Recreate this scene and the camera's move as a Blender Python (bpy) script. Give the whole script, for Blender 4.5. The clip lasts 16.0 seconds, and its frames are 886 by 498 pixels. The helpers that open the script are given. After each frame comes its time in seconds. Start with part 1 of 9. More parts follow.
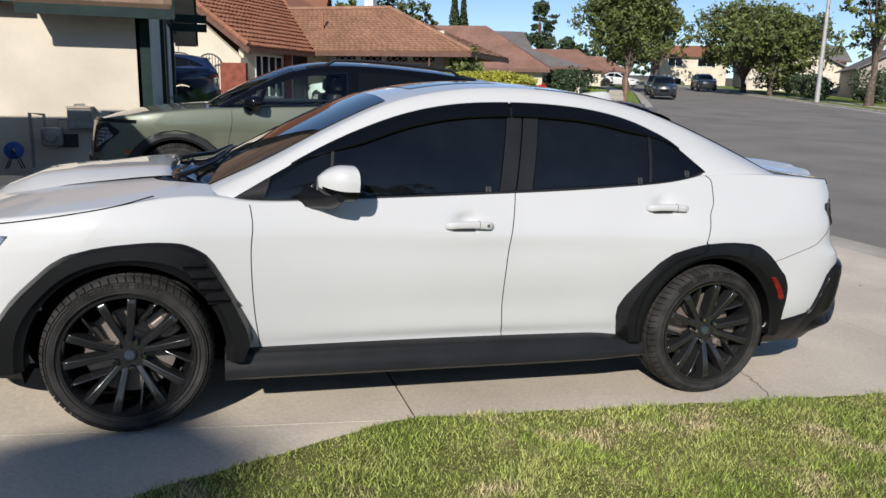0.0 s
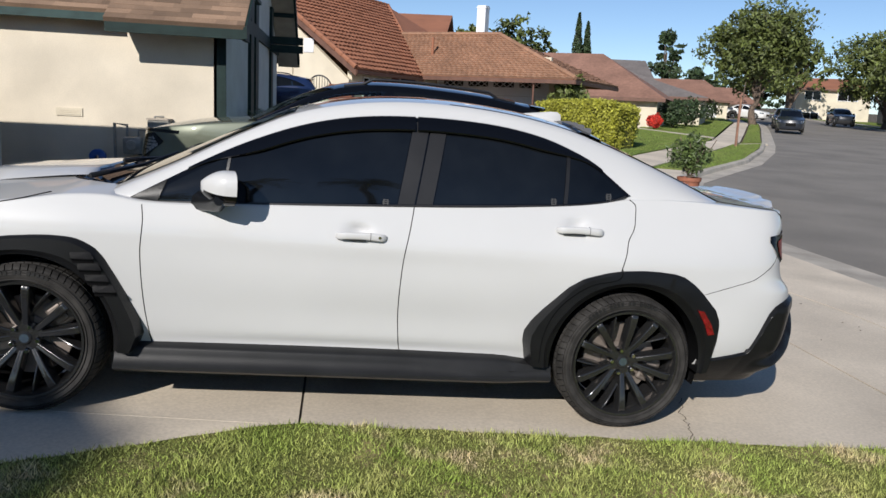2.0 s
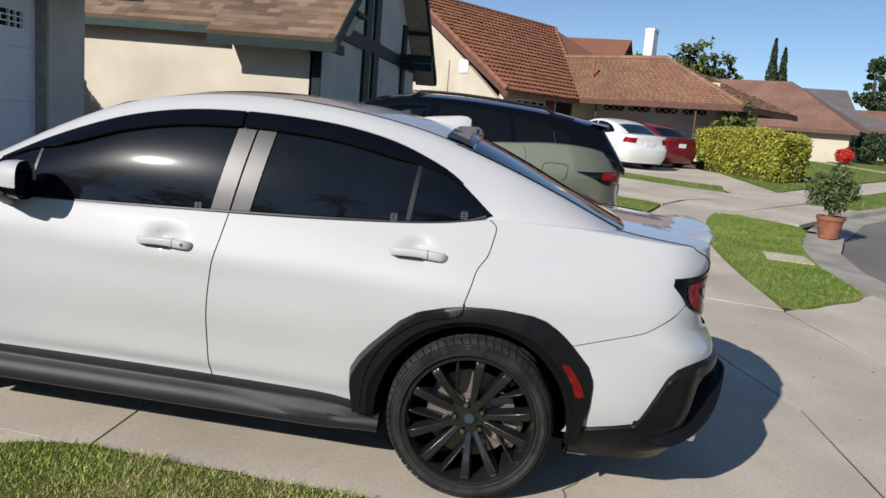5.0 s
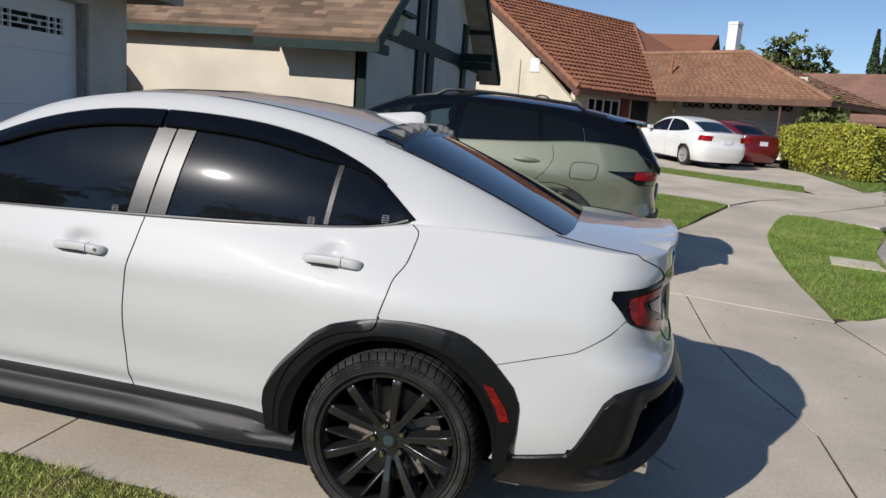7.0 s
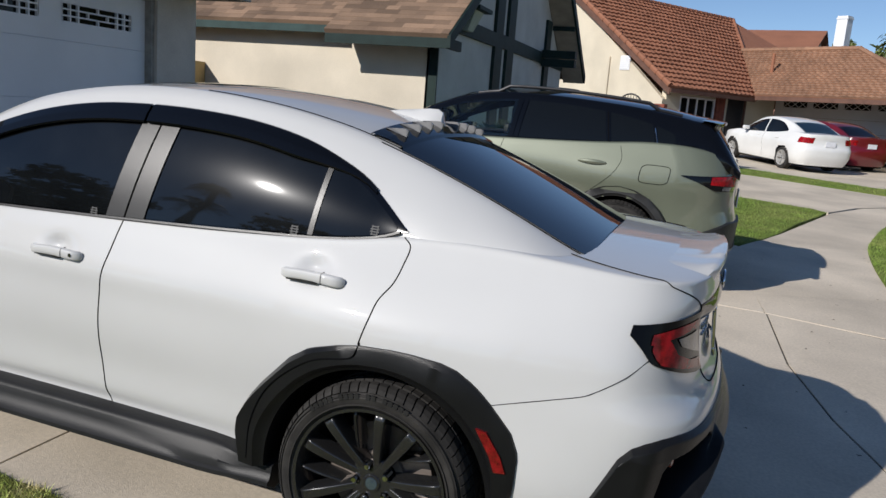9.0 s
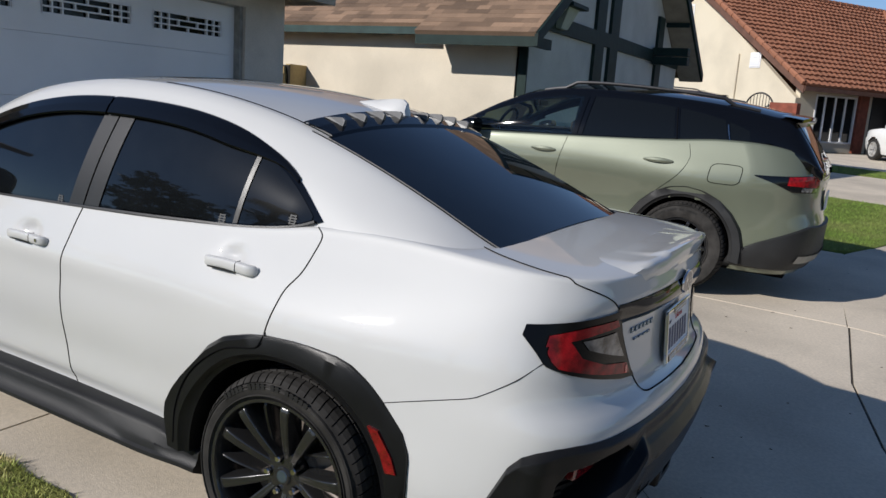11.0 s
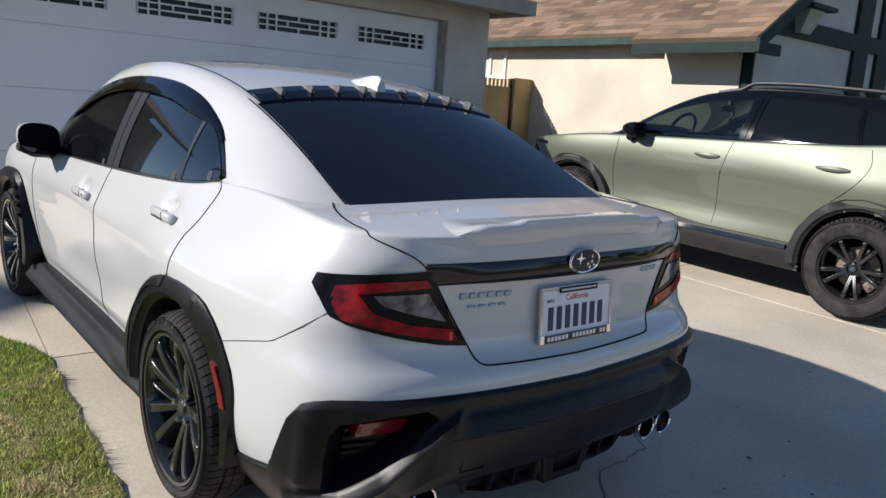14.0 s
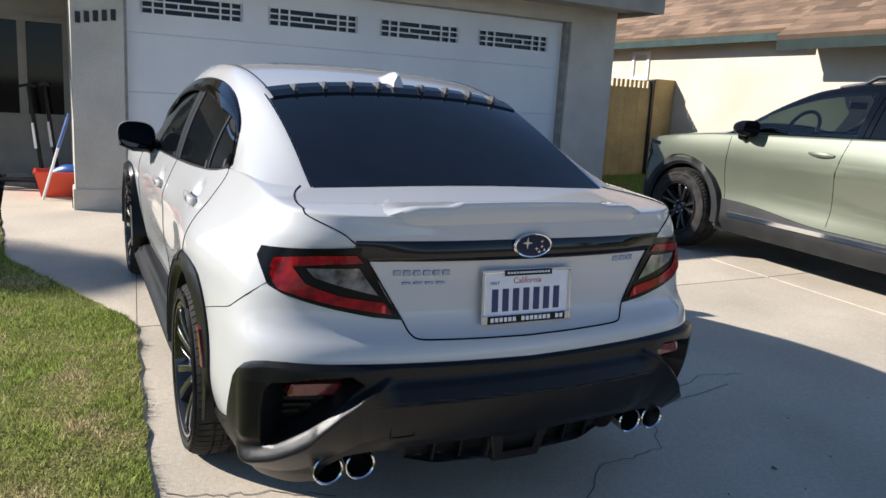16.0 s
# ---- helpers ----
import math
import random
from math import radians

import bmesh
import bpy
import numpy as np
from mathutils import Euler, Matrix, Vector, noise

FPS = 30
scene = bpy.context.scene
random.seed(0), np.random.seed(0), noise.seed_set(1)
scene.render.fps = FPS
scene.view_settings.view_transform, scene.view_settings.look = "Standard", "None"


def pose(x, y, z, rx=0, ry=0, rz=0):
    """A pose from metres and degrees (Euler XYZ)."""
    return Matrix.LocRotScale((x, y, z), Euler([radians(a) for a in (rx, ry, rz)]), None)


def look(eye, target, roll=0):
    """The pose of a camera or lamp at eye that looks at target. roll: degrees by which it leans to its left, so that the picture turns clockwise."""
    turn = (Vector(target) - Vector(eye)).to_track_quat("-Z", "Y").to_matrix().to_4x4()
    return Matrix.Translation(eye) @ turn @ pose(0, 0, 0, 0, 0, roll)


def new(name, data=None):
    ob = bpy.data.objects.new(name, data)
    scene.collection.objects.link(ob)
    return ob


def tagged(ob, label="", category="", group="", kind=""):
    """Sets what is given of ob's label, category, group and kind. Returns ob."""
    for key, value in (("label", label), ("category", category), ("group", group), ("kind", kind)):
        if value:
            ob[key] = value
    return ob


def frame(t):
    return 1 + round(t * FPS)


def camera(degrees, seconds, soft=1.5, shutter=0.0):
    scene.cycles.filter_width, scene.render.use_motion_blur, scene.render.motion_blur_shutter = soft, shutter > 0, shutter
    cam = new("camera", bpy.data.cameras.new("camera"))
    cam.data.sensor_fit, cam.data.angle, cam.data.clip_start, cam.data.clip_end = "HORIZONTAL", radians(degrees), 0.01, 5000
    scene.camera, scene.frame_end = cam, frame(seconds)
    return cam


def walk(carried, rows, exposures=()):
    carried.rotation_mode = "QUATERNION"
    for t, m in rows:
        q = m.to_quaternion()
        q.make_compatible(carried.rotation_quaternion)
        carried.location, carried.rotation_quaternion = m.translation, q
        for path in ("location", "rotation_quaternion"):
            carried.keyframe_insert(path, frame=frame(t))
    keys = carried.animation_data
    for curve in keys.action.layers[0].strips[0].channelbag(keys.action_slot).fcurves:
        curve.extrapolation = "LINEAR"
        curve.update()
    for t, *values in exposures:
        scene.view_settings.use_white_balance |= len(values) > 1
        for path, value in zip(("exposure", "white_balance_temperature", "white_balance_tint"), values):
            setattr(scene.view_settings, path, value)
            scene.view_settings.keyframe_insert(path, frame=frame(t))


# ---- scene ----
cam = camera(60.1, 16.0)
LEVEL = pose(0, 0, 0, 0, 1.83, 0)  # the driveway falls towards the street; the car's own frame is square to it
PATH = [
    (0, (-1.033, -3.971, 1.398), (-0.447, -2.099, 1.008), 3.1),
    (0.5, (-0.806, -4.132, 1.398), (-0.298, -2.236, 1.013), 3.4),
    (1, (-0.573, -4.146, 1.395), (-0.137, -2.229, 1.023), 4.0),
    (1.5, (-0.351, -4.128, 1.42), (0.01, -2.194, 1.064), 4.5),
    (2, (-0.055, -4.19, 1.411), (0.228, -2.241, 1.065), 4.8),
    (2.5, (0.227, -4.107, 1.408), (0.426, -2.146, 1.071), 5.1),
    (3, (0.49, -3.994, 1.441), (0.604, -2.025, 1.106), 5.3),
    (3.5, (0.809, -3.963, 1.439), (0.843, -1.991, 1.103), 5.5),
    (3.7, (0.934, -3.922, 1.422), (0.928, -1.948, 1.101), 5.5),
    (5.8, (1.636, -3.502, 1.467), (1.355, -1.552, 1.126), 6.3),
    (6, (1.703, -3.457, 1.481), (1.393, -1.512, 1.132), 5.9),
    (6.5, (1.883, -3.4, 1.478), (1.525, -1.464, 1.128), 5.8),
    (7, (1.974, -3.323, 1.486), (1.574, -1.395, 1.135), 5.9),
    (7.5, (1.977, -3.173, 1.499), (1.528, -1.256, 1.146), 6.0),
    (8, (2.023, -3.085, 1.501), (1.52, -1.183, 1.142), 6.0),
    (10.3, (2.481, -2.636, 1.522), (1.675, -0.849, 1.128), 5.8),
    (10.5, (2.554, -2.614, 1.518), (1.714, -0.842, 1.124), 5.6),
    (11, (2.723, -2.538, 1.52), (1.795, -0.813, 1.117), 5.5),
    (11.5, (2.795, -2.388, 1.521), (1.77, -0.719, 1.115), 5.4),
    (12, (2.958, -2.286, 1.509), (1.831, -0.685, 1.102), 5.4),
    (12.5, (3.203, -2.168, 1.498), (1.967, -0.647, 1.095), 5.3),
    (13, (3.304, -1.999, 1.479), (1.964, -0.57, 1.077), 5.2),
    (13.5, (3.442, -1.851, 1.495), (2.013, -0.512, 1.091), 5.2),
    (14, (3.71, -1.757, 1.453), (2.21, -0.5, 1.041), 5.2),
    (14.5, (3.842, -1.68, 1.446), (2.28, -0.504, 1.027), 5.2),
    (15, (3.874, -1.544, 1.445), (2.252, -0.454, 1.018), 4.9),
    (15.5, (3.993, -1.414, 1.452), (2.31, -0.422, 1.021), 4.5),
    (16, (4.182, -1.275, 1.46), (2.441, -0.391, 1.028), 4.2),
]
walk(cam, [(t, LEVEL @ look(eye, target, roll)) for t, eye, target, roll in PATH],
     exposures=[(0, 0.36, 6330, 12), (3.5, 0.25, 6330, 12), (8, 0.14, 6290, 12), (11, 0.17, 6280, 12), (12.5, 0.33, 6300, 12), (14, 0.57, 6340, 12), (16, 0.86, 6390, 12)])

from mathutils.bvhtree import BVHTree

# ---- light ----
SUN = Vector((-0.918, -1.6, 1.03)).normalized()
world = bpy.data.worlds.new("world")
scene.world = world
world.use_nodes = True
wn = world.node_tree.nodes
sky = wn.new("ShaderNodeTexSky")
sky.sky_type = "NISHITA"
sky.sun_disc = False
sky.sun_elevation = math.asin(SUN.z)
sky.sun_rotation = math.atan2(SUN.x, SUN.y)
sky.air_density, sky.dust_density, sky.ozone_density = 1.0, 0.0, 3.0
sky.altitude = 2200
wn["Background"].inputs["Strength"].default_value = 0.083
world.node_tree.links.new(sky.outputs[0], wn["Background"].inputs[0])
sun = new("sun", bpy.data.lights.new("sun", "SUN"))
sun.data.energy, sun.data.angle, sun.data.color = 4.2, radians(0.53), (1.0, 0.95, 0.87)
sun.matrix_world = look(SUN * 50, (0, 0, 0))
scene.view_settings.exposure = 0.0


# ---- materials ----
def mat(name, col, rough=0.6, metal=0.0, vary=0.12, scale=3.0, grain=0.0, gscale=120.0, bump=0.0, bscale=80.0, coat=0.0,
        spec=0.5, col2=None, col3=None, rand=0.0, island=0.0, trans=0.0, emit=None):
    """A surface with broad stains, fine grain and fine relief, in object space."""
    m = bpy.data.materials.new(name)
    m.use_nodes = True
    nt = m.node_tree
    N, L = nt.nodes, nt.links
    b = N["Principled BSDF"]
    b.inputs["Roughness"].default_value = rough
    b.inputs["Metallic"].default_value = metal
    b.inputs["Specular IOR Level"].default_value = spec
    b.inputs["Coat Weight"].default_value = coat
    b.inputs["Coat Roughness"].default_value = 0.03
    b.inputs["Transmission Weight"].default_value = trans
    geo = N.new("ShaderNodeNewGeometry")
    n1 = N.new("ShaderNodeTexNoise")
    n1.inputs["Scale"].default_value = scale
    n1.inputs["Detail"].default_value = 5
    L.new(geo.outputs["Position"], n1.inputs["Vector"])
    mix = N.new("ShaderNodeMix")
    mix.data_type = "RGBA"
    c2 = col2 or tuple(c * (1 - vary * 2) for c in col)
    mix.inputs["A"].default_value = (*[min(1, c * (1 + vary)) for c in col], 1)
    mix.inputs["B"].default_value = (*c2, 1)
    ramp = N.new("ShaderNodeMapRange")
    ramp.inputs["From Min"].default_value, ramp.inputs["From Max"].default_value = 0.35, 0.68
    L.new(n1.outputs["Fac"], ramp.inputs["Value"])
    L.new(ramp.outputs["Result"], mix.inputs["Factor"])
    out = mix.outputs["Result"]
    if col3:
        n4 = N.new("ShaderNodeTexNoise")
        n4.inputs["Scale"].default_value = scale * 0.8
        n4.inputs["Detail"].default_value = 7
        n4.inputs["Roughness"].default_value = 0.65
        L.new(geo.outputs["Position"], n4.inputs["Vector"])
        r4 = N.new("ShaderNodeMapRange")
        r4.inputs["From Min"].default_value, r4.inputs["From Max"].default_value = 0.53, 0.64
        L.new(n4.outputs["Fac"], r4.inputs["Value"])
        m4 = N.new("ShaderNodeMix")
        m4.data_type = "RGBA"
        L.new(r4.outputs["Result"], m4.inputs["Factor"])
        L.new(out, m4.inputs["A"])
        m4.inputs["B"].default_value = (*col3, 1)
        out = m4.outputs["Result"]
    val = None
    if grain:
        n2 = N.new("ShaderNodeTexNoise")
        n2.inputs["Scale"].default_value = gscale
        n2.inputs["Detail"].default_value = 3
        L.new(geo.outputs["Position"], n2.inputs["Vector"])
        val = N.new("ShaderNodeMapRange")
        val.inputs["From Min"].default_value, val.inputs["From Max"].default_value = 0.3, 0.7
        val.inputs["To Min"].default_value, val.inputs["To Max"].default_value = 1 - grain, 1 + grain
        L.new(n2.outputs["Fac"], val.inputs["Value"])
        h = N.new("ShaderNodeHueSaturation")
        L.new(out, h.inputs["Color"])
        L.new(val.outputs["Result"], h.inputs["Value"])
        out = h.outputs["Color"]
    if rand or island:
        src = N.new("ShaderNodeObjectInfo").outputs["Random"] if rand else geo.outputs["Random Per Island"]
        k = rand or island
        mr = N.new("ShaderNodeMapRange")
        mr.inputs["To Min"].default_value, mr.inputs["To Max"].default_value = 1 - k, 1 + k
        L.new(src, mr.inputs["Value"])
        h = N.new("ShaderNodeHueSaturation")
        L.new(out, h.inputs["Color"])
        L.new(mr.outputs["Result"], h.inputs["Value"])
        out = h.outputs["Color"]
    L.new(out, b.inputs["Base Color"])
    if bump:
        n3 = N.new("ShaderNodeTexNoise")
        n3.inputs["Scale"].default_value = bscale
        n3.inputs["Detail"].default_value = 4
        L.new(geo.outputs["Position"], n3.inputs["Vector"])
        bp = N.new("ShaderNodeBump")
        bp.inputs["Strength"].default_value = 1.0
        bp.inputs["Distance"].default_value = bump
        L.new(n3.outputs["Fac"], bp.inputs["Height"])
        L.new(bp.outputs["Normal"], b.inputs["Normal"])
    if emit:
        b.inputs["Emission Color"].default_value = (*col, 1)
        b.inputs["Emission Strength"].default_value = emit
    return m


WHITE = mat("white_car_paint", (0.525, 0.525, 0.518), 0.45, vary=0.012, scale=2, coat=1.0, spec=0.25)
GREEN = mat("sage_car_paint", (0.142, 0.158, 0.112), 0.45, metal=0.28, vary=0.03, scale=2, coat=1.0)
SILVERW = mat("white_sedan_paint", (0.74, 0.74, 0.72), 0.35, vary=0.02, coat=0.8)
RED = mat("dark_red_car_paint", (0.13, 0.006, 0.013), 0.3, vary=0.05, coat=1.0)
BLUE = mat("blue_car_paint", (0.008, 0.018, 0.06), 0.3, vary=0.05, coat=1.0)
NIGHT = mat("dark_car_paint", (0.016, 0.02, 0.028), 0.3, vary=0.05, coat=1.0)
CLAD = mat("black_textured_plastic", (0.0078, 0.008, 0.0086), 0.31, vary=0.12, scale=6, bump=0.0003, bscale=900, spec=0.24)
SKIRTM = mat("black_skirt_plastic", (0.014, 0.0143, 0.015), 0.42, vary=0.12, scale=6, bump=0.0003, bscale=900, spec=0.22)
CLADG = mat("grey_textured_plastic", (0.022, 0.0225, 0.023), 0.5, vary=0.12, scale=6, bump=0.0004, bscale=900, spec=0.3)
TINT2 = mat("grey_tinted_glass", (0.005, 0.0058, 0.006), 0.015, vary=0.0, spec=0.42)
GLOSS = mat("black_gloss_plastic", (0.003, 0.0032, 0.004), 0.06, vary=0.05, spec=0.42)
PILLAR = mat("satin_black_film", (0.014, 0.0135, 0.0135), 0.34, vary=0.1, scale=9, spec=0.44, bump=0.0002, bscale=500)
GAP = mat("dark_gap", (0.004, 0.004, 0.0045), 0.9, vary=0.0, spec=0.08)
TYRE = mat("tyre_rubber", (0.032, 0.030, 0.028), 0.8, vary=0.25, scale=14, grain=0.15, gscale=300, spec=0.25)
TYREP = mat("bare_black_rubber", (0.012, 0.0118, 0.0115), 0.6, vary=0.2, scale=14, spec=0.3)
RIM = mat("black_alloy", (0.022, 0.022, 0.0225), 0.24, metal=0.3, vary=0.06, coat=0.8)
BRAKE = mat("cast_steel", (0.22, 0.185, 0.16), 0.5, metal=0.45, vary=0.1, scale=20)
CHROME = mat("chrome", (0.75, 0.75, 0.76), 0.07, metal=1.0, vary=0.02)
# roughened so sun haze is put into the side glass and sunroof
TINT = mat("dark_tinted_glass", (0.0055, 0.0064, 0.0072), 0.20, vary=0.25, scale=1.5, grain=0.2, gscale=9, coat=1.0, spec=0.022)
# grey stands for the sun caught on the black fins
FINM = mat("grey_satin_plastic", (0.11, 0.11, 0.112), 0.3, vary=0.06, spec=0.5)
# same glass as TINT without the haze lobe, so the screens stay dark
TINTC = mat("clean_tinted_glass", (0.0045, 0.0056, 0.0068), 0.026, vary=0.25, scale=1.5, grain=0.2, gscale=9, spec=0.52)
LENSR = mat("red_lamp_lens", (0.30, 0.004, 0.008), 0.16, vary=0.35, scale=26, grain=0.22, gscale=300, coat=0.22, spec=0.18)
LAMPB = mat("black_lamp_housing", (0.003, 0.003, 0.0035), 0.22, vary=0.05, spec=0.2)
# blue in the metal stands for sky mirrored in the boot letters
BLUEC = mat("blue_grey_chrome", (0.22, 0.30, 0.42), 0.25, metal=0.9, vary=0.08, scale=60)
LENSR2 = mat("red_reflector", (0.17, 0.004, 0.007), 0.2, vary=0.2, scale=60, grain=0.3, gscale=400, coat=1.0)
LENSB = mat("bright_red_lamp_cell", (0.75, 0.03, 0.03), 0.15, vary=0.1, scale=40, coat=1.0)
LENSC = mat("smoked_lamp_lens", (0.20, 0.20, 0.205), 0.14, vary=0.5, scale=18, coat=0.4, metal=0.45)
HEADL = mat("headlamp_lens", (0.35, 0.36, 0.37), 0.1, metal=0.7, vary=0.5, scale=25, coat=1.0)
AMBER = mat("amber_lens", (0.5, 0.15, 0.03), 0.2, vary=0.1, coat=1.0)
PLATE = mat("number_plate_white", (0.74, 0.75, 0.78), 0.45, vary=0.04, scale=20)
INKB = mat("dark_blue_ink", (0.02, 0.03, 0.10), 0.5, vary=0.05)
INKG = mat("pale_grey_print", (0.05, 0.05, 0.05), 0.6, vary=0.05)
INKR = mat("red_ink", (0.45, 0.05, 0.05), 0.5, vary=0.05)
INKW = mat("white_print", (0.75, 0.75, 0.75), 0.5, vary=0.05)
STAR = mat("dark_blue_badge_enamel", (0.006, 0.014, 0.045), 0.15, vary=0.1, spec=0.3)
CONC = mat("driveway_concrete", (0.61, 0.53, 0.42), 0.85, vary=0.10, scale=0.9, grain=0.10, gscale=60, bump=0.0015, bscale=160, rand=0.05)
CONC2 = mat("kerb_concrete", (0.42, 0.38, 0.32), 0.85, vary=0.13, scale=1.6, grain=0.12, gscale=60, bump=0.002, bscale=120, rand=0.06)
CRACK = mat("crack_dark", (0.17, 0.14, 0.105), 0.9, vary=0.2, scale=20)
STAIN = mat("dark_joint_dirt", (0.06, 0.05, 0.042), 0.95, vary=0.3, scale=9)
ASPH = mat("worn_asphalt", (0.2100, 0.1914, 0.1650), 0.9, vary=0.10, scale=0.5, grain=0.22, gscale=70, bump=0.004, bscale=90)
SOIL = mat("dry_soil", (0.12, 0.095, 0.06), 0.95, vary=0.25, scale=2.5, grain=0.3, gscale=70, bump=0.01, bscale=40)
TURF = mat("lawn_turf", (0.125, 0.145, 0.036), 0.9, vary=0.0, col2=(0.20, 0.185, 0.07), col3=(0.36, 0.27, 0.15), scale=2.0, grain=0.45, gscale=110, bump=0.02, bscale=70, spec=0.1)
BLADE = mat("grass_blades", (0.29, 0.375, 0.080), 0.7, vary=0.0, col2=(0.45, 0.46, 0.160), col3=(0.66, 0.54, 0.33), scale=2.6, island=0.75, spec=0.15)
TURF2 = mat("fresh_turf", (0.135, 0.19, 0.04), 0.9, vary=0.0, col2=(0.20, 0.225, 0.065), scale=1.4, grain=0.4, gscale=110, bump=0.02, bscale=70, spec=0.1)

def thin_leaf(m, k):
    """Lets a share k of the light through the leaf, in the leaf's colour."""
    N, L = m.node_tree.nodes, m.node_tree.links
    b, tr, mx = N["Principled BSDF"], N.new("ShaderNodeBsdfTranslucent"), N.new("ShaderNodeMixShader")
    L.new(b.inputs["Base Color"].links[0].from_socket, tr.inputs["Color"])
    mx.inputs[0].default_value = k
    L.new(b.outputs[0], mx.inputs[1])
    L.new(tr.outputs[0], mx.inputs[2])
    L.new(mx.outputs[0], N["Material Output"].inputs["Surface"])


thin_leaf(BLADE, 0.28)
BLADE2 = mat("fresh_grass_blades", (0.17, 0.27, 0.045), 0.7, vary=0.0, col2=(0.26, 0.32, 0.085), scale=1.4, island=0.4, spec=0.2)
STUCCO = mat("cream_stucco", (0.655, 0.585, 0.465), 0.9, vary=0.07, scale=1.2, grain=0.05, gscale=60, bump=0.004, bscale=90)
STUCCO2 = mat("warm_white_stucco", (0.62, 0.555, 0.43), 0.9, vary=0.05, scale=1.0, grain=0.04, gscale=40, bump=0.004, bscale=60)
STUCCOG = mat("grey_beige_stucco", (0.58, 0.54, 0.475), 0.9, vary=0.09, scale=1.6, grain=0.06, gscale=60, bump=0.004, bscale=90)
STUCCOB = mat("pale_blue_grey_stucco", (0.47, 0.48, 0.47), 0.9, vary=0.06, scale=1.6, grain=0.05, gscale=60, bump=0.004, bscale=90)
DOORW = mat("white_garage_door_paint", (0.76, 0.77, 0.78), 0.5, vary=0.03, scale=1.2, bump=0.0006, bscale=160)
TRIMG = mat("dark_green_trim_paint", (0.014, 0.029, 0.026), 0.6, vary=0.12, scale=6, bump=0.001, bscale=60, spec=0.2)
TRIMT = mat("teal_fascia_paint", (0.030, 0.058, 0.054), 0.6, vary=0.12, scale=5, spec=0.25)
BEIGE = mat("beige_painted_wood", (0.36, 0.315, 0.255), 0.6, vary=0.08, scale=4)
BROWNT = mat("brown_fascia_paint", (0.13, 0.062, 0.04), 0.6, vary=0.12, scale=4)
SHING = mat("brown_asphalt_shingle", (0.215, 0.140, 0.090), 0.9, vary=0.12, scale=1.4, grain=0.22, gscale=110, island=0.40, bump=0.002, bscale=160)
TILE = mat("terracotta_roof_tile", (0.30, 0.125, 0.068), 0.8, vary=0.06, scale=0.7, grain=0.07, gscale=12, island=0.09)
TILEB = mat("brown_roof_tile", (0.30, 0.165, 0.10), 0.85, vary=0.08, scale=0.7, grain=0.09, gscale=12, island=0.12)
ROOFB = mat("brown_shingle_roof_far", (0.25, 0.135, 0.095), 0.9, vary=0.1, scale=0.8, grain=0.15, gscale=6)
ROOFG = mat("grey_shingle_roof_far", (0.17, 0.15, 0.14), 0.9, vary=0.1, scale=0.8, grain=0.15, gscale=6)
BLOCK = mat("tan_fence_board", (0.46, 0.335, 0.15), 0.85, vary=0.10, scale=3, grain=0.10, gscale=30, rand=0.05)
BRICK = mat("red_brick", (0.22, 0.06, 0.035), 0.85, vary=0.15, scale=5, grain=0.15, gscale=40)
GLASSD = mat("dark_window_glass", (0.005, 0.0055, 0.006), 0.05, vary=0.0, spec=0.22)
BLIND = mat("window_blind", (0.25, 0.24, 0.22), 0.6, vary=0.05)
GREYM = mat("grey_painted_metal", (0.30, 0.29, 0.26), 0.5, metal=0.2, vary=0.12, scale=12)
DARKM = mat("dark_metal", (0.03, 0.03, 0.032), 0.4, metal=0.5, vary=0.1, scale=12)
ORANGE = mat("orange_plastic", (0.75, 0.075, 0.03), 0.4, vary=0.06, scale=8)
BLUEP = mat("blue_plastic", (0.02, 0.09, 0.35), 0.4, vary=0.1, scale=8)
TERRA = mat("terracotta_pot", (0.28, 0.105, 0.06), 0.8, vary=0.15, scale=8, bump=0.002, bscale=60)
BARK = mat("tree_bark", (0.13, 0.095, 0.07), 0.9, vary=0.25, scale=6, grain=0.2, gscale=30, bump=0.02, bscale=14)
PALET = mat("pale_teal_paint", (0.34, 0.40, 0.355), 0.6, vary=0.08, scale=5)
LEAF = mat("tree_leaves", (0.095, 0.118, 0.027), 0.6, vary=0.25, scale=1.2, island=0.5)
LEAFD = mat("dark_tree_leaves", (0.035, 0.06, 0.02), 0.6, vary=0.2, scale=1.2, island=0.4)
LEAFY = mat("yellow_green_hedge_leaves", (0.31, 0.31, 0.033), 0.6, vary=0.15, scale=2.5, island=0.3)
# core colour darkened to stand for the shade deep between the leaves
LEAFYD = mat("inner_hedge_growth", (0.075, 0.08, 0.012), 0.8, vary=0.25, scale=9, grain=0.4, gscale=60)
LEAFP = mat("pot_plant_leaves", (0.085, 0.125, 0.035), 0.5, vary=0.2, scale=6, island=0.45)
FLOWER = mat("red_flowers", (0.55, 0.035, 0.02), 0.6, vary=0.2, scale=6, island=0.3)
POLE = mat("galvanised_pole", (0.42, 0.41, 0.39), 0.6, metal=0.2, vary=0.08)
WOODP = mat("wooden_stake", (0.28, 0.15, 0.10), 0.8, vary=0.15, scale=8)


# ---- mesh helpers ----
def part(name, bm, material, parent=None, label="", smooth=False, angle=40):
    me = bpy.data.meshes.new(name)
    bm.to_mesh(me)
    bm.free()
    me.materials.append(material)
    if smooth:
        for p in me.polygons:
            p.use_smooth = True
        me.set_sharp_from_angle(angle=radians(angle))
    ob = new(name, me)
    if parent:
        ob.parent = parent
    if label:
        tagged(ob, label)
    return ob


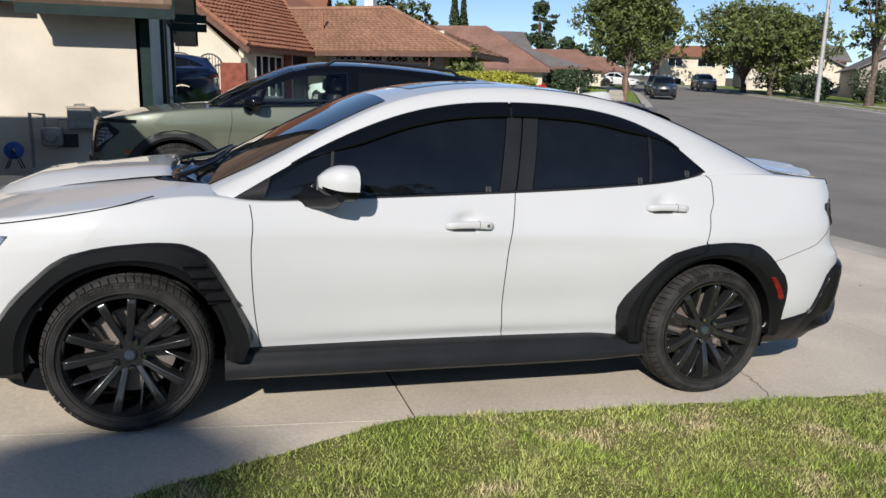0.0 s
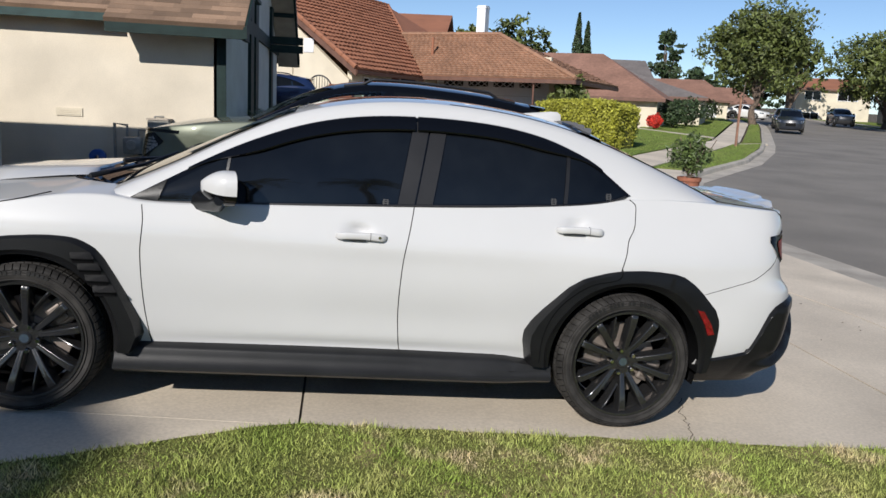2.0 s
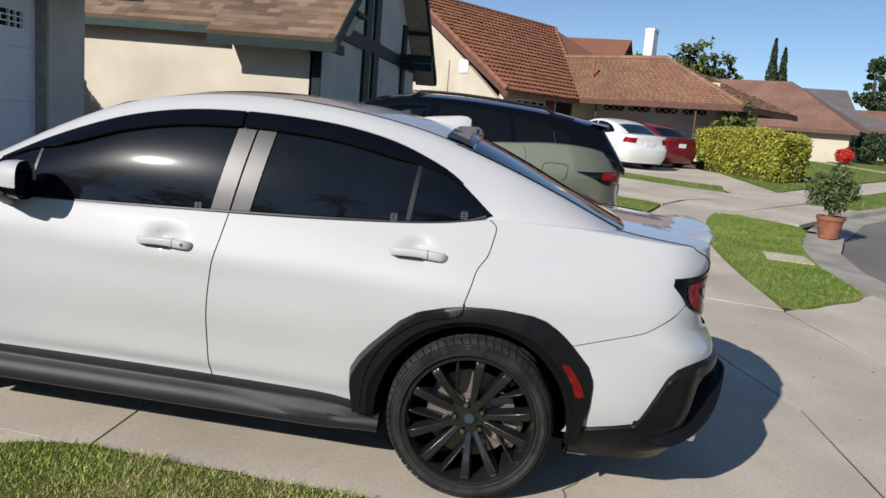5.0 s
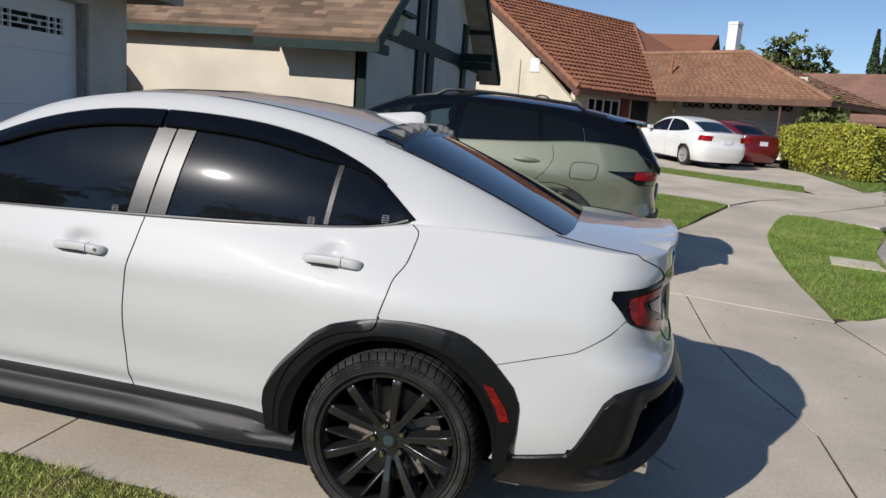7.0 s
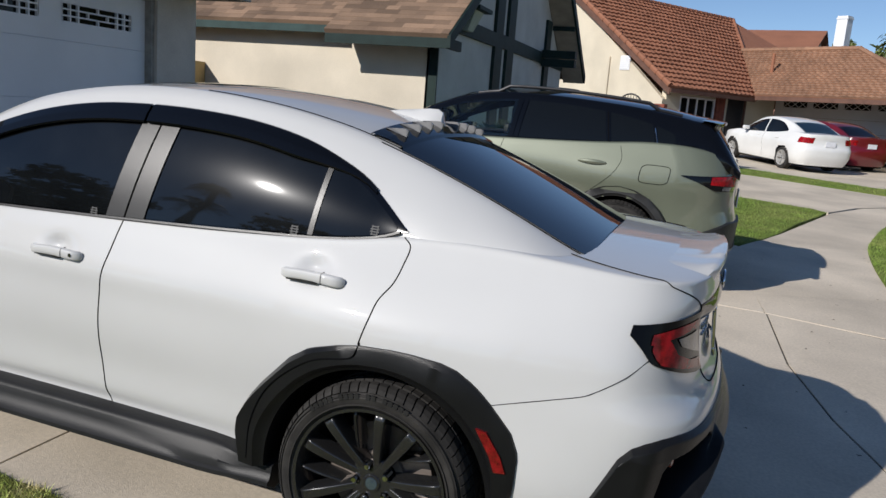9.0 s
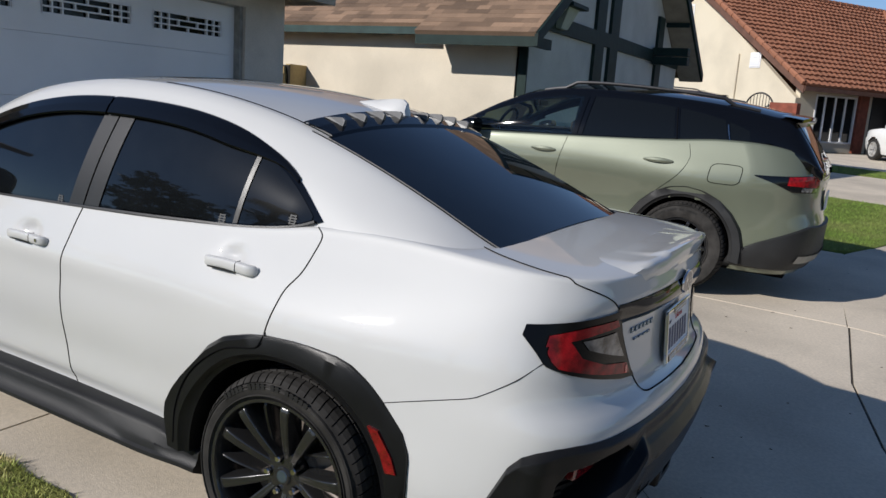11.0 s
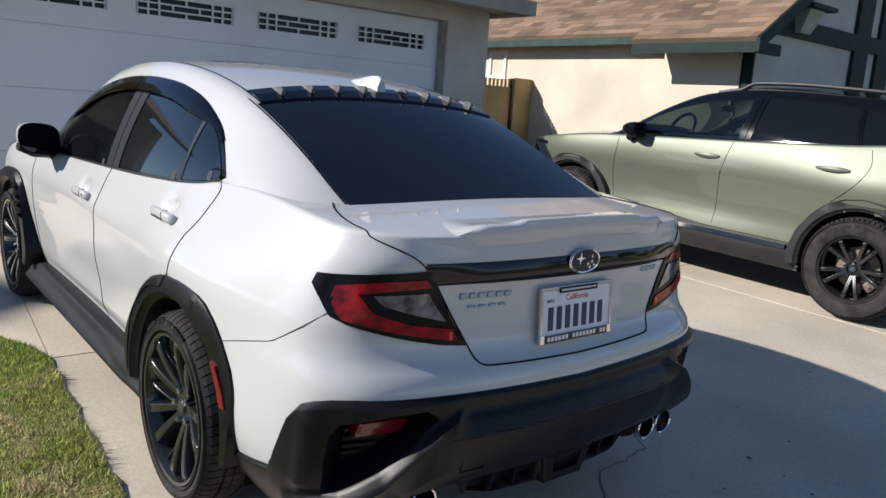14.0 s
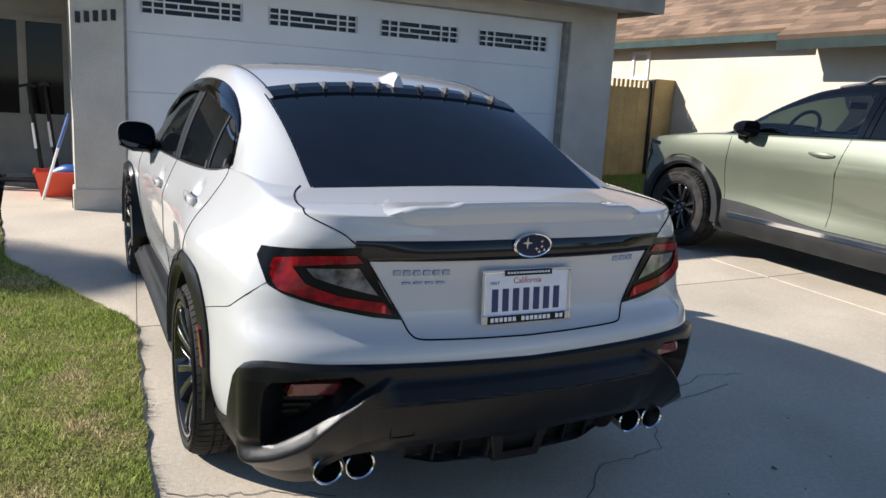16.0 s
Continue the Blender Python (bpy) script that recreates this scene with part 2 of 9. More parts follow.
def thing(name, label, category, m=None, group="", kind=""):
    ob = new(name)
    ob.empty_display_size = 0.2
    if m is not None:
        ob.matrix_basis = m
    return tagged(ob, label, category, group, kind)


def BM():
    return bmesh.new()


def box(bm, x0, x1, y0, y1, z0, z1, m=None, bevel=0.0):
    r = bmesh.ops.create_cube(bm, size=1)["verts"]
    for v in r:
        v.co = Vector(((x0 + x1) / 2 + v.co.x * (x1 - x0), (y0 + y1) / 2 + v.co.y * (y1 - y0), (z0 + z1) / 2 + v.co.z * (z1 - z0)))
    if bevel:
        es = list({e for v in r for e in v.link_edges})
        r = bmesh.ops.bevel(bm, geom=es, offset=bevel, segments=2, affect="EDGES", profile=0.5)["verts"]
    if m is not None:
        for v in {v for v in r}:
            v.co = m @ v.co
    return r


def prism(bm, pts, f0, f1):
    """A solid between two outlines: f0 and f1 turn a point of pts into a place."""
    a = [bm.verts.new(f0(*p)) for p in pts]
    b = [bm.verts.new(f1(*p)) for p in pts]
    n = len(pts)
    bm.faces.new(a)
    bm.faces.new(b[::-1])
    for i in range(n):
        bm.faces.new((a[i], b[i], b[(i + 1) % n], a[(i + 1) % n]))
    bmesh.ops.recalc_face_normals(bm, faces=bm.faces)


def loft(bm, rows, closed=False, keep=None):
    """A skin over rows of points."""
    vs = [[bm.verts.new(p) for p in r] for r in rows]
    for i in range(len(vs) - 1):
        n = len(vs[i])
        for j in range(n if closed else n - 1):
            k = (j + 1) % n
            q = (vs[i][j], vs[i][k], vs[i + 1][k], vs[i + 1][j])
            if keep and not keep(sum((v.co for v in q), Vector()) / 4):
                continue
            bm.faces.new(q)
    return vs


def tube(bm, path, r, n=6, cap=True):
    path = [Vector(p) for p in path]
    rows = []
    for i, p in enumerate(path):
        d = (path[min(i + 1, len(path) - 1)] - path[max(i - 1, 0)])
        d = d.normalized() if d.length > 1e-9 else Vector((0, 0, 1))
        a = d.orthogonal().normalized() if i == 0 else (a - a.dot(d) * d).normalized()
        b = d.cross(a)
        rr = r[i] if isinstance(r, (list, tuple)) else r
        rows.append([p + rr * (a * math.cos(2 * math.pi * k / n) + b * math.sin(2 * math.pi * k / n)) for k in range(n)])
    vs = loft(bm, rows, closed=True)
    if cap:
        bm.faces.new(vs[0][::-1])
        bm.faces.new(vs[-1])


def lathe(bm, prof, n=32, axis="z", m=None):
    rows = []
    for r, h in prof:
        row = []
        for k in range(n):
            a = 2 * math.pi * k / n
            p = Vector((r * math.cos(a), r * math.sin(a), h)) if axis == "z" else Vector((r * math.cos(a), h, r * math.sin(a)))
            row.append(m @ p if m is not None else p)
        rows.append(row)
    return loft(bm, rows, closed=True)


def mirror_y(bm):
    g = bmesh.ops.duplicate(bm, geom=bm.verts[:] + bm.edges[:] + bm.faces[:])["geom"]
    for v in g:
        if isinstance(v, bmesh.types.BMVert):
            v.co.y = -v.co.y
    bmesh.ops.reverse_faces(bm, faces=[f for f in g if isinstance(f, bmesh.types.BMFace)])


def ip(x, xs, ys):
    """Smooth interpolation through a short table."""
    if x <= xs[0]:
        return ys[0]
    if x >= xs[-1]:
        return ys[-1]
    i = next(k for k in range(len(xs) - 1) if x <= xs[k + 1])
    h = xs[i + 1] - xs[i]
    s = lambda a, b: (ys[b] - ys[a]) / (xs[b] - xs[a])
    m0 = s(i, i + 1) if i == 0 else (s(i - 1, i) + s(i, i + 1)) / 2
    m1 = s(i, i + 1) if i + 2 >= len(xs) else (s(i, i + 1) + s(i + 1, i + 2)) / 2
    t = (x - xs[i]) / h
    return (2 * t**3 - 3 * t**2 + 1) * ys[i] + (t**3 - 2 * t**2 + t) * h * m0 + (3 * t**2 - 2 * t**3) * ys[i + 1] + (t**3 - t**2) * h * m1


def lin(x, xs, ys):
    return float(np.interp(x, xs, ys))


def ss(a, b, x):
    t = min(1, max(0, (x - a) / (b - a)))
    return t * t * (3 - 2 * t)


def text(name, body, size, m, material, parent, depth=0.001):
    cu = bpy.data.curves.new(name, "FONT")
    cu.body, cu.size, cu.extrude, cu.align_x, cu.align_y = body, size, depth, "CENTER", "CENTER"
    ob = bpy.data.objects.new(name, cu)
    me = bpy.data.meshes.new_from_object(ob)
    bpy.data.objects.remove(ob)
    me.transform(m)
    me.materials.append(material)
    o = new(name, me)
    o.parent = parent
    return o


# ---- ground ----
def G(x, y):
    """Height of the ground: the driveways fall to the street, the street climbs away."""
    r = y - 3.2
    up = r if r > 3 else (0 if r < -3 else (r + 3) ** 2 / 12)
    return -0.032 * min(max(x, -6), 6) + 0.034 * up


def sheet(bm, poly, dz=0.0, step=1.5, thick=0.0, xs=(), ys=()):
    """A flat-laid polygon draped over the ground, cut into cells, with an edge of the given thickness."""
    tmp = bmesh.new()
    f = tmp.faces.new([tmp.verts.new((x, y, 0)) for x, y in poly])
    f.normal_update()
    if f.normal.z < 0:
        f.normal_flip()
    x0, x1 = min(p[0] for p in poly), max(p[0] for p in poly)
    y0, y1 = min(p[1] for p in poly), max(p[1] for p in poly)
    for k in np.arange(y0 + step, y1, step):
        bmesh.ops.bisect_plane(tmp, geom=tmp.verts[:] + tmp.edges[:] + tmp.faces[:], plane_co=(0, k, 0), plane_no=(0, 1, 0))
    for k in np.arange(x0 + step, x1, step):
        bmesh.ops.bisect_plane(tmp, geom=tmp.verts[:] + tmp.edges[:] + tmp.faces[:], plane_co=(k, 0, 0), plane_no=(1, 0, 0))
    bmesh.ops.triangulate(tmp, faces=[f for f in tmp.faces if len(f.verts) > 4])
    for v in tmp.verts:
        v.co.z = G(v.co.x, v.co.y) + dz
    if thick:
        ed = [e for e in tmp.edges if e.is_boundary]
        r = bmesh.ops.extrude_edge_only(tmp, edges=ed)
        for v in r["geom"]:
            if isinstance(v, bmesh.types.BMVert):
                v.co.z -= thick
        bmesh.ops.recalc_face_normals(tmp, faces=tmp.faces)
    me = bpy.data.meshes.new("tmp")
    tmp.to_mesh(me)
    tmp.free()
    bm.from_mesh(me)
    bpy.data.meshes.remove(me)


def offset(line, d):
    """A polyline moved sideways (to its right) by d."""
    out = []
    for i, p in enumerate(line):
        a, b = Vector(line[max(0, i - 1)]), Vector(line[min(len(line) - 1, i + 1)])
        t = (b - a).normalized()
        out.append((p[0] + t.y * d, p[1] - t.x * d))
    return out


KERB = [(6.1, -40), (6.1, -12), (6.15, 2), (6.05, 4.8), (6.0, 6.8), (6.25, 8.2), (6.95, 9.9), (8.5, 12.9), (10.7, 15.6), (13.2, 18.6), (17.0, 24.3), (19.9, 29.2), (22.6, 34.0), (29.2, 45.7), (34.2, 54.8), (42, 70), (49, 86), (66, 130)]
FARK = offset(KERB[:10] + [(17.2, 23.9), (20.8, 30.0), (24.4, 37.6), (28.5, 47), (34, 60), (44, 84), (62, 130)], 12.5)

bm = BM()
N = 70
ax = [math.copysign(abs(k) ** 2.6, k) * 900 for k in np.linspace(-1, 1, N)]
vs = [[bm.verts.new((x + 5, y + 8, G(x + 5, min(y + 8, 260)) - 0.16)) for x in ax] for y in ax]
for i in range(N - 1):
    for j in range(N - 1):
        bm.faces.new((vs[i][j], vs[i][j + 1], vs[i + 1][j + 1], vs[i + 1][j]))
ground = tagged(part("ground", bm, SOIL, smooth=True), "bare dry soil under the street and gardens", "ground", kind="structure")

bm = BM()
sheet(bm, KERB + FARK[::-1], -0.10, 2.5)
road = tagged(part("road", bm, ASPH, smooth=True), "worn grey asphalt of a residential street", "road", kind="structure")


def kerb_line(line, name, side):
    bm = BM()
    # gutter pan, upright kerb and its top
    prof = [(0.0, -0.094), (0.42, -0.085), (0.44, 0.012), (0.47, 0.03), (0.60, 0.03), (0.60, -0.2)]
    rows = []
    dense = []
    for a, b in zip(line[:-1], line[1:]):
        n = max(1, int((Vector(b) - Vector(a)).length / 1.5))
        dense += [(a[0] + (b[0] - a[0]) * k / n, a[1] + (b[1] - a[1]) * k / n) for k in range(n)]
    dense.append(line[-1])
    for o, h in prof:
        rows.append([(x, y, G(x, y) + h) for x, y in offset(dense, -side * o)])
    loft(bm, rows)
    bmesh.ops.recalc_face_normals(bm, faces=bm.faces)
    return tagged(part(name, bm, CONC2), "pale concrete kerb and gutter along the street", "kerb", kind="structure")


kerb_line([(6.95, 9.9)] + KERB[7:], "kerb", 1)
kerb_line(FARK, "kerb", -1)
# flat gutter where the driveway meets the street
bm = BM()
sheet(bm, [(6.02, -3.2), (6.15, -3.2), (6.15, 2), (6.05, 4.8), (6.0, 6.8), (6.25, 8.2), (6.95, 9.9), (6.45, 10.3), (5.75, 8.4), (5.45, 6.8), (5.5, 4.8), (5.6, 2), (5.6, -3.2)], -0.012, 0.8, 0.15)
gut = tagged(part("gutter", bm, CONC2), "flat concrete gutter at the foot of the driveway", "gutter", kind="structure")

# driveway slabs: joints are real gaps
slabs = thing("driveway", "pale concrete driveway slabs with dark joints and fine cracks", "driveway", kind="structure")
lo_ = random.Random(2)
LAWN = [(-12, -1.96), (-5.6, -1.96), (-1.9, -1.66), (-1.05, -1.30), (-0.62, -1.10), (-0.25, -0.945), (0.0, -0.94), (0.7, -0.985), (1.3, -1.015), (2.0, -1.045), (3.2, -1.105), (4.4, -1.145), (5.5, -1.145)]
# the mown edge wanders a little over the concrete
LAWN = [(x0 + (x1 - x0) * k / n, y0 + (y1 - y0) * k / n + lo_.uniform(-0.014, 0.010)) for (x0, y0), (x1, y1) in zip(LAWN[:-1], LAWN[1:]) for n in [max(1, int((x1 - x0) / 0.11))] for k in range(n)] + [(5.5, -1.145), (5.5, -9), (-12, -9)]
J = 0.006


def slab(poly, mtl=CONC):
    bm = BM()
    sheet(bm, poly, 0.0, 1.4, 0.08)
    return part("slab", bm, mtl, slabs)


slab([(-3.86, -0.64), (-0.16 - J, -0.93), (-0.16 - J, 3.98), (-3.86, 3.98)])
slab([(-0.16 + J, -0.95), (0.7, -1.02), (1.3, -1.05), (2.0, -1.08), (3.2, -1.14), (3.22, 0.9), (3.02, 1.65), (2.86, 2.6), (2.80, 3.98), (-0.16 + J, 3.98)])
slab([(-3.86, 4.0 + J), (-0.16 - J, 4.0 + J), (-0.16 - J, 6.9), (-3.86, 6.9)])
slab([(-0.16 + J, 4.0 + J), (2.79, 4.0 + J), (2.74, 4.7), (2.72, 6.9), (-0.16 + J, 6.9)])
slab([(3.22 + J, -1.14), (4.45, -1.16), (4.38, 1.7), (4.02, 3.72), (2.81 + J, 3.98), (2.87 + J, 2.6), (3.03 + J, 1.65), (3.23 + J, 0.9)])
slab([(4.46, -1.17), (5.58, -1.17), (5.58, 2), (5.49, 4.8), (5.45, 5.18), (4.05, 3.75), (4.40, 1.7)])
slab([(-9, -1.96), (-3.88, -1.80), (-1.9, -1.66), (-1.05, -1.30), (-0.62, -1.10), (-0.2, -0.96), (-0.17, -0.934), (-3.86, -0.644), (-3.86, -1.2), (-9, -1.2)])
# dirt packed in the joints
bm = BM()
sheet(bm, [(-9, -2.0), (-1.9, -1.72), (-0.25, -1.0), (5.6, -1.2), (5.6, 2), (5.45, 5.2), (4.0, 3.85), (2.74, 7.0), (-3.86, 7.0), (-3.86, -1.1), (-9, -1.1)], -0.009, 1.4)
part("joint_dirt", bm, STAIN, slabs)
# sidewalk that follows the street
SWI = [(2.80, 4.0), (2.74, 4.7), (2.66, 7.2), (3.24, 8.7), (4.29, 12.0), (5.0, 13.4), (7.0, 16.0), (9.6, 19.6), (13.3, 24.6), (16.9, 29.4), (22.9, 40.0), (27.6, 48.4), (33.4, 58.6), (45, 84)]
SWO = [(4.04, 3.78), (4.07, 5.4), (4.30, 8.4), (4.55, 9.2), (5.2, 11.7), (6.0, 12.6), (8.0, 15.2), (10.7, 18.8), (14.4, 23.9), (17.9, 28.8), (23.9, 39.4), (28.6, 47.8), (34.4, 58.0), (46, 83.4)]
for k in range(len(SWI) - 1):
    n = max(1, int((Vector(SWI[k + 1]) - Vector(SWI[k])).length / 2.6)) if k < 9 else 3
    for i in range(n):
        mx = lambda L, f: (L[k][0] + (L[k + 1][0] - L[k][0]) * f, L[k][1] + (L[k + 1][1] - L[k][1]) * f)
        a, b = i / n, (i + 1) / n - 0.0015
        slab([mx(SWI, a), mx(SWO, a), mx(SWO, b), mx(SWI, b)])
# paths across the lawn and the verge
slab([(17.75, 31.1), (18.5, 32.4), (17.6, 36.0), (17.0, 39.3), (16.3, 38.8), (17.0, 35.5)])
slab([(16.6, 27.0), (19.2, 28.65), (19.45, 29.15), (17.05, 27.7)])
# neighbours' driveways
slab([(2.72, 6.91), (2.64, 7.2), (-1.7, 7.2), (-1.7, 6.91)])
slab([(4.25, 12.05), (4.9, 13.4), (7.0, 16.0), (6.6, 16.35), (3.3, 17.7), (-1.2, 18.2), (-1.2, 13.2), (2.9, 12.6)])
slab([(5.25, 11.8), (6.6, 11.1), (7.7, 12.7), (9.2, 14.6), (8.05, 15.15), (6.0, 12.55)])
slab([(7.05, 16.05), (8.2, 17.6), (8.0, 23.2), (7.5, 24.4), (2.6, 26.0), (1.4, 24.4), (0.3, 20.4), (3.4, 19.7), (6.8, 18.2)])

# cracks and worn seams, slightly sunk cords of dark dirt in the concrete
cr = random.Random(5)


def crack(pts, w, name="crack", mtl=CRACK):
    bm = BM()
    path = []
    for (x0, y0), (x1, y1) in zip(pts[:-1], pts[1:]):
        for k in range(8):
            f = k / 8
            path.append((x0 + (x1 - x0) * f + cr.uniform(-1, 1) * 0.012, y0 + (y1 - y0) * f + cr.uniform(-1, 1) * 0.012))
    l, r = offset(path, w * 0.5), offset(path, -w * 0.5)
    loft(bm, [[(x, y, G(x, y) + 0.003) for x, y in l], [(x, y, G(x, y) + 0.003) for x, y in r]])
    bmesh.ops.recalc_face_normals(bm, faces=bm.faces)
    return part(name, bm, mtl, slabs)


crack([(1.86, -0.45), (1.76, -0.65), (1.73, -0.83), (1.65, -1.02)], 0.005)
crack([(2.45, 0.1), (2.0, 0.6), (1.95, 0.95), (1.6, 1.2), (1.5, 1.9)], 0.0045)
crack([(1.6, 1.2), (1.35, 1.75), (1.42, 2.05)], 0.004)

# lawns
lr = random.Random(11)


def lawn(poly, label, dens, hgt, xr=None, yr=None, step=0.6, turf=None, blade=None):
    t = thing("lawn", label, "lawn", kind="stuff")
    bm = BM()
    sheet(bm, poly, 0.012, step, 0.1)
    part("turf", bm, turf or TURF2, t, smooth=True)
    # blades
    xs, ys = [p[0] for p in poly], [p[1] for p in poly]
    bx, by = xr or (min(xs), max(xs)), yr or (min(ys), max(ys))
    n = int(dens * (bx[1] - bx[0]) * (by[1] - by[0]))
    P = np.random.RandomState(len(poly) + int(abs(poly[0][0] * 10))).rand(n, 6)
    X, Y = bx[0] + P[:, 0] * (bx[1] - bx[0]), by[0] + P[:, 1] * (by[1] - by[0])
    inside = np.zeros(n, bool)
    for i in range(len(poly)):
        (x0, y0), (x1, y1) = poly[i], poly[i - 1]
        with np.errstate(divide="ignore", invalid="ignore"):
            c = ((y0 > Y) != (y1 > Y)) & (X < (x1 - x0) * (Y - y0) / (y1 - y0 + 1e-12) + x0)
        inside ^= c
    X, Y, P = X[inside], Y[inside], P[inside]
    Z = np.array([G(a, b) for a, b in zip(X, Y)]) + 0.008
    # tufts and thin places
    tuft = np.sin(X * 9.1 + 1.7 * np.sin(Y * 6.3)) + np.sin(Y * 11.3 + 1.9 * np.sin(X * 7.7 + 2.0)) + 0.8 * np.sin(X * 31 + Y * 17) * np.sin(Y * 29 - X * 13)
    a, h = P[:, 2] * 6.283, hgt * (0.45 + 0.8 * P[:, 3]) * (0.92 + 0.20 * tuft)
    w = hgt * 0.075 + 0.0008
    ln = h * (0.25 + 0.8 * P[:, 4])
    b = P[:, 5] * 6.283
    v = np.empty((len(X), 3, 3))
    v[:, 0] = np.stack([X - np.cos(a) * w, Y - np.sin(a) * w, Z], 1)
    v[:, 1] = np.stack([X + np.cos(a) * w, Y + np.sin(a) * w, Z], 1)
    v[:, 2] = np.stack([X + np.cos(b) * ln, Y + np.sin(b) * ln, Z + h], 1)
    me = bpy.data.meshes.new("blades")
    k = len(X)
    me.from_pydata(v.reshape(-1, 3).tolist(), [], np.arange(3 * k).reshape(-1, 3).tolist())
    me.materials.append(blade or BLADE2)
    o = new("blades", me)
    o.parent = t
    tagged(o, kind="stuff")
    return t


lawn(LAWN, "patchy green front lawn with dry straw-coloured spots", 15000, 0.027, (-2.6, 4.6), (-3.0, -0.9), 0.8, TURF, BLADE)
def rounded(pts, n=6):
    """A closed smooth outline through points."""
    out = []
    k = len(pts)
    for i in range(k):
        a, b, c, d = [Vector(pts[(i + j) % k]) for j in (-1, 0, 1, 2)]
        for m in range(n):
            t = m / n
            q = 0.5 * (2 * b + (c - a) * t + (2 * a - 5 * b + 4 * c - d) * t * t + (3 * b - a - 3 * c + d) * t**3)
            out.append((q.x, q.y))
    return out


lawn(rounded([(4.12, 4.0), (4.7, 4.35), (5.3, 5.1), (5.42, 6.8), (5.75, 8.4), (6.4, 10.2), (6.35, 11.0), (5.5, 11.6), (5.05, 11.2), (4.62, 9.8), (4.26, 8.2), (4.08, 6.0)]), "green strip of lawn between sidewalk and street", 2200, 0.04)
slab([(4.75, 6.75), (5.35, 6.7), (5.4, 7.25), (4.85, 7.3)]).location.z = 0.03
lawn([(2.5, 7.24), (2.68, 7.4), (2.95, 7.9), (3.2, 8.6), (3.55, 9.9), (4.0, 11.2), (4.2, 11.9), (4.0, 12.2), (2.9, 12.5), (-1.2, 13.1), (-1.6, 7.24)], "green lawn between two driveways", 900, 0.04)
lawn([(6.55, 16.5), (6.85, 18.1), (3.4, 19.6), (0.2, 20.3), (-1.2, 18.3), (3.3, 17.8)], "narrow green lawn between two driveways", 500, 0.045)
lawn([(8.3, 17.7), (9.5, 19.6), (13.2, 24.6), (16.7, 29.3), (17.65, 30.95), (16.9, 35.5), (16.2, 38.7), (9.5, 41.5), (8.6, 27.5), (8.1, 23.2)], "green front lawn beside a path", 120, 0.06)
lawn([(9.3, 14.8), (10.4, 16.0), (12.8, 19.0), (16.4, 24.6), (18.9, 28.5), (16.55, 26.9), (14.5, 23.85), (10.8, 18.8), (8.2, 15.3)], "green verge between sidewalk and kerb", 160, 0.06)
lawn([(19.3, 29.4), (22.0, 34.3), (28.6, 46.0), (33.6, 55.1), (41.4, 70.3), (46.2, 83.2), (34.5, 57.95), (28.7, 47.75), (24.0, 39.35), (18.0, 28.75), (17.2, 27.9)], "green verge along the kerb", 40, 0.08)
lawn([(18.65, 32.7), (22.8, 40.1), (27.5, 48.5), (33.3, 58.7), (29.5, 62), (24.5, 52), (19.6, 43), (17.2, 39.2), (17.8, 36)], "green front lawn beside a path up the street", 40, 0.08)
lawn([(33.3, 58.9), (44.8, 84.2), (30, 88), (26, 66)], "green front lawns of the houses up the street", 12, 0.08, step=4)
FL = offset(FARK, 0.62)
FL2 = offset(FARK, 2.2)
lawn(FL[6:] + FL2[6:][::-1], "grass verge across the street", 10, 0.08, step=4)
lawn(offset(FARK, 3.6)[6:] + offset(FARK, 9)[6:][::-1], "front lawns across the street", 6, 0.08, step=4)
bm = BM()
sheet(bm, offset(FARK, 2.2)[5:] + offset(FARK, 3.6)[5:][::-1], -0.01, 3, 0.1)
tagged(part("pavement", bm, CONC2), "concrete sidewalk across the street", "pavement", kind="structure")

lawn([(-5.75, 5.15), (-4.1, 5.15), (-3.9, 6.0), (-4.3, 7.3), (-5.75, 7.4)], "small patch of grass by the side gate", 1500, 0.04)


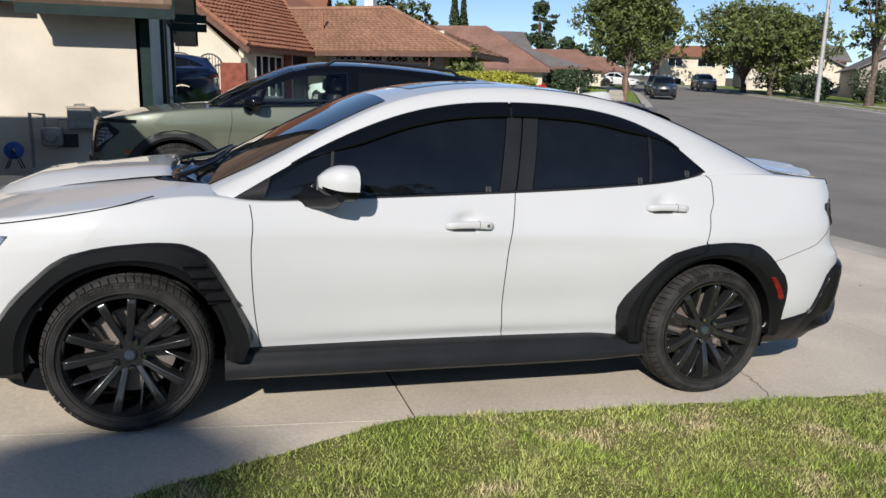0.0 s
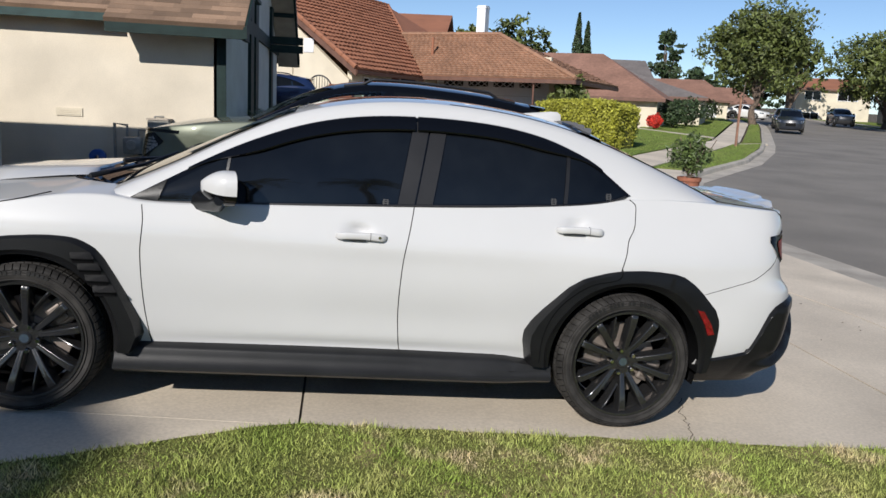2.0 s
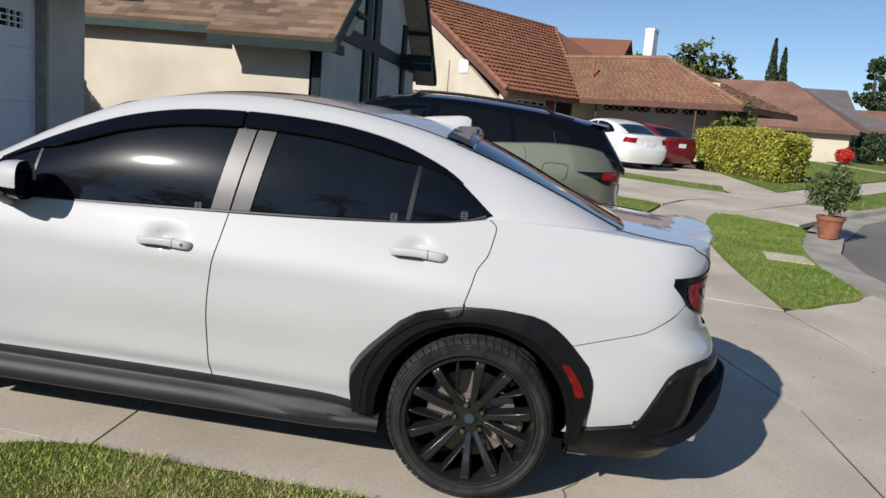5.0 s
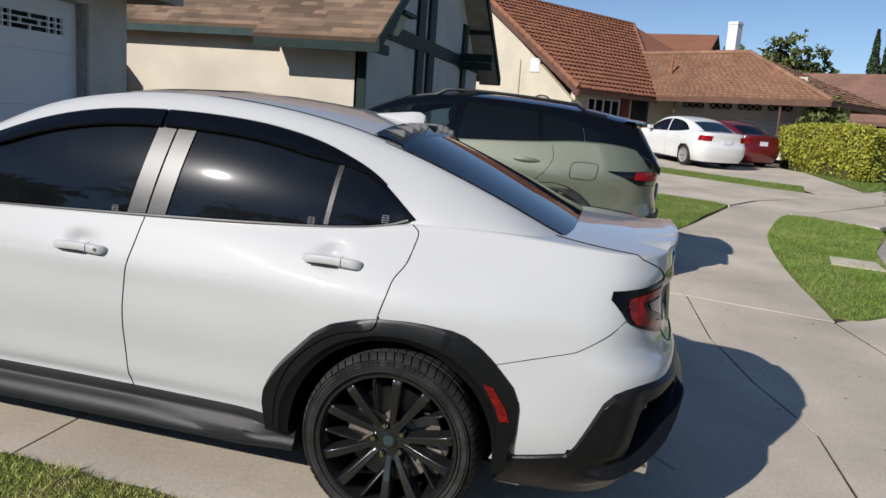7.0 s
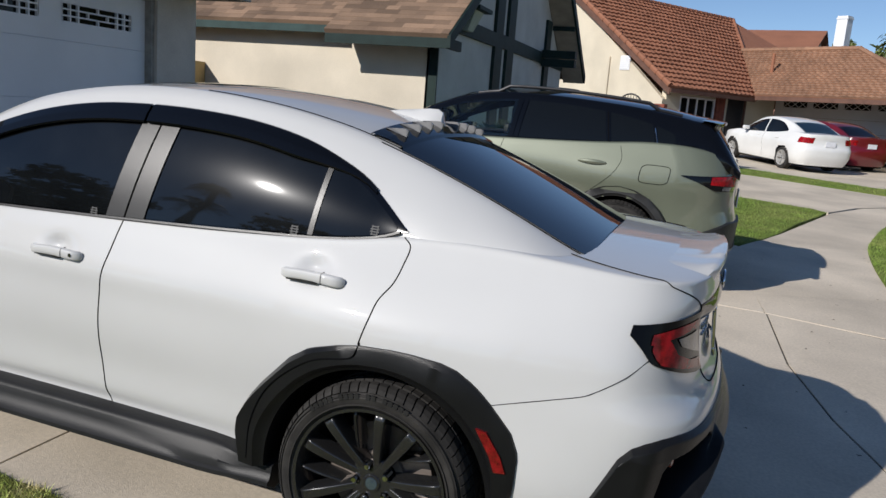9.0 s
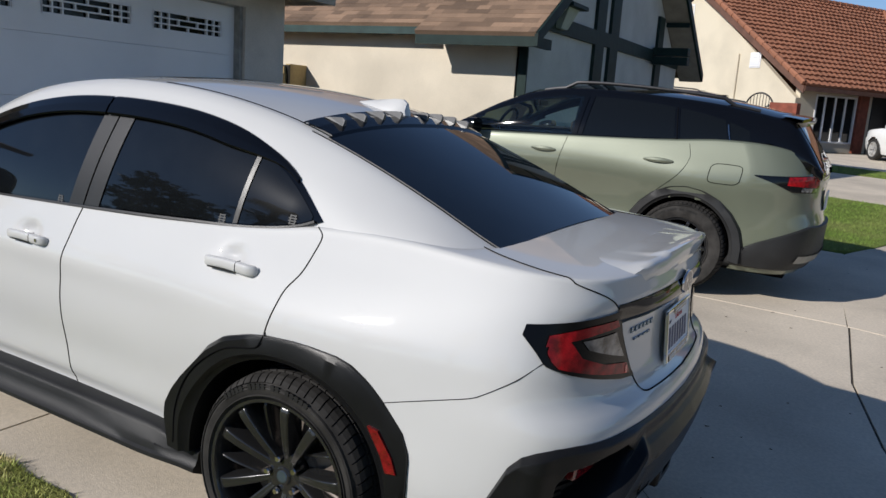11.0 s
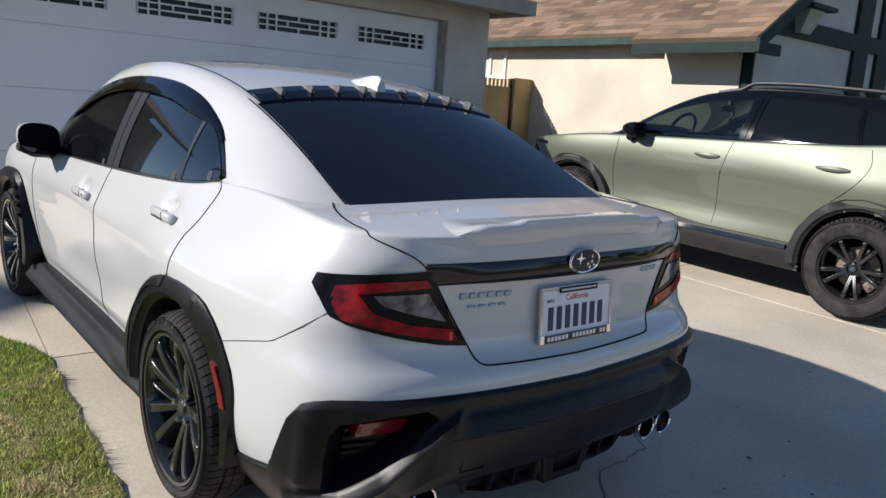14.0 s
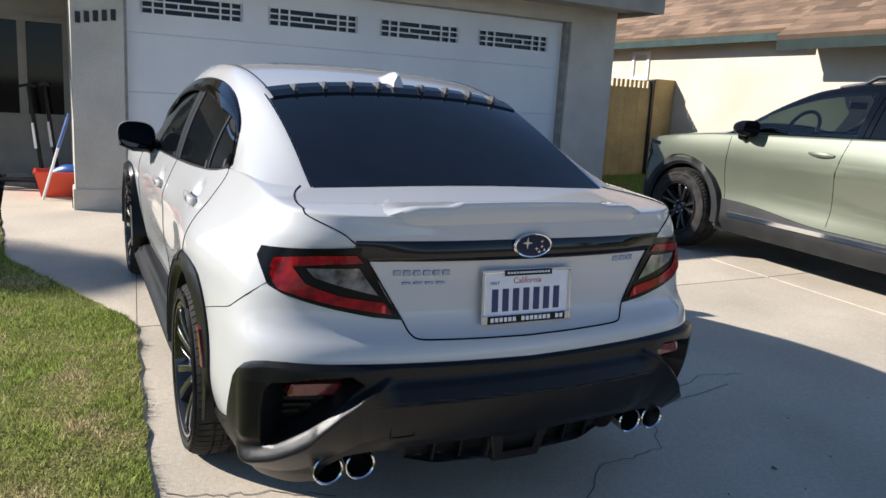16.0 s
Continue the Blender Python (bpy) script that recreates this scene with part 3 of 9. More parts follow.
# ---- cars ----
class Shape:
    """A car's skin: plan outlines stacked by height, and a cabin of cross-sections along its length (front at -x, left side at -y)."""

    def __init__(s, xf, xr, prof, zsh, front, rear, zs, edge, zc, belt, crown, bulge=(), blend=9.0):
        s.xf, s.xr, s.prof, s.zsh_, s.front, s.rear, s.zs = xf, xr, prof, zsh, front, rear, zs
        s.edge, s.zc_, s.belt_, s.crown_, s.bulge, s.blend = edge, zc, belt, crown, bulge, blend

    def zsh(s, x):
        return ip(x, *s.zsh_)

    def W(s, x, z):
        w = ip(z, *s.prof)
        for xc, zc, sx, sz, a in s.bulge:
            w += a * math.exp(-(((x - xc) / sx) ** 2) - ((z - zc) / sz) ** 2)
        return w

    def xy(s, p, z):
        """Left half outline at height z: p 0..1 nose, 1..2 side, 2..3 tail."""
        f, r = lin(z, *s.xf), ip(z, *s.xr)
        if p < 1:
            e, d = ip(p, np.linspace(0, 1, len(s.front[0])), s.front[0]), ip(p, np.linspace(0, 1, len(s.front[1])), s.front[1])
            x = f + d
        elif p <= 2:
            e, a, b = 1.0, f + s.front[1][-1], r - s.rear[1][-1]
            x = a + (b - a) * (p - 1)
        else:
            q = 3 - p
            e, d = ip(q, np.linspace(0, 1, len(s.rear[0])), s.rear[0]), ip(q, np.linspace(0, 1, len(s.rear[1])), s.rear[1])
            x = r - d
        return x, -e * s.W(x, z)

    def pt(s, p, z, off=0.0):
        x, y = s.xy(p, z)
        if not off:
            return Vector((x, y, z))
        h = 0.01
        a, b = s.xy(min(3, p + h), z), s.xy(max(0, p - h), z)
        c, d = s.xy(p, z + h), s.xy(p, z - h)
        tu = Vector((a[0] - b[0], a[1] - b[1], 0))
        tv = Vector((c[0] - d[0], c[1] - d[1], 2 * h))
        n = tu.cross(tv)
        n = n.normalized() if n.length > 1e-9 else Vector((1, 0, 0))
        if p >= 2.95:
            n = Vector((1, 0, n.z)).normalized()
        if n.dot(Vector((x * 0.15, y, 0))) < 0 and p < 2.95:
            n = -n
        return Vector((x, y, z)) + n * off

    def p_of_x(s, x, z):
        f, r = lin(z, *s.xf), ip(z, *s.xr)
        a, b = f + s.front[1][-1], r - s.rear[1][-1]
        if a <= x <= b:
            return 1 + (x - a) / (b - a)
        lo, hi = (0, 1) if x < a else (2, 3)
        for _ in range(30):
            m = (lo + hi) / 2
            if s.xy(m, z)[0] < x:
                lo = m
            else:
                hi = m
        return lo

    def p_of_y(s, y, z):
        """Tail parameter where the outline has half-width |y|."""
        lo, hi = 2.0, 3.0
        for _ in range(30):
            m = (lo + hi) / 2
            if -s.xy(m, z)[1] > abs(y):
                lo = m
            else:
                hi = m
        return lo

    def side(s, x, z, off=0.0):
        return s.pt(s.p_of_x(x, z), z, off)

    def back(s, y, z, off=0.0):
        v = s.pt(s.p_of_y(y, z), z, off)
        if y > 0:
            v.y = -v.y
        return v

    def section(s, x):
        """Cabin: belt point, roof-edge point and middle height at x."""
        if x > s.blend:
            k = ss(s.blend, s.blend + 0.22, x)
            zb = ip(x, s.belt_[0], s.belt_[2])
            yb = ip(x, s.belt_[0], s.belt_[1]) * (1 - k) + (-0.004 - s.side(x, zb).y) * k
            return (yb, zb, ip(x, s.edge[0], s.edge[1]), ip(x, s.edge[0], s.edge[2]), ip(x, *s.zc_))
        return (ip(x, s.belt_[0], s.belt_[1]), ip(x, s.belt_[0], s.belt_[2]), ip(x, s.edge[0], s.edge[1]), ip(x, s.edge[0], s.edge[2]), ip(x, *s.zc_))

    def cab(s, x, z, off=0.0):
        """The cabin's side at height z."""
        yb, zb, ye, ze, zc = s.section(x)
        f = (z - zb) / max(1e-4, ze - zb)
        y = yb + (ye - yb) * f + 0.022 * 4 * f * (1 - f) * (1 if 0 < f < 1 else 0)
        return Vector((x, -y - off, z + off * 0.3))

    def top(s, x, g, off=0.0):
        """The roof's skin: g from -1 (left edge) to 1."""
        yb, zb, ye, ze, zc = s.section(x)
        return Vector((x, ye * g, ze + (zc - ze) * (1 - abs(g) ** 2.4) + off))

    def shell(s, bm, arches, nu=150, nv=22, rim=0.03, cut=None):
        ps = [k / 16 for k in range(16)] + [1 + k / nu for k in range(nu)] + [2 + k / 26 for k in range(27)]
        def P(p, v):
            x = s.xy(p, 0.8)[0]
            zt = s.zsh(x)
            z = s.zs + v * (zt - s.zs)
            x, y = s.xy(p, z)
            return Vector((x, y, z))
        rows = [[P(p, v) for p in ps] for v in np.linspace(0, 1, nv)]
        # rounded shoulder, then over the top to the middle line
        last = rows[-1]
        for e in (0.35, 0.7, 1.0):
            rows.append([Vector((q.x, q.y * (1 - rim * (1 - math.cos(e * 1.57)) / 0.8) , q.z + rim * 0.6 * math.sin(e * 1.57))) for q in last])
        edge = rows[-1]
        for g in (0.93, 0.85, 0.75, 0.62, 0.48, 0.34, 0.2, 0.08, 0.0):
            rows.append([Vector((q.x, q.y * g, q.z + s.crown_(q.x, q.y * g) * (1 - g**2))) for q in edge])
        def keep(c):
            if cut and cut(c):
                return False
            return not any((c.x - ax) ** 2 + (c.z - az) ** 2 < r * r and abs(c.y) > 0.5 for ax, az, r in arches)
        loft(bm, rows, keep=keep)
        bmesh.ops.reverse_faces(bm, faces=bm.faces)
        mirror_y(bm)
        bmesh.ops.remove_doubles(bm, verts=bm.verts, dist=0.0008)
        bmesh.ops.recalc_face_normals(bm, faces=bm.faces)

    def cabin(s, bm, x0, x1, n=80, keep=None):
        rows = []
        for x in np.linspace(x0, x1, n):
            yb, zb, ye, ze, zc = s.section(x)
            r = [Vector((x, -yb + 0.004, zb - 0.06))] + [s.cab(x, zb + (ze - zb) * f) for f in np.linspace(0, 0.93, 9)]
            r += [s.top(x, g) for g in (-0.985, -0.95, -0.9, -0.8, -0.65, -0.45, -0.22, 0)]
            rows.append(r + [Vector((q.x, -q.y, q.z)) for q in r[-2::-1]])
        loft(bm, rows, keep=keep)
        bmesh.ops.recalc_face_normals(bm, faces=bm.faces)

    def pane(s, bm, x0, x1, lo, hi, off, n=24, m=6, both=False):
        """A strip on the cabin's side between heights lo(x) and hi(x)."""
        rows = []
        for x in np.linspace(x0, x1, n):
            a, b = lo(x), hi(x)
            rows.append([s.cab(x, a + (max(b, a + 0.001) - a) * f, off) for f in np.linspace(0, 1, m)])
        loft(bm, rows)
        bmesh.ops.recalc_face_normals(bm, faces=bm.faces)
        if bm.faces and sum(f.normal.y * f.calc_area() for f in bm.faces) > 0:
            bmesh.ops.reverse_faces(bm, faces=bm.faces)
        if both:
            mirror_y(bm)

    def slantpane(s, bm, lo, hi, xa, xb, off, n=20, m=8, both=False):
        """Like pane, but its ends lean: xa(z), xb(z)."""
        rows = []
        for i in range(m):
            row = []
            for k in range(n):
                f, g = i / (m - 1), k / (n - 1)
                z = 1.0
                for _ in range(4):
                    x = xa(z) + (xb(z) - xa(z)) * g
                    z = lo(x) + (hi(x) - lo(x)) * f
                row.append(s.cab(x, z, off))
            rows.append(row)
        loft(bm, rows)
        bmesh.ops.recalc_face_normals(bm, faces=bm.faces)
        if sum(f.normal.y * f.calc_area() for f in bm.faces) > 0:
            bmesh.ops.reverse_faces(bm, faces=bm.faces)
        if both:
            mirror_y(bm)

    def glass(s, bm, x0, x1, g0, g1, off, n=16, thick=0.0):
        rows = []
        for x in np.linspace(x0, x1, n):
            a, b = (g0(x), g1(x)) if callable(g0) else (g0, g1)
            rows.append([s.top(x, a + (b - a) * f, off) for f in np.linspace(0, 1, 17)])
        loft(bm, rows)
        bmesh.ops.recalc_face_normals(bm, faces=bm.faces)
        if sum(f.normal.z * f.calc_area() for f in bm.faces) < 0:
            bmesh.ops.reverse_faces(bm, faces=bm.faces)

    def patch(s, bm, upper, lower, p0, p1, off, n=24, m=6, y=False):
        """A strip on the lower skin between heights lower(p) and upper(p), p from p0 to p1."""
        rows = []
        for p in np.linspace(p0, p1, n):
            a, b = lower(p), upper(p)
            rows.append([s.pt(p, a + (b - a) * f, off) for f in np.linspace(0, 1, m)])
        loft(bm, rows)
        bmesh.ops.recalc_face_normals(bm, faces=bm.faces)
        if sum((f.normal.x * 0.6 - f.normal.y) * f.calc_area() for f in bm.faces) < 0:
            bmesh.ops.reverse_faces(bm, faces=bm.faces)


def wheel(car, x, y, z, R, rim, width, style, name="wheel", spin=0.0, detail=True, alloy=None):
    """A wheel whose outer face looks to -y (or +y for y > 0)."""
    s = -1 if y < 0 else 1
    alloy = alloy or RIM
    w = thing(name, "", "")
    w.parent = car
    w.matrix_basis = pose(x, y, z) @ Matrix.Scale(s, 4, (0, 1, 0)) @ Matrix.Rotation(spin, 4, "Y")
    h = width / 2
    bm = BM()
    lathe(bm, [(rim, -h + 0.01), (rim, h - 0.01), (rim + 0.01, h), ((R + rim) / 2, h + 0.008), (R - 0.026, h - 0.002), (R - 0.018, h - 0.018), (R - 0.011, h - 0.05), (R - 0.010, -h + 0.05), (R - 0.018, -h + 0.008), (rim + 0.01, -h)], 64, "y")
    tyre = part("tyre", bm, TYRE, w, smooth=True, angle=50)
    if detail:
        # shoulder blocks of the tread
        bm = BM()
        for k in range(64):
            a = 2 * math.pi * k / 64
            # each shoulder block bends over from the tread to the sidewall, swept back a little
            rows = []
            for r, yy, sw in ((R - 0.014, h - 0.056, 0.004), (R - 0.002, h - 0.054, 0.004), (R - 0.004, h - 0.032, 0.001), (R - 0.011, h - 0.014, -0.004), (R - 0.0205, h - 0.001, -0.007), (R - 0.024, h - 0.006, -0.007)):
                g = 0.0135 * r / R
                rows.append([Matrix.Rotation(a, 3, "Y") @ Vector((r, yy, sw - g)), Matrix.Rotation(a, 3, "Y") @ Vector((r, yy, sw + g))])
            vs = loft(bm, rows)
            for side in (0, 1):
                bm.faces.new([v[side] for v in (vs if side else vs[::-1])])
            m = Matrix.Rotation(a, 4, "Y") @ Matrix.Translation((R - 0.012, 0, 0))
            for y0 in (-0.052, -0.004, 0.026):
                box(bm, -0.004, 0.0115, y0, y0 + 0.026, -0.0140, 0.0140, m)
        bmesh.ops.recalc_face_normals(bm, faces=bm.faces)
        tagged(part("tread", bm, TYRE, tyre), kind="stuff")
        # raised print and rings on the sidewall
        bm = BM()
        for k in range(19):
            if k in (5, 10, 13):
                continue
            m = Matrix.Rotation(-(math.pi * 0.56 - s * (k - 9) * 0.062 * s) - spin, 4, "Y") @ Matrix.Translation(((R + rim) / 2 + 0.006, 0, 0))
            box(bm, -0.0085, 0.0085, h + 0.004, h + 0.0095, -0.0065, 0.0065, m)
        tagged(part("sidewall_print", bm, TYREP, tyre), kind="stuff")
        bm = BM()
        for rr_ in (rim + 0.016, R - 0.030):
            lathe(bm, [(rr_ - 0.0025, h + 0.002), (rr_ - 0.001, h + 0.0085), (rr_ + 0.001, h + 0.0085), (rr_ + 0.0025, h + 0.002)], 64, "y")
        part("sidewall_ring", bm, TYRE, tyre, smooth=True)
    bm = BM()
    lathe(bm, [(rim + 0.004, h - 0.004), (rim + 0.004, h + 0.004), (rim - 0.006, h + 0.003), (rim - 0.012, h - 0.012), (rim - 0.02, h - 0.05), (rim - 0.03, -h + 0.02)], 64, "y")
    part("rim", bm, alloy, w, smooth=True)
    bm = BM()
    lathe(bm, [(0.0, h - 0.035), (0.026, h - 0.035), (0.030, h - 0.039), (0.032, h - 0.05)], 24, "y")
    cap = part("centre_cap", bm, alloy, w, smooth=True)
    bm = BM()
    lathe(bm, [(0.0, h - 0.0335), (0.019, h - 0.0335), (0.0205, h - 0.036)], 20, "y")
    part("cap_badge", bm, BLUEC, cap, smooth=True)
    bm = BM()
    lathe(bm, [(0.030, h - 0.046), (0.050, h - 0.056), (0.056, h - 0.09)], 32, "y")
    part("hub", bm, alloy, w, smooth=True)
    for k in range(5):
        a = 2 * math.pi * k / 5 + math.pi / 2 + 0.628
        bm = BM()
        lathe(bm, [(0, h - 0.026), (0.008, h - 0.026), (0.0105, h - 0.030), (0.0105, h - 0.07)], 8, "y", Matrix.Translation((0.057 * math.cos(a), 0, 0.057 * math.sin(a))))
        part("wheel_nut", bm, CHROME, w)
    if style == "split":
        bm = BM()
        ring = []
        for k in range(80):
            a = 2 * math.pi * k / 80
            ring.append((0.063 + 0.019 * math.cos(5 * (a - math.pi / 2)), a))
        P5 = lambda f, y: [Vector((r * f * math.cos(a), y, r * f * math.sin(a))) for r, a in ring]
        vs = loft(bm, [P5(1.0, h - 0.10), P5(1.0, h - 0.050), P5(0.93, h - 0.043), P5(0.40, h - 0.041)], closed=True)
        bm.faces.new(vs[-1])
        bmesh.ops.recalc_face_normals(bm, faces=bm.faces)
        part("hub_star", bm, alloy, w, smooth=True, angle=30)
    # spokes
    def spoke(a0, a1, w0, w1, sunk=0.0, r0=0.05):
        """A tapered arm with rounded shoulders, from the hub at angle a0 to the rim at a1."""
        bm = BM()
        r1 = rim - 0.010
        p0, p1 = Vector((math.cos(a0), 0, math.sin(a0))) * r0, Vector((math.cos(a1), 0, math.sin(a1))) * r1
        t = (p1 - p0).cross(Vector((0, 1, 0))).normalized()
        rows = []
        for f in (0, 0.15, 0.3, 0.5, 0.7, 0.88, 0.97, 1.0):
            q, wd = p0 + (p1 - p0) * f, w0 + (w1 - w0) * f
            top = h - 0.045 + 0.045 * math.sin(f * 1.4) - sunk - 0.010 * ss(0.95, 1.0, f)
            bot = h - 0.100 + 0.045 * f - sunk
            e = wd * 0.5
            half = [(e + 0.004, bot), (e, top - 0.008), (e - 0.0012, top - 0.0040), (e - 0.0030, top - 0.0012), (e - 0.0055, top), (e * 0.35, top - 0.0006)]
            rows.append([q - t * o + Vector((0, yy, 0)) for o, yy in half] + [q + t * o + Vector((0, yy, 0)) for o, yy in half[::-1]])
        loft(bm, rows)
        bmesh.ops.recalc_face_normals(bm, faces=bm.faces)
        if sum(f.normal.y * f.calc_area() for f in bm.faces) < 0:
            bmesh.ops.reverse_faces(bm, faces=bm.faces)
        part("spoke", bm, alloy, w, smooth=True, angle=50)
    for k in range(5):
        a = 2 * math.pi * k / 5 + math.pi / 2
        if style == "split":
            spoke(a - 0.20, a - 0.245, 0.024, 0.037)
            spoke(a + 0.20, a + 0.245, 0.024, 0.037)
            spoke(a - 0.26, a - 0.640, 0.011, 0.013, 0.014, 0.10)
        elif style == "y":
            spoke(a - 0.12, a - 0.22, 0.030, 0.030)
            spoke(a + 0.12, a + 0.22, 0.030, 0.030)
        else:
            spoke(a, a, 0.07, 0.05)
            spoke(a + 0.628, a + 0.628, 0.05, 0.04)
    if detail:
        bm = BM()
        lathe(bm, [(0.06, 0.022), (0.085, 0.022), (0.088, 0.012), (rim - 0.075, 0.012), (rim - 0.075, -0.012), (0.06, -0.012)], 40, "y")
        part("brake_disc", bm, BRAKE, w, smooth=True)
        bm = BM()
        M = Matrix.Rotation(spin * 1.0 - 0.35, 4, "Y")
        box(bm, 0.115, rim - 0.042, -0.03, 0.036, -0.062, 0.062, M, bevel=0.014)
        box(bm, 0.128, rim - 0.060, 0.034, 0.046, -0.040, -0.008, M, bevel=0.008)
        box(bm, 0.128, rim - 0.060, 0.034, 0.046, 0.008, 0.040, M, bevel=0.008)
        part("brake_caliper", bm, BRAKE, w)
    bm = BM()
    lathe(bm, [(0.0, -0.06), (rim - 0.03, -0.06)], 24, "y")
    part("backing_plate", bm, GAP, w)
    return w


def arch(bm, outer, xc, zc, r_in, skin, yout, depth, a0, a1, n=40):
    """Wheel-arch cladding: from a many-sided outer line to the round opening, then inwards."""
    c = Vector((xc, zc))
    L = [0]
    for p, q in zip(outer[:-1], outer[1:]):
        L.append(L[-1] + math.hypot(q[0] - p[0], q[1] - p[1]))
    rows = []
    for k in range(n + 1):
        f = k / n
        x, z = lin(f * L[-1], L, [p[0] for p in outer]), lin(f * L[-1], L, [p[1] for p in outer])
        a = a0 + (a1 - a0) * f
        xi, zi = xc + r_in * math.cos(a), zc + r_in * math.sin(a)
        y0 = skin(x, z)
        X = lambda t: (x + (xi - x) * t, z + (zi - z) * t)
        pts = []
        for t, y in ((0.0, y0 + 0.004), (0.015, y0 - 0.008), (0.16, yout(x) + 0.004), (0.72, yout(x)), (0.86, yout(x) + 0.016), (1.0, yout(x) + 0.022)):
            px, pz = X(t)
            pts.append(Vector((px, y, pz)))
        pts.append(Vector((xi, yout(x) + depth, zi)))
        rows.append(pts)
    loft(bm, rows)
    bmesh.ops.recalc_face_normals(bm, faces=bm.faces)
    if sum(f.normal.y * f.calc_area() for f in bm.faces) > 0:
        bmesh.ops.reverse_faces(bm, faces=bm.faces)


def seam(parent, pts, name="panel_gap", r=0.0021, both=False, mtl=None):
    bm = BM()
    tube(bm, pts, r, 5)
    return (pair if both else part)(name, bm, mtl or GAP, parent)


def smooth_path(pts, n=8):
    """Catmull-Rom through points."""
    P = [Vector(p) for p in pts]
    P = [2 * P[0] - P[1]] + P + [2 * P[-1] - P[-2]]
    out = []
    for i in range(1, len(P) - 2):
        for k in range(n):
            t = k / n
            a, b, c, d = P[i - 1:i + 3]
            out.append(0.5 * ((2 * b) + (c - a) * t + (2 * a - 5 * b + 4 * c - d) * t * t + (3 * b - a - 3 * c + d) * t**3))
    out.append(P[-2])
    return out


# -- the white sports sedan --
S = Shape(
    xf=([0.2, 0.35, 0.6, 0.75, 0.9], [-2.20, -2.26, -2.28, -2.24, -2.12]),
    xr=([0.2, 0.45, 0.60, 0.66, 0.70, 0.74, 0.86, 0.955, 1.0, 1.06, 1.085, 1.10, 1.2], [2.20, 2.30, 2.315, 2.318, 2.305, 2.268, 2.245, 2.25, 2.262, 2.258, 2.265, 2.262, 2.25]),
    prof=([0.2, 0.30, 0.40, 0.52, 0.66, 0.76, 0.84, 0.90, 0.96, 1.02, 1.10], [0.74, 0.788, 0.812, 0.828, 0.838, 0.836, 0.830, 0.812, 0.788, 0.758, 0.715]),
    zsh=([-2.3, -2.0, -1.79, -1.39, -1.25, -1.1, -0.92, -0.5, 0.3, 0.8, 1.12, 1.31, 1.6, 1.85, 2.05, 2.3], [0.76, 0.82, 0.855, 0.920, 0.942, 0.948, 0.930, 0.943, 0.985, 1.015, 1.045, 1.075, 1.085, 1.075, 1.065, 1.055]),
    front=([0.0, 0.3, 0.55, 0.72, 0.84, 0.92, 0.97, 1.0], [0.0, 0.02, 0.06, 0.12, 0.22, 0.36, 0.52, 0.72]),
    rear=([0.0, 0.25, 0.45, 0.60, 0.73, 0.84, 0.92, 0.970, 0.992, 1.0], [0.0, 0.006, 0.020, 0.038, 0.062, 0.100, 0.155, 0.225, 0.34, 0.56]),
    zs=0.21,
    edge=([-1.06, -0.8, -0.5, -0.25, 0.0, 0.3, 0.7, 1.0, 1.2, 1.4, 1.6, 1.8, 1.95], [0.712, 0.690, 0.655, 0.624, 0.602, 0.588, 0.582, 0.576, 0.570, 0.568, 0.572, 0.580, 0.583], [0.950, 1.074, 1.242, 1.358, 1.420, 1.450, 1.434, 1.386, 1.331, 1.264, 1.188, 1.105, 1.05]),
    zc=([-1.06, -0.8, -0.5, -0.25, 0.0, 0.3, 0.6, 0.9, 1.1, 1.2, 1.4, 1.6, 1.85, 1.95], [1.00, 1.13, 1.282, 1.396, 1.456, 1.484, 1.480, 1.450, 1.414, 1.380, 1.300, 1.216, 1.110, 1.07]),
    belt=([-1.06, -0.92, -0.6, 0.0, 0.6, 1.1, 1.31, 1.5, 1.7, 1.95], [0.755, 0.765, 0.772, 0.772, 0.762, 0.735, 0.716, 0.70, 0.672, 0.60], [0.93, 0.925, 0.938, 0.965, 0.998, 1.038, 1.065, 1.072, 1.07, 1.04]),
    crown=lambda x, y: (0.06 if x < -1 else 0.012) * ss(-2.3, -1.6, x) if x < 0 else 0.02,
    bulge=((-1.336, 0.82, 0.50, 0.18, 0.035), (1.336, 0.80, 0.48, 0.16, 0.040), (1.336, 0.5, 0.5, 0.25, 0.022), (-1.336, 0.5, 0.5, 0.25, 0.022), (1.82, 0.42, 0.26, 0.22, 0.040), (0.3, 0.47, 0.9, 0.10, -0.012), (0.2, 0.80, 0.7, 0.05, 0.008), (0.06, 0.332, 0.78, 0.030, -0.015), (0.052, 0.868, 0.050, 0.027, -0.026), (1.052, 0.952, 0.049, 0.027, -0.026)),
    blend=1.2,
)
FW, RW, ZW, RT = -1.336, 1.336, 0.325, 0.327


def pair(name, bm, material, parent, label="", smooth=True, angle=40):
    """A part on the left side and its mirror image on the right."""
    a = part(name, bm, material, parent, label, smooth, angle)
    me = a.data.copy()
    me.transform(Matrix.Scale(-1, 4, (0, 1, 0)))
    me.flip_normals()
    b = new(name, me)
    b.parent = parent
    if label:
        tagged(b, label)
    return a


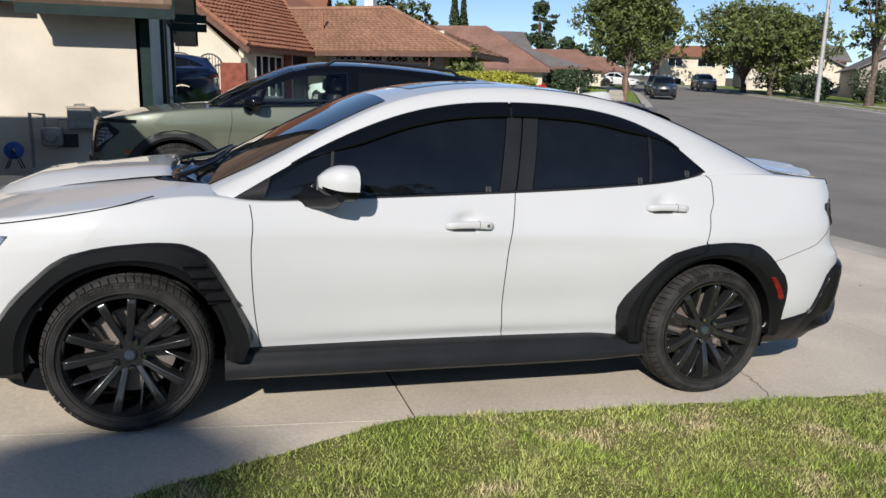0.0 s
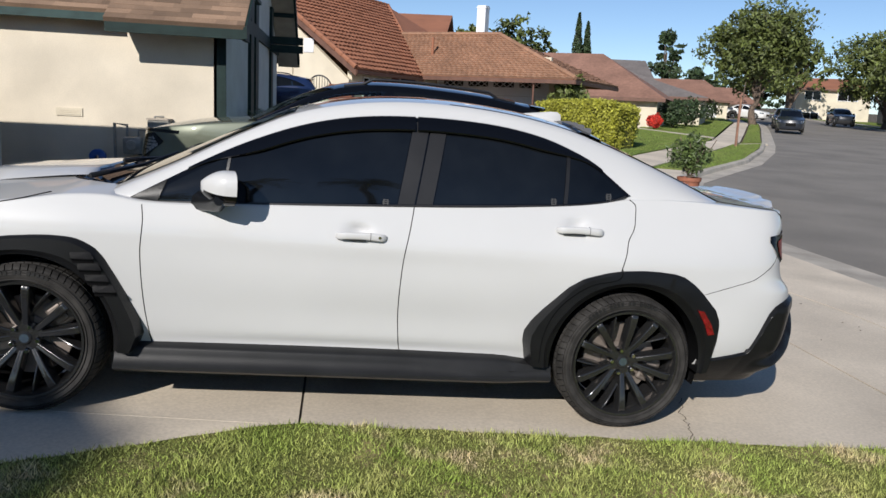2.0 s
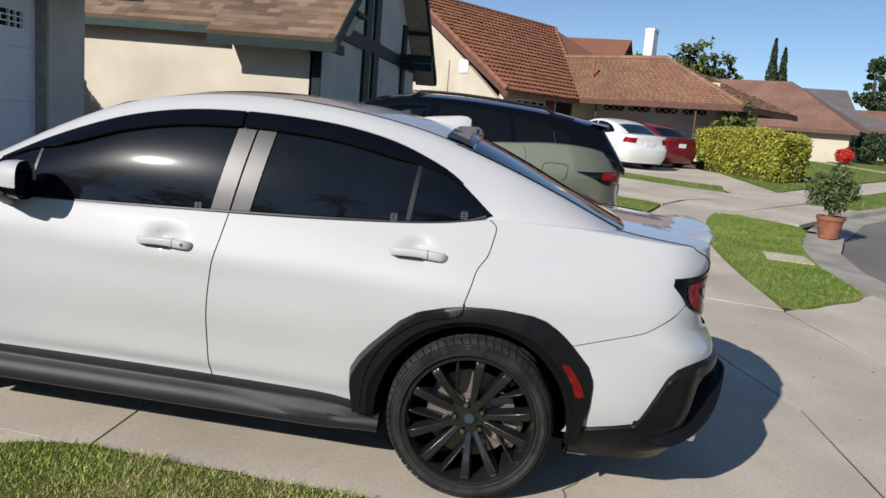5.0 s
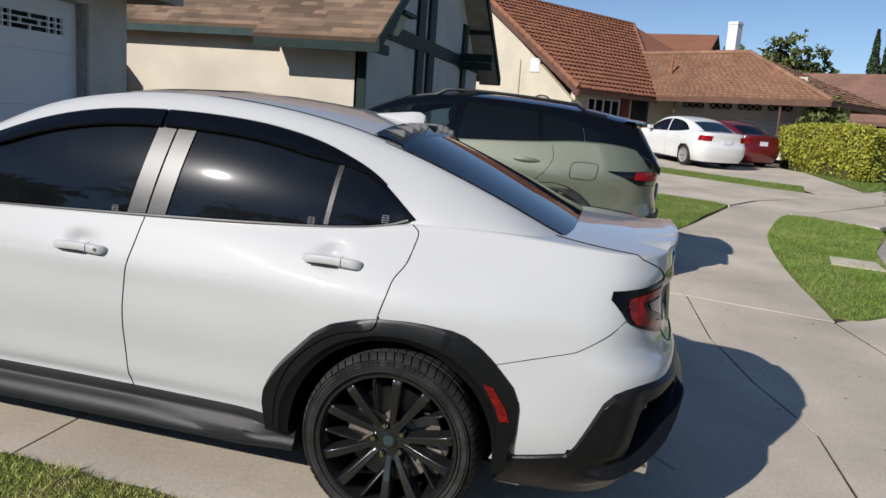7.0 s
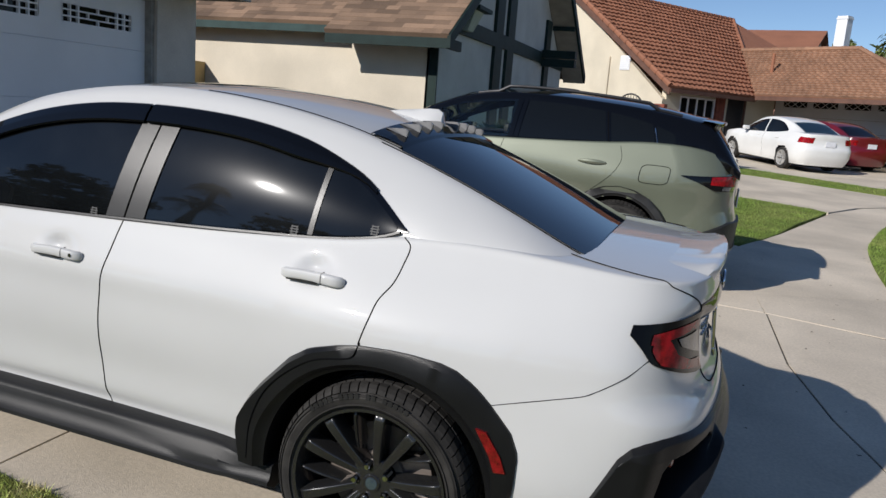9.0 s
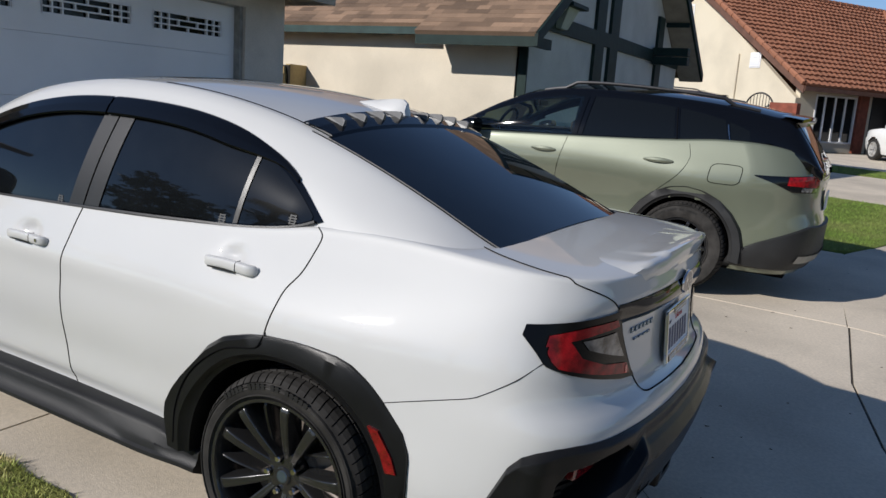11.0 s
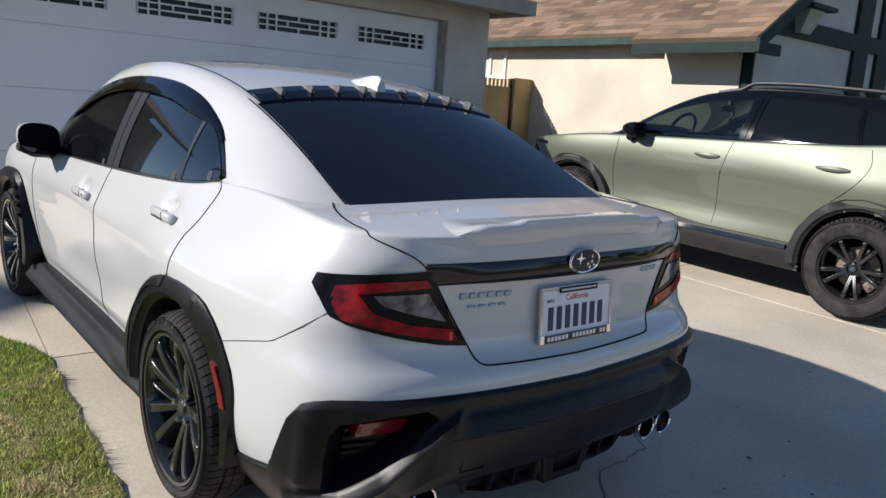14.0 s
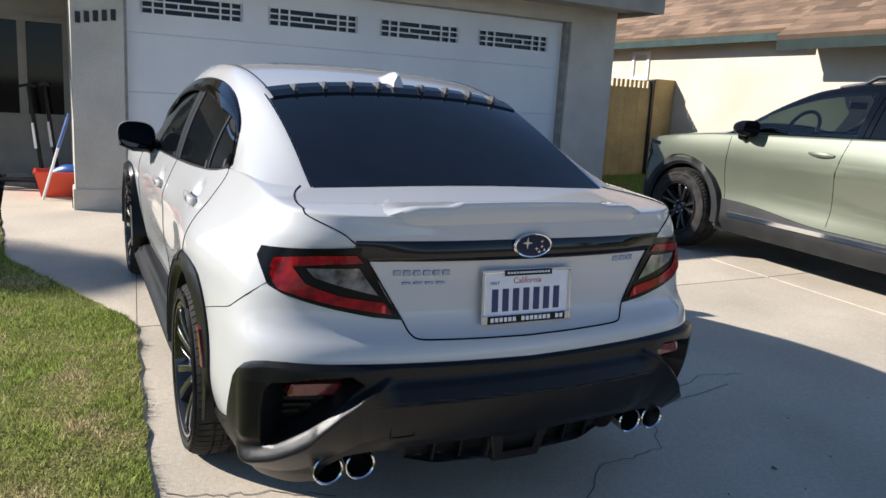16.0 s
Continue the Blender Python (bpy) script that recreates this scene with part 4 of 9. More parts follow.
def sports_sedan():
    car = thing("sports_sedan", "white sports sedan with black arch cladding, dark wheels and tinted glass", "car", LEVEL.copy())
    bm = BM()
    S.shell(bm, [(FW, ZW, 0.395), (RW, ZW, 0.395)], nu=250, nv=48, rim=0.02, cut=lambda c: (c.x > 1.80 and c.z < lin(c.x, [1.80, 1.95, 2.06, 2.13, 2.2, 2.4], [0.32, 0.36, 0.56, 0.615, 0.636, 0.638])) or (c.x < -1.84 and c.z < 0.27))
    body = part("body", bm, WHITE, car, smooth=True, angle=55)
    bm = BM()
    S.cabin(bm, -1.06, 1.93, 90)
    roof = part("roof", bm, WHITE, car, smooth=True, angle=55)
    # inner wheel wells and floor, dark
    bm = BM()
    box(bm, -1.95, 1.90, -0.60, 0.60, 0.20, 0.55)
    part("underbody", bm, GAP, car)
    for xc in (FW, RW):
        for s in (-1, 1):
            bm = BM()
            rows = [[Vector((xc + 0.405 * math.cos(a), s * y, ZW + 0.405 * math.sin(a))) for a in np.linspace(-0.3, math.pi + 0.3, 20)] for y in (0.55, 0.80)]
            loft(bm, rows)
            part("wheel_well", bm, GAP, car)
    # cladding round the wheels
    skin = lambda x, z: S.side(x, z).y
    RO = [(0.885, 0.30), (0.852, 0.43), (0.90, 0.52), (1.07, 0.70), (1.24, 0.752), (1.40, 0.763), (1.55, 0.752), (1.64, 0.70), (1.768, 0.57), (1.765, 0.42), (1.74, 0.30)]
    FO = [(-1.80, 0.28), (-1.80, 0.46), (-1.73, 0.56), (-1.57, 0.715), (-1.42, 0.755), (-1.25, 0.772), (-1.13, 0.768), (-1.04, 0.72), (-0.96, 0.58), (-0.862, 0.38), (-0.90, 0.29)]
    grow = lambda O, xc: [(x + 0.016 * (x - xc) / math.hypot(x - xc, z - ZW), z + 0.016 * (z - ZW) / math.hypot(x - xc, z - ZW)) for x, z in O]
    RO, FO = grow(RO, RW), grow(FO, FW)

    def soften(O):
        out = [O[0]]
        for (x0, z0), (x1, z1) in zip(O[:-1], O[1:]):
            out += [(x0 * 0.8 + x1 * 0.2, z0 * 0.8 + z1 * 0.2), (x0 * 0.2 + x1 * 0.8, z0 * 0.2 + z1 * 0.8)]
        return out + [O[-1]]

    RO, FO = soften(RO), soften(FO)
    for O, xc, a0, a1 in ((RO, RW, math.pi + 0.08, -0.10), (FO, FW, math.pi + 0.10, -0.08)):
        for s in (1, -1):
            bm = BM()
            arch(bm, O, xc, ZW, 0.372, skin, lambda x: -0.898 + 0.014 * ss(1.5, 1.74, x), 0.13, a0, a1, 60)
            if s < 0:
                mirror_y(bm)
                bmesh.ops.delete(bm, geom=[v for v in bm.verts if v.co.y < 0], context="VERTS")
            ar = part("arch_cladding", bm, CLAD, car, smooth=True, angle=28)
            if s > 0 and xc == FW:
                for k in range(4):
                    x, z = -1.085 + k * 0.030, 0.692 - k * 0.046
                    # a dark slot under a raised, sloping lip
                    bm = BM()
                    prism(bm, [(x - 0.040, z - 0.016), (x + 0.046, z - 0.012), (x + 0.040, z + 0.002), (x - 0.044, z + 0.002)], lambda a, b: (a, -0.890, b), lambda a, b: (a, -0.8992, b))
                    slot = part("arch_vent", bm, GAP, ar)
                    bm = BM()
                    loft(bm, [[Vector((x - 0.050, -0.896, z)), Vector((x + 0.044, -0.896, z + 0.002))], [Vector((x - 0.046, -0.911, z + 0.002)), Vector((x + 0.048, -0.913, z + 0.004))],
                              [Vector((x - 0.044, -0.911, z + 0.006)), Vector((x + 0.050, -0.913, z + 0.008))], [Vector((x - 0.052, -0.896, z + 0.030)), Vector((x + 0.030, -0.896, z + 0.032))]])
                    bmesh.ops.solidify(bm, geom=bm.faces[:], thickness=0.002)
                    bmesh.ops.recalc_face_normals(bm, faces=bm.faces)
                    part("vent_lip", bm, CLAD, slot)
            if s > 0 and xc == RW:
                bm = BM()
                prism(bm, [(1.655, 0.604), (1.688, 0.598), (1.735, 0.535), (1.755, 0.488), (1.722, 0.484), (1.703, 0.53)], lambda a, b: (a, -0.878, b), lambda a, b: (a, -0.8935 + 0.06 * (a - 1.655), b))
                part("side_marker", bm, LENSR2, ar, "red side marker reflector")
                seam(ar, smooth_path([(1.268, -0.872, 0.785), (1.264, -0.897, 0.755), (1.252, -0.8985, 0.734), (1.225, -0.8985, 0.722), (1.12, -0.8985, 0.695), (1.02, -0.8985, 0.625), (0.955, -0.8985, 0.545), (0.918, -0.8985, 0.44), (0.912, -0.897, 0.32)], 6), "cladding_seam", 0.0022)
    # side skirt
    for s in (1, -1):
        bm = BM()
        rows = []
        for x in np.linspace(-0.97, 0.985, 30):
            e = ss(0.72, 0.95, x)
            zt, zm, zb = 0.318 - 0.02 * e + 0.0 * x, 0.262 - 0.01 * e, 0.192 + 0.012 * e
            u = ss(0.25, 0.80, x) * (1 - 0.4 * e)
            rows.append([Vector((x, -0.775, zt + 0.004)), Vector((x, -0.800, zt)), Vector((x, -0.822 - 0.020 * e, zt - 0.005)), Vector((x, -0.834 - 0.020 * e, zt - 0.012)), Vector((x, -0.840 - 0.016 * e, zt - 0.022)), Vector((x, -0.842 - 0.018 * u - 0.006 * e, zt - 0.040 - 0.012 * u)), Vector((x, -0.852 - 0.012 * u, zb + 0.062)), Vector((x, -0.866, zb + 0.044)), Vector((x, -0.876, zb + 0.036)), Vector((x, -0.877, zb + 0.022)), Vector((x, -0.835, zb)), Vector((x, -0.70, zb - 0.01))])
        loft(bm, rows)
        for r in (rows[0], rows[-1]):
            bm.faces.new([bm.verts.new(q) for q in r])
        bmesh.ops.recalc_face_normals(bm, faces=bm.faces)
        if s < 0:
            for v in bm.verts:
                v.co.y = -v.co.y
            bmesh.ops.reverse_faces(bm, faces=bm.faces)
        part("side_skirt", bm, SKIRTM, car, smooth=True, angle=34)
    # window surround, glass, pillars, visors
    blo = lambda x: ip(x, [-1.04, -0.80, -0.15, 0.31, 0.80, 1.10, 1.24, 1.325], [0.922, 0.932, 0.963, 0.988, 1.018, 1.042, 1.068, 1.100])
    bhi = lambda x: ip(x, [-0.965, -0.80, -0.53, -0.30, -0.14, 0.05, 0.3, 0.55, 0.72, 0.9, 1.02, 1.15, 1.325], [0.930, 1.027, 1.178, 1.278, 1.328, 1.364, 1.382, 1.380, 1.366, 1.332, 1.292, 1.232, 1.101])
    bm = BM()
    S.pane(bm, -0.965, 1.325, blo, bhi, 0.004, 74, 8)
    pair("window_surround", bm, GLOSS, car)
    B = lambda z: 0.215 + (z - 0.99) * 0.16
    pane_lo = lambda x: blo(x) + 0.014
    pane_hi = lambda x: bhi(x) - 0.028
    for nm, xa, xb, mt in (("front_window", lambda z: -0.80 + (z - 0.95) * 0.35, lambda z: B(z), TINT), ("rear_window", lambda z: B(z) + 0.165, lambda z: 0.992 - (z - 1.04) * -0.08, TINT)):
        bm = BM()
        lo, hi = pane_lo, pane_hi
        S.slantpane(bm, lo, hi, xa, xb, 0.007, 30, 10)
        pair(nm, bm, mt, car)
    bm = BM()
    S.slantpane(bm, lambda x: blo(x) + 0.004, lambda x: max(blo(x) + 0.006, bhi(x) - 0.004), lambda z: -0.955, lambda z: -0.812 + (z - 0.95) * 0.35, 0.009, 8, 4)
    pair("mirror_sail", bm, CLAD, car)
    bm = BM()
    S.slantpane(bm, lambda x: blo(x) + 0.012, lambda x: max(blo(x) + 0.013, bhi(x) - 0.018), lambda z: -0.552 + (z - 0.95) * 0.10, lambda z: -0.540 + (z - 0.95) * 0.10, 0.0105, 3, 8)
    pair("front_divider", bm, PILLAR, car)
    bm = BM()
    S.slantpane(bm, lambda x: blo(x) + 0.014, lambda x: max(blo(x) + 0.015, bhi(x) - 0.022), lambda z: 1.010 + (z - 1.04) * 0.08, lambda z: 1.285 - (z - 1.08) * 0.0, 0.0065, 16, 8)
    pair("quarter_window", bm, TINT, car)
    for xa, xb in ((lambda z: B(z) + 0.004, lambda z: B(z) + 0.078), (lambda z: B(z) + 0.086, lambda z: B(z) + 0.160)):
        bm = BM()
        S.slantpane(bm, lambda x: blo(x) + 0.010, lambda x: bhi(x) - 0.02, xa, xb, 0.010, 4, 8)
        pair("pillar_panel", bm, PILLAR, car)
    bm = BM()
    S.slantpane(bm, lambda x: blo(x) + 0.012, lambda x: bhi(x) - 0.02, lambda z: 0.992 + (z - 1.04) * 0.08, lambda z: 1.010 + (z - 1.04) * 0.08, 0.010, 3, 8)
    pair("quarter_divider", bm, PILLAR, car)
    for a, b in ((-0.70, 0.285), (0.295, 1.19)):
        for s in (1, -1):
            bm = BM()
            rows = []
            for x in np.linspace(a, b, 26):
                t = 0.12 + 0.88 * ss(a, a + 0.34, x) if a < 0 else 1 - ss(b - 0.34, b, x) * 0.85
                h = bhi(x) + 0.006
                rows.append([S.cab(x, h, 0.005), S.cab(x, h - 0.004 * t, 0.007 + 0.005 * t), S.cab(x, h - 0.010 * t, 0.008 + 0.009 * t), S.cab(x, h - 0.028 * t - 0.001, 0.008 + 0.0110 * t), S.cab(x, h - 0.031 * t - 0.001, 0.008 + 0.0135 * t), S.cab(x, h - 0.036 * t - 0.002, 0.008 + 0.0150 * t), S.cab(x, h - 0.060 * t - 0.004, 0.008 + 0.0158 * t), S.cab(x, h - 0.064 * t - 0.006, 0.007 + 0.012 * t), S.cab(x, h - 0.05 * t - 0.004, 0.007 + 0.010 * t)])
            loft(bm, rows)
            bmesh.ops.recalc_face_normals(bm, faces=bm.faces)
            if sum(f.normal.y * f.calc_area() for f in bm.faces) > 0:
                bmesh.ops.reverse_faces(bm, faces=bm.faces)
            if s < 0:
                for v in bm.verts:
                    v.co.y = -v.co.y
                bmesh.ops.reverse_faces(bm, faces=bm.faces)
            part("window_visor", bm, GLOSS, car, "smoked black rain visor", smooth=True, angle=30)
    seam(car, [S.cab(x, blo(x) + 0.004, 0.008) for x in np.linspace(-0.955, 1.30, 52)], "belt_moulding", 0.006, True, PILLAR)
    # small pale emblems etched in the window corners
    for x, z in ((0.165, 0.998), (0.945, 1.050), (1.215, 1.088)):
        st_ = part("window_sticker", BM(), INKG, car, "small pale etched mark in the glass")
        bm = BM()
        for dx, dz, w, hh in ((0, 0.012, 0.024, 0.004), (0, 0.004, 0.030, 0.004), (0, -0.004, 0.030, 0.004), (0, -0.012, 0.024, 0.004), (-0.009, 0.0, 0.004, 0.030), (0.009, 0.0, 0.004, 0.030)):
            q = [S.cab(x + dx + a * w / 2, z + dz + b * hh / 2, 0.0085) for a, b in ((-1, -1), (1, -1), (1, 1), (-1, 1))]
            bm.faces.new([bm.verts.new(v) for v in q])
        bm.to_mesh(st_.data)
        bm.free()
    # windscreen, rear glass, sunroof
    bm = BM()
    S.glass(bm, -1.045, -0.27, lambda x: -0.87, lambda x: 0.87, 0.006, 20)
    part("windscreen", bm, TINTC, car, smooth=True)
    bm = BM()
    S.glass(bm, 1.20, 1.865, lambda x: -0.972, lambda x: 0.972, 0.006, 20)
    part("rear_screen", bm, TINTC, car, smooth=True)
    bm = BM()
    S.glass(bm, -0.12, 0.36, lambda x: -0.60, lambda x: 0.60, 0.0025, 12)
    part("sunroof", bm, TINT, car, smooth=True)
    for s in (-1, 1):
        seam(car, [S.top(x, s * 0.93, -0.0012) for x in np.linspace(0.45, 1.2, 24)], "roof_channel", 0.004, False, GLOSS)
        seam(car, [S.top(x, s * 0.978, 0.002) for x in np.linspace(1.14, 1.86, 16)], "screen_trim", 0.0022, False, GLOSS)
    # vortex generator along the rear edge of the roof
    vg = part("vortex_generator", BM(), GLOSS, car)
    bm = BM()
    rows = []
    for x, o in ((1.10, 0.003), (1.105, 0.012), (1.16, 0.016), (1.215, 0.014), (1.222, 0.004)):
        rows.append([S.top(x - 0.012 * g * g, g, o) for g in np.linspace(-0.95, 0.95, 31)])
    loft(bm, rows)
    bmesh.ops.recalc_face_normals(bm, faces=bm.faces)
    bm.to_mesh(vg.data)
    bm.free()
    for g in (-0.78, -0.57, -0.37, -0.17, 0.17, 0.37, 0.57, 0.78):
        bm = BM()
        c = S.top(1.16, g, 0.014)
        prism(bm, [(-0.058, 0.0), (0.022, 0.0), (0.026, 0.022), (0.016, 0.026), (-0.004, 0.020), (-0.035, 0.008)], lambda a, b: c + Vector((a, -0.005 - 0.004 * (b < 0.001), b - a * 0.30)), lambda a, b: c + Vector((a, 0.005 + 0.004 * (b < 0.001), b - a * 0.30)))
        part("fin", bm, FINM, vg)
    bm = BM()
    rows = []
    for x, w, h in ((0.92, 0.004, 0.0), (0.96, 0.022, 0.014), (1.02, 0.032, 0.032), (1.09, 0.034, 0.056), (1.125, 0.030, 0.066), (1.145, 0.026, 0.060), (1.155, 0.03, 0.0)):
        c = S.top(x, 0, 0)
        rows.append([c + Vector((0, -w, -0.004)), c + Vector((0, -w * 0.75, h * 0.5)), c + Vector((0, -w * 0.22, h)), c + Vector((0, w * 0.22, h)), c + Vector((0, w * 0.75, h * 0.5)), c + Vector((0, w, -0.004))])
    loft(bm, rows)
    bmesh.ops.recalc_face_normals(bm, faces=bm.faces)
    part("shark_fin_antenna", bm, WHITE, car, smooth=True, angle=40)
    # bonnet scoop, cowl and wipers
    bm = BM()
    rows = []
    for x, w, h in ((-1.95, 0.05, 0.0), (-1.88, 0.19, 0.028), (-1.75, 0.23, 0.046), (-1.6, 0.25, 0.037), (-1.5, 0.27, 0.030), (-1.32, 0.33, 0.020), (-1.23, 0.36, 0.015), (-1.195, 0.365, 0.010), (-1.18, 0.365, -0.02)):
        z = S.zsh(x) + S.crown_(x, 0) + 0.008
        rows.append([Vector((x, -w - 0.09, z - 0.014)), Vector((x, -w, z + h * 0.72)), Vector((x, -w * 0.7, z + h)), Vector((x, w * 0.7, z + h)), Vector((x, w, z + h * 0.72)), Vector((x, w + 0.09, z - 0.014))])
    loft(bm, rows)
    bmesh.ops.recalc_face_normals(bm, faces=bm.faces)
    part("bonnet_scoop", bm, WHITE, car, smooth=True, angle=40)
    bm = BM()
    skins = [BVHTree.FromPolygons([v.co.copy() for v in o.data.vertices], [tuple(f.vertices) for f in o.data.polygons]) for o in (body, roof)]
    def over(x, y):
        hits = [k.ray_cast(Vector((x, y, 1.8)), Vector((0, 0, -1)))[0] for k in skins]
        return max(q.z for q in hits if q)
    rows = []
    for v in np.linspace(-1, 1, 41):
        y = 0.605 * v
        e = abs(v)
        x0 = -1.19 - 0.075 * ss(0.3, 0.66, e) + 0.20 * max(0.0, (e - 0.62) / 0.38) ** 2.6
        x1 = max(x0 + 0.002, -1.005)
        # a dark trough: a rolled front edge, a ribbed floor and the foot of the windscreen
        rows.append([Vector((x0 + (x1 - x0) * f, y, over(x0 + (x1 - x0) * f, y) + o * (1 - e ** 6))) for f, o in ((0.0, 0.002), (0.02, 0.007), (0.10, 0.006), (0.16, 0.012), (0.22, 0.005), (0.40, 0.006), (0.46, 0.014), (0.52, 0.006), (0.75, 0.007), (1.0, 0.006))])
    loft(bm, rows)
    bmesh.ops.recalc_face_normals(bm, faces=bm.faces)
    if sum(f.normal.z * f.calc_area() for f in bm.faces) < 0:
        bmesh.ops.reverse_faces(bm, faces=bm.faces)
    part("cowl", bm, GLOSS, car, smooth=True, angle=35)
    for y0, y1 in ((-0.55, 0.05), (0.0, 0.52)):
        bm = BM()
        tube(bm, [(-1.16, y0, over(-1.16, y0) + 0.020), (-1.10, y0 + 0.06, over(-1.10, y0 + 0.06) + 0.026), (-1.00, (y0 + y1) / 2, over(-1.00, (y0 + y1) / 2) + 0.022), (-0.90, y1, over(-0.90, y1) + 0.018)], [0.013, 0.011, 0.009, 0.006], 6)
        part("wiper", bm, DARKM, car)
    # shut lines
    sp = lambda l: [S.side(q.x, q.y, 0.0006) for q in smooth_path([(x, z, 0) for x, z in l], 10)]
    seam(car, sp([(-0.872, 0.928), (-0.862, 0.85), (-0.868, 0.72), (-0.853, 0.5), (-0.822, 0.30)]), both=True)
    seam(car, sp([(0.295, 0.99), (0.282, 0.9), (0.258, 0.75), (0.250, 0.55), (0.262, 0.38), (0.275, 0.31)]), both=True)
    seam(car, sp([(1.318, 1.085), (1.345, 1.06), (1.340, 1.01), (1.327, 0.956), (1.296, 0.905), (1.283, 0.85), (1.262, 0.77)]), both=True)
    gap = sp([(1.67, 0.668), (1.76, 0.697), (1.85, 0.724), (1.93, 0.748), (1.962, 0.764)])
    seam(car, smooth_path(gap[::10] + [S.pt(S.p_of_x(1.962, 0.764) * (1 - f) + S.p_of_y(0.762, 0.862) * f, 0.764 + 0.10 * f, 0.0006) for f in (0.3, 0.6, 1.0)], 8), "bumper_gap", 0.0013, True)
    seam(car, sp([(-2.1, 0.80), (-1.79, 0.842), (-1.5, 0.892), (-1.36, 0.922), (-1.28, 0.945), (-1.235, 0.958)]), "bonnet_gap", 0.0026, True)
    # door handles
    for x0, x1, z in ((-0.050, 0.178, 0.852), (0.950, 1.176, 0.936)):
        for s in (1, -1):
            bm = BM()
            ya, yb_ = S.side(x0 - 0.05, z - 0.01).y, S.side(x1 + 0.05, z - 0.01).y
            base = lambda x: ya + (yb_ - ya) * (x - x0 + 0.05) / (x1 - x0 + 0.10)
            zl = lambda f: z - 0.004 + 0.006 * math.sin(math.pi * f)
            rows = []
            for f in (0, 0.015, 0.04, 0.08, 0.14, 0.25, 0.4, 0.55, 0.7, 0.82, 0.9, 0.95, 0.985, 1.0):
                x = x0 + (x1 - x0) * f
                q = min(f, 1 - f)
                e = math.sqrt(max(0.0, 1 - (1 - min(1, q / 0.08)) ** 2)) * 0.85 + 0.15
                o = 0.003 + 0.013 * ss(0.0, 0.14, q)
                hh, tt = 0.0170 * e * (1 if f > 0.68 else 0.94), 0.0125 * e
                row = []
                for k in range(16):
                    w = 2 * math.pi * k / 16
                    cw, sw = math.cos(w), math.sin(w)
                    row.append(Vector((x, s * (base(x) - o - tt * math.copysign(abs(cw) ** 0.6, cw)), zl(f) + hh * math.copysign(abs(sw) ** 0.6, sw))))
                rows.append(row)
            vs = loft(bm, rows, closed=True)
            bm.faces.new(vs[0])
            bm.faces.new(vs[-1])
            bmesh.ops.recalc_face_normals(bm, faces=bm.faces)
            hd = part("door_handle", bm, WHITE, car, smooth=True, angle=50)
            xs = x0 + (x1 - x0) * 0.68
            ys = base(xs)
            seam(hd, [Vector((xs, s * (ys - 0.004), z + 0.0185)), Vector((xs, s * (ys - 0.0245), z + 0.0165)), Vector((xs, s * (ys - 0.0290), z + 0.009)), Vector((xs, s * (ys - 0.0290), z - 0.008)), Vector((xs, s * (ys - 0.0245), z - 0.0165))], "cap_gap", 0.0012)
            # dark strip stands for the shadow under the grip
            bm = BM()
            box(bm, x0 + 0.03, xs - 0.02, min(s * (ys - 0.020), s * (ys - 0.010)), max(s * (ys - 0.020), s * (ys - 0.010)), z - 0.0205, z - 0.016)
            part("handle_underside", bm, CLADG, hd)
    bm = BM()
    lathe(bm, [(0, -0.9), (0.007, -0.9), (0.008, -0.86)], 12, "y", Matrix.Translation((0.145, S.side(0.20, 0.85).y + 0.9 - 0.031, 0.852)))
    part("key_lock", bm, CHROME, car)
    # mirrors
    for s in (1, -1):
        mt = thing("door_mirror", "", "")
        mt.parent = car
        bm = BM()
        rows = []
        for f in np.linspace(0, 1, 13):
            a = math.pi * f
            x = -0.612 + 0.13 * f
            r = math.sin(min(1.0, 0.15 + f * 1.1) * math.pi / 2) ** 0.7
            cy, cz = -0.892, 1.030
            ring = []
            for k in range(20):
                t = 2 * math.pi * k / 20
                cx, sz = math.cos(t), math.sin(t)
                yy = cy + 0.102 * r * math.copysign(abs(cx) ** 0.75, cx)
                zz = cz + 0.076 * r * math.copysign(abs(sz) ** 0.75, sz) + 0.01 * cx * -1
                ring.append(Vector((x - 0.026 * cx * f, yy, zz)))
            rows.append(ring)
        vs = loft(bm, rows, closed=True)
        bm.faces.new(vs[0])
        low = [f for f in bm.faces if f.calc_center_median().z < 1.018]
        b2 = BM()
        for f in low:
            b2.faces.new([b2.verts.new(v.co) for v in f.verts])
        bmesh.ops.delete(bm, geom=low, context="FACES")
        for b in (bm, b2):
            bmesh.ops.remove_doubles(b, verts=b.verts, dist=1e-5)
            bmesh.ops.recalc_face_normals(b, faces=b.faces)
            if s < 0:
                for v in b.verts:
                    v.co.y = -v.co.y
                bmesh.ops.reverse_faces(b, faces=b.faces)
        part("mirror_cap", bm, WHITE, mt, smooth=True, angle=60)
        part("mirror_base", b2, GLOSS, mt, smooth=True, angle=60)
        bm = BM()
        rim_ = []
        for k in range(28):
            t = 2 * math.pi * k / 28
            cx, sz = math.cos(t), math.sin(t)
            rim_.append((s * (-0.892 + 0.094 * math.copysign(abs(cx) ** 0.75, cx)), 1.030 + 0.071 * math.copysign(abs(sz) ** 0.75, sz) - 0.01 * cx))
        vs = loft(bm, [[Vector((xx - 0.24 * (s * yy + 0.892), yy, zz)) for yy, zz in rim_] for xx in (-0.505, -0.492)], closed=True)
        bm.faces.new(vs[0])
        bm.faces.new(vs[-1])
        bmesh.ops.recalc_face_normals(bm, faces=bm.faces)
        part("mirror_glass", bm, mat_mirror, mt)
        bm = BM()
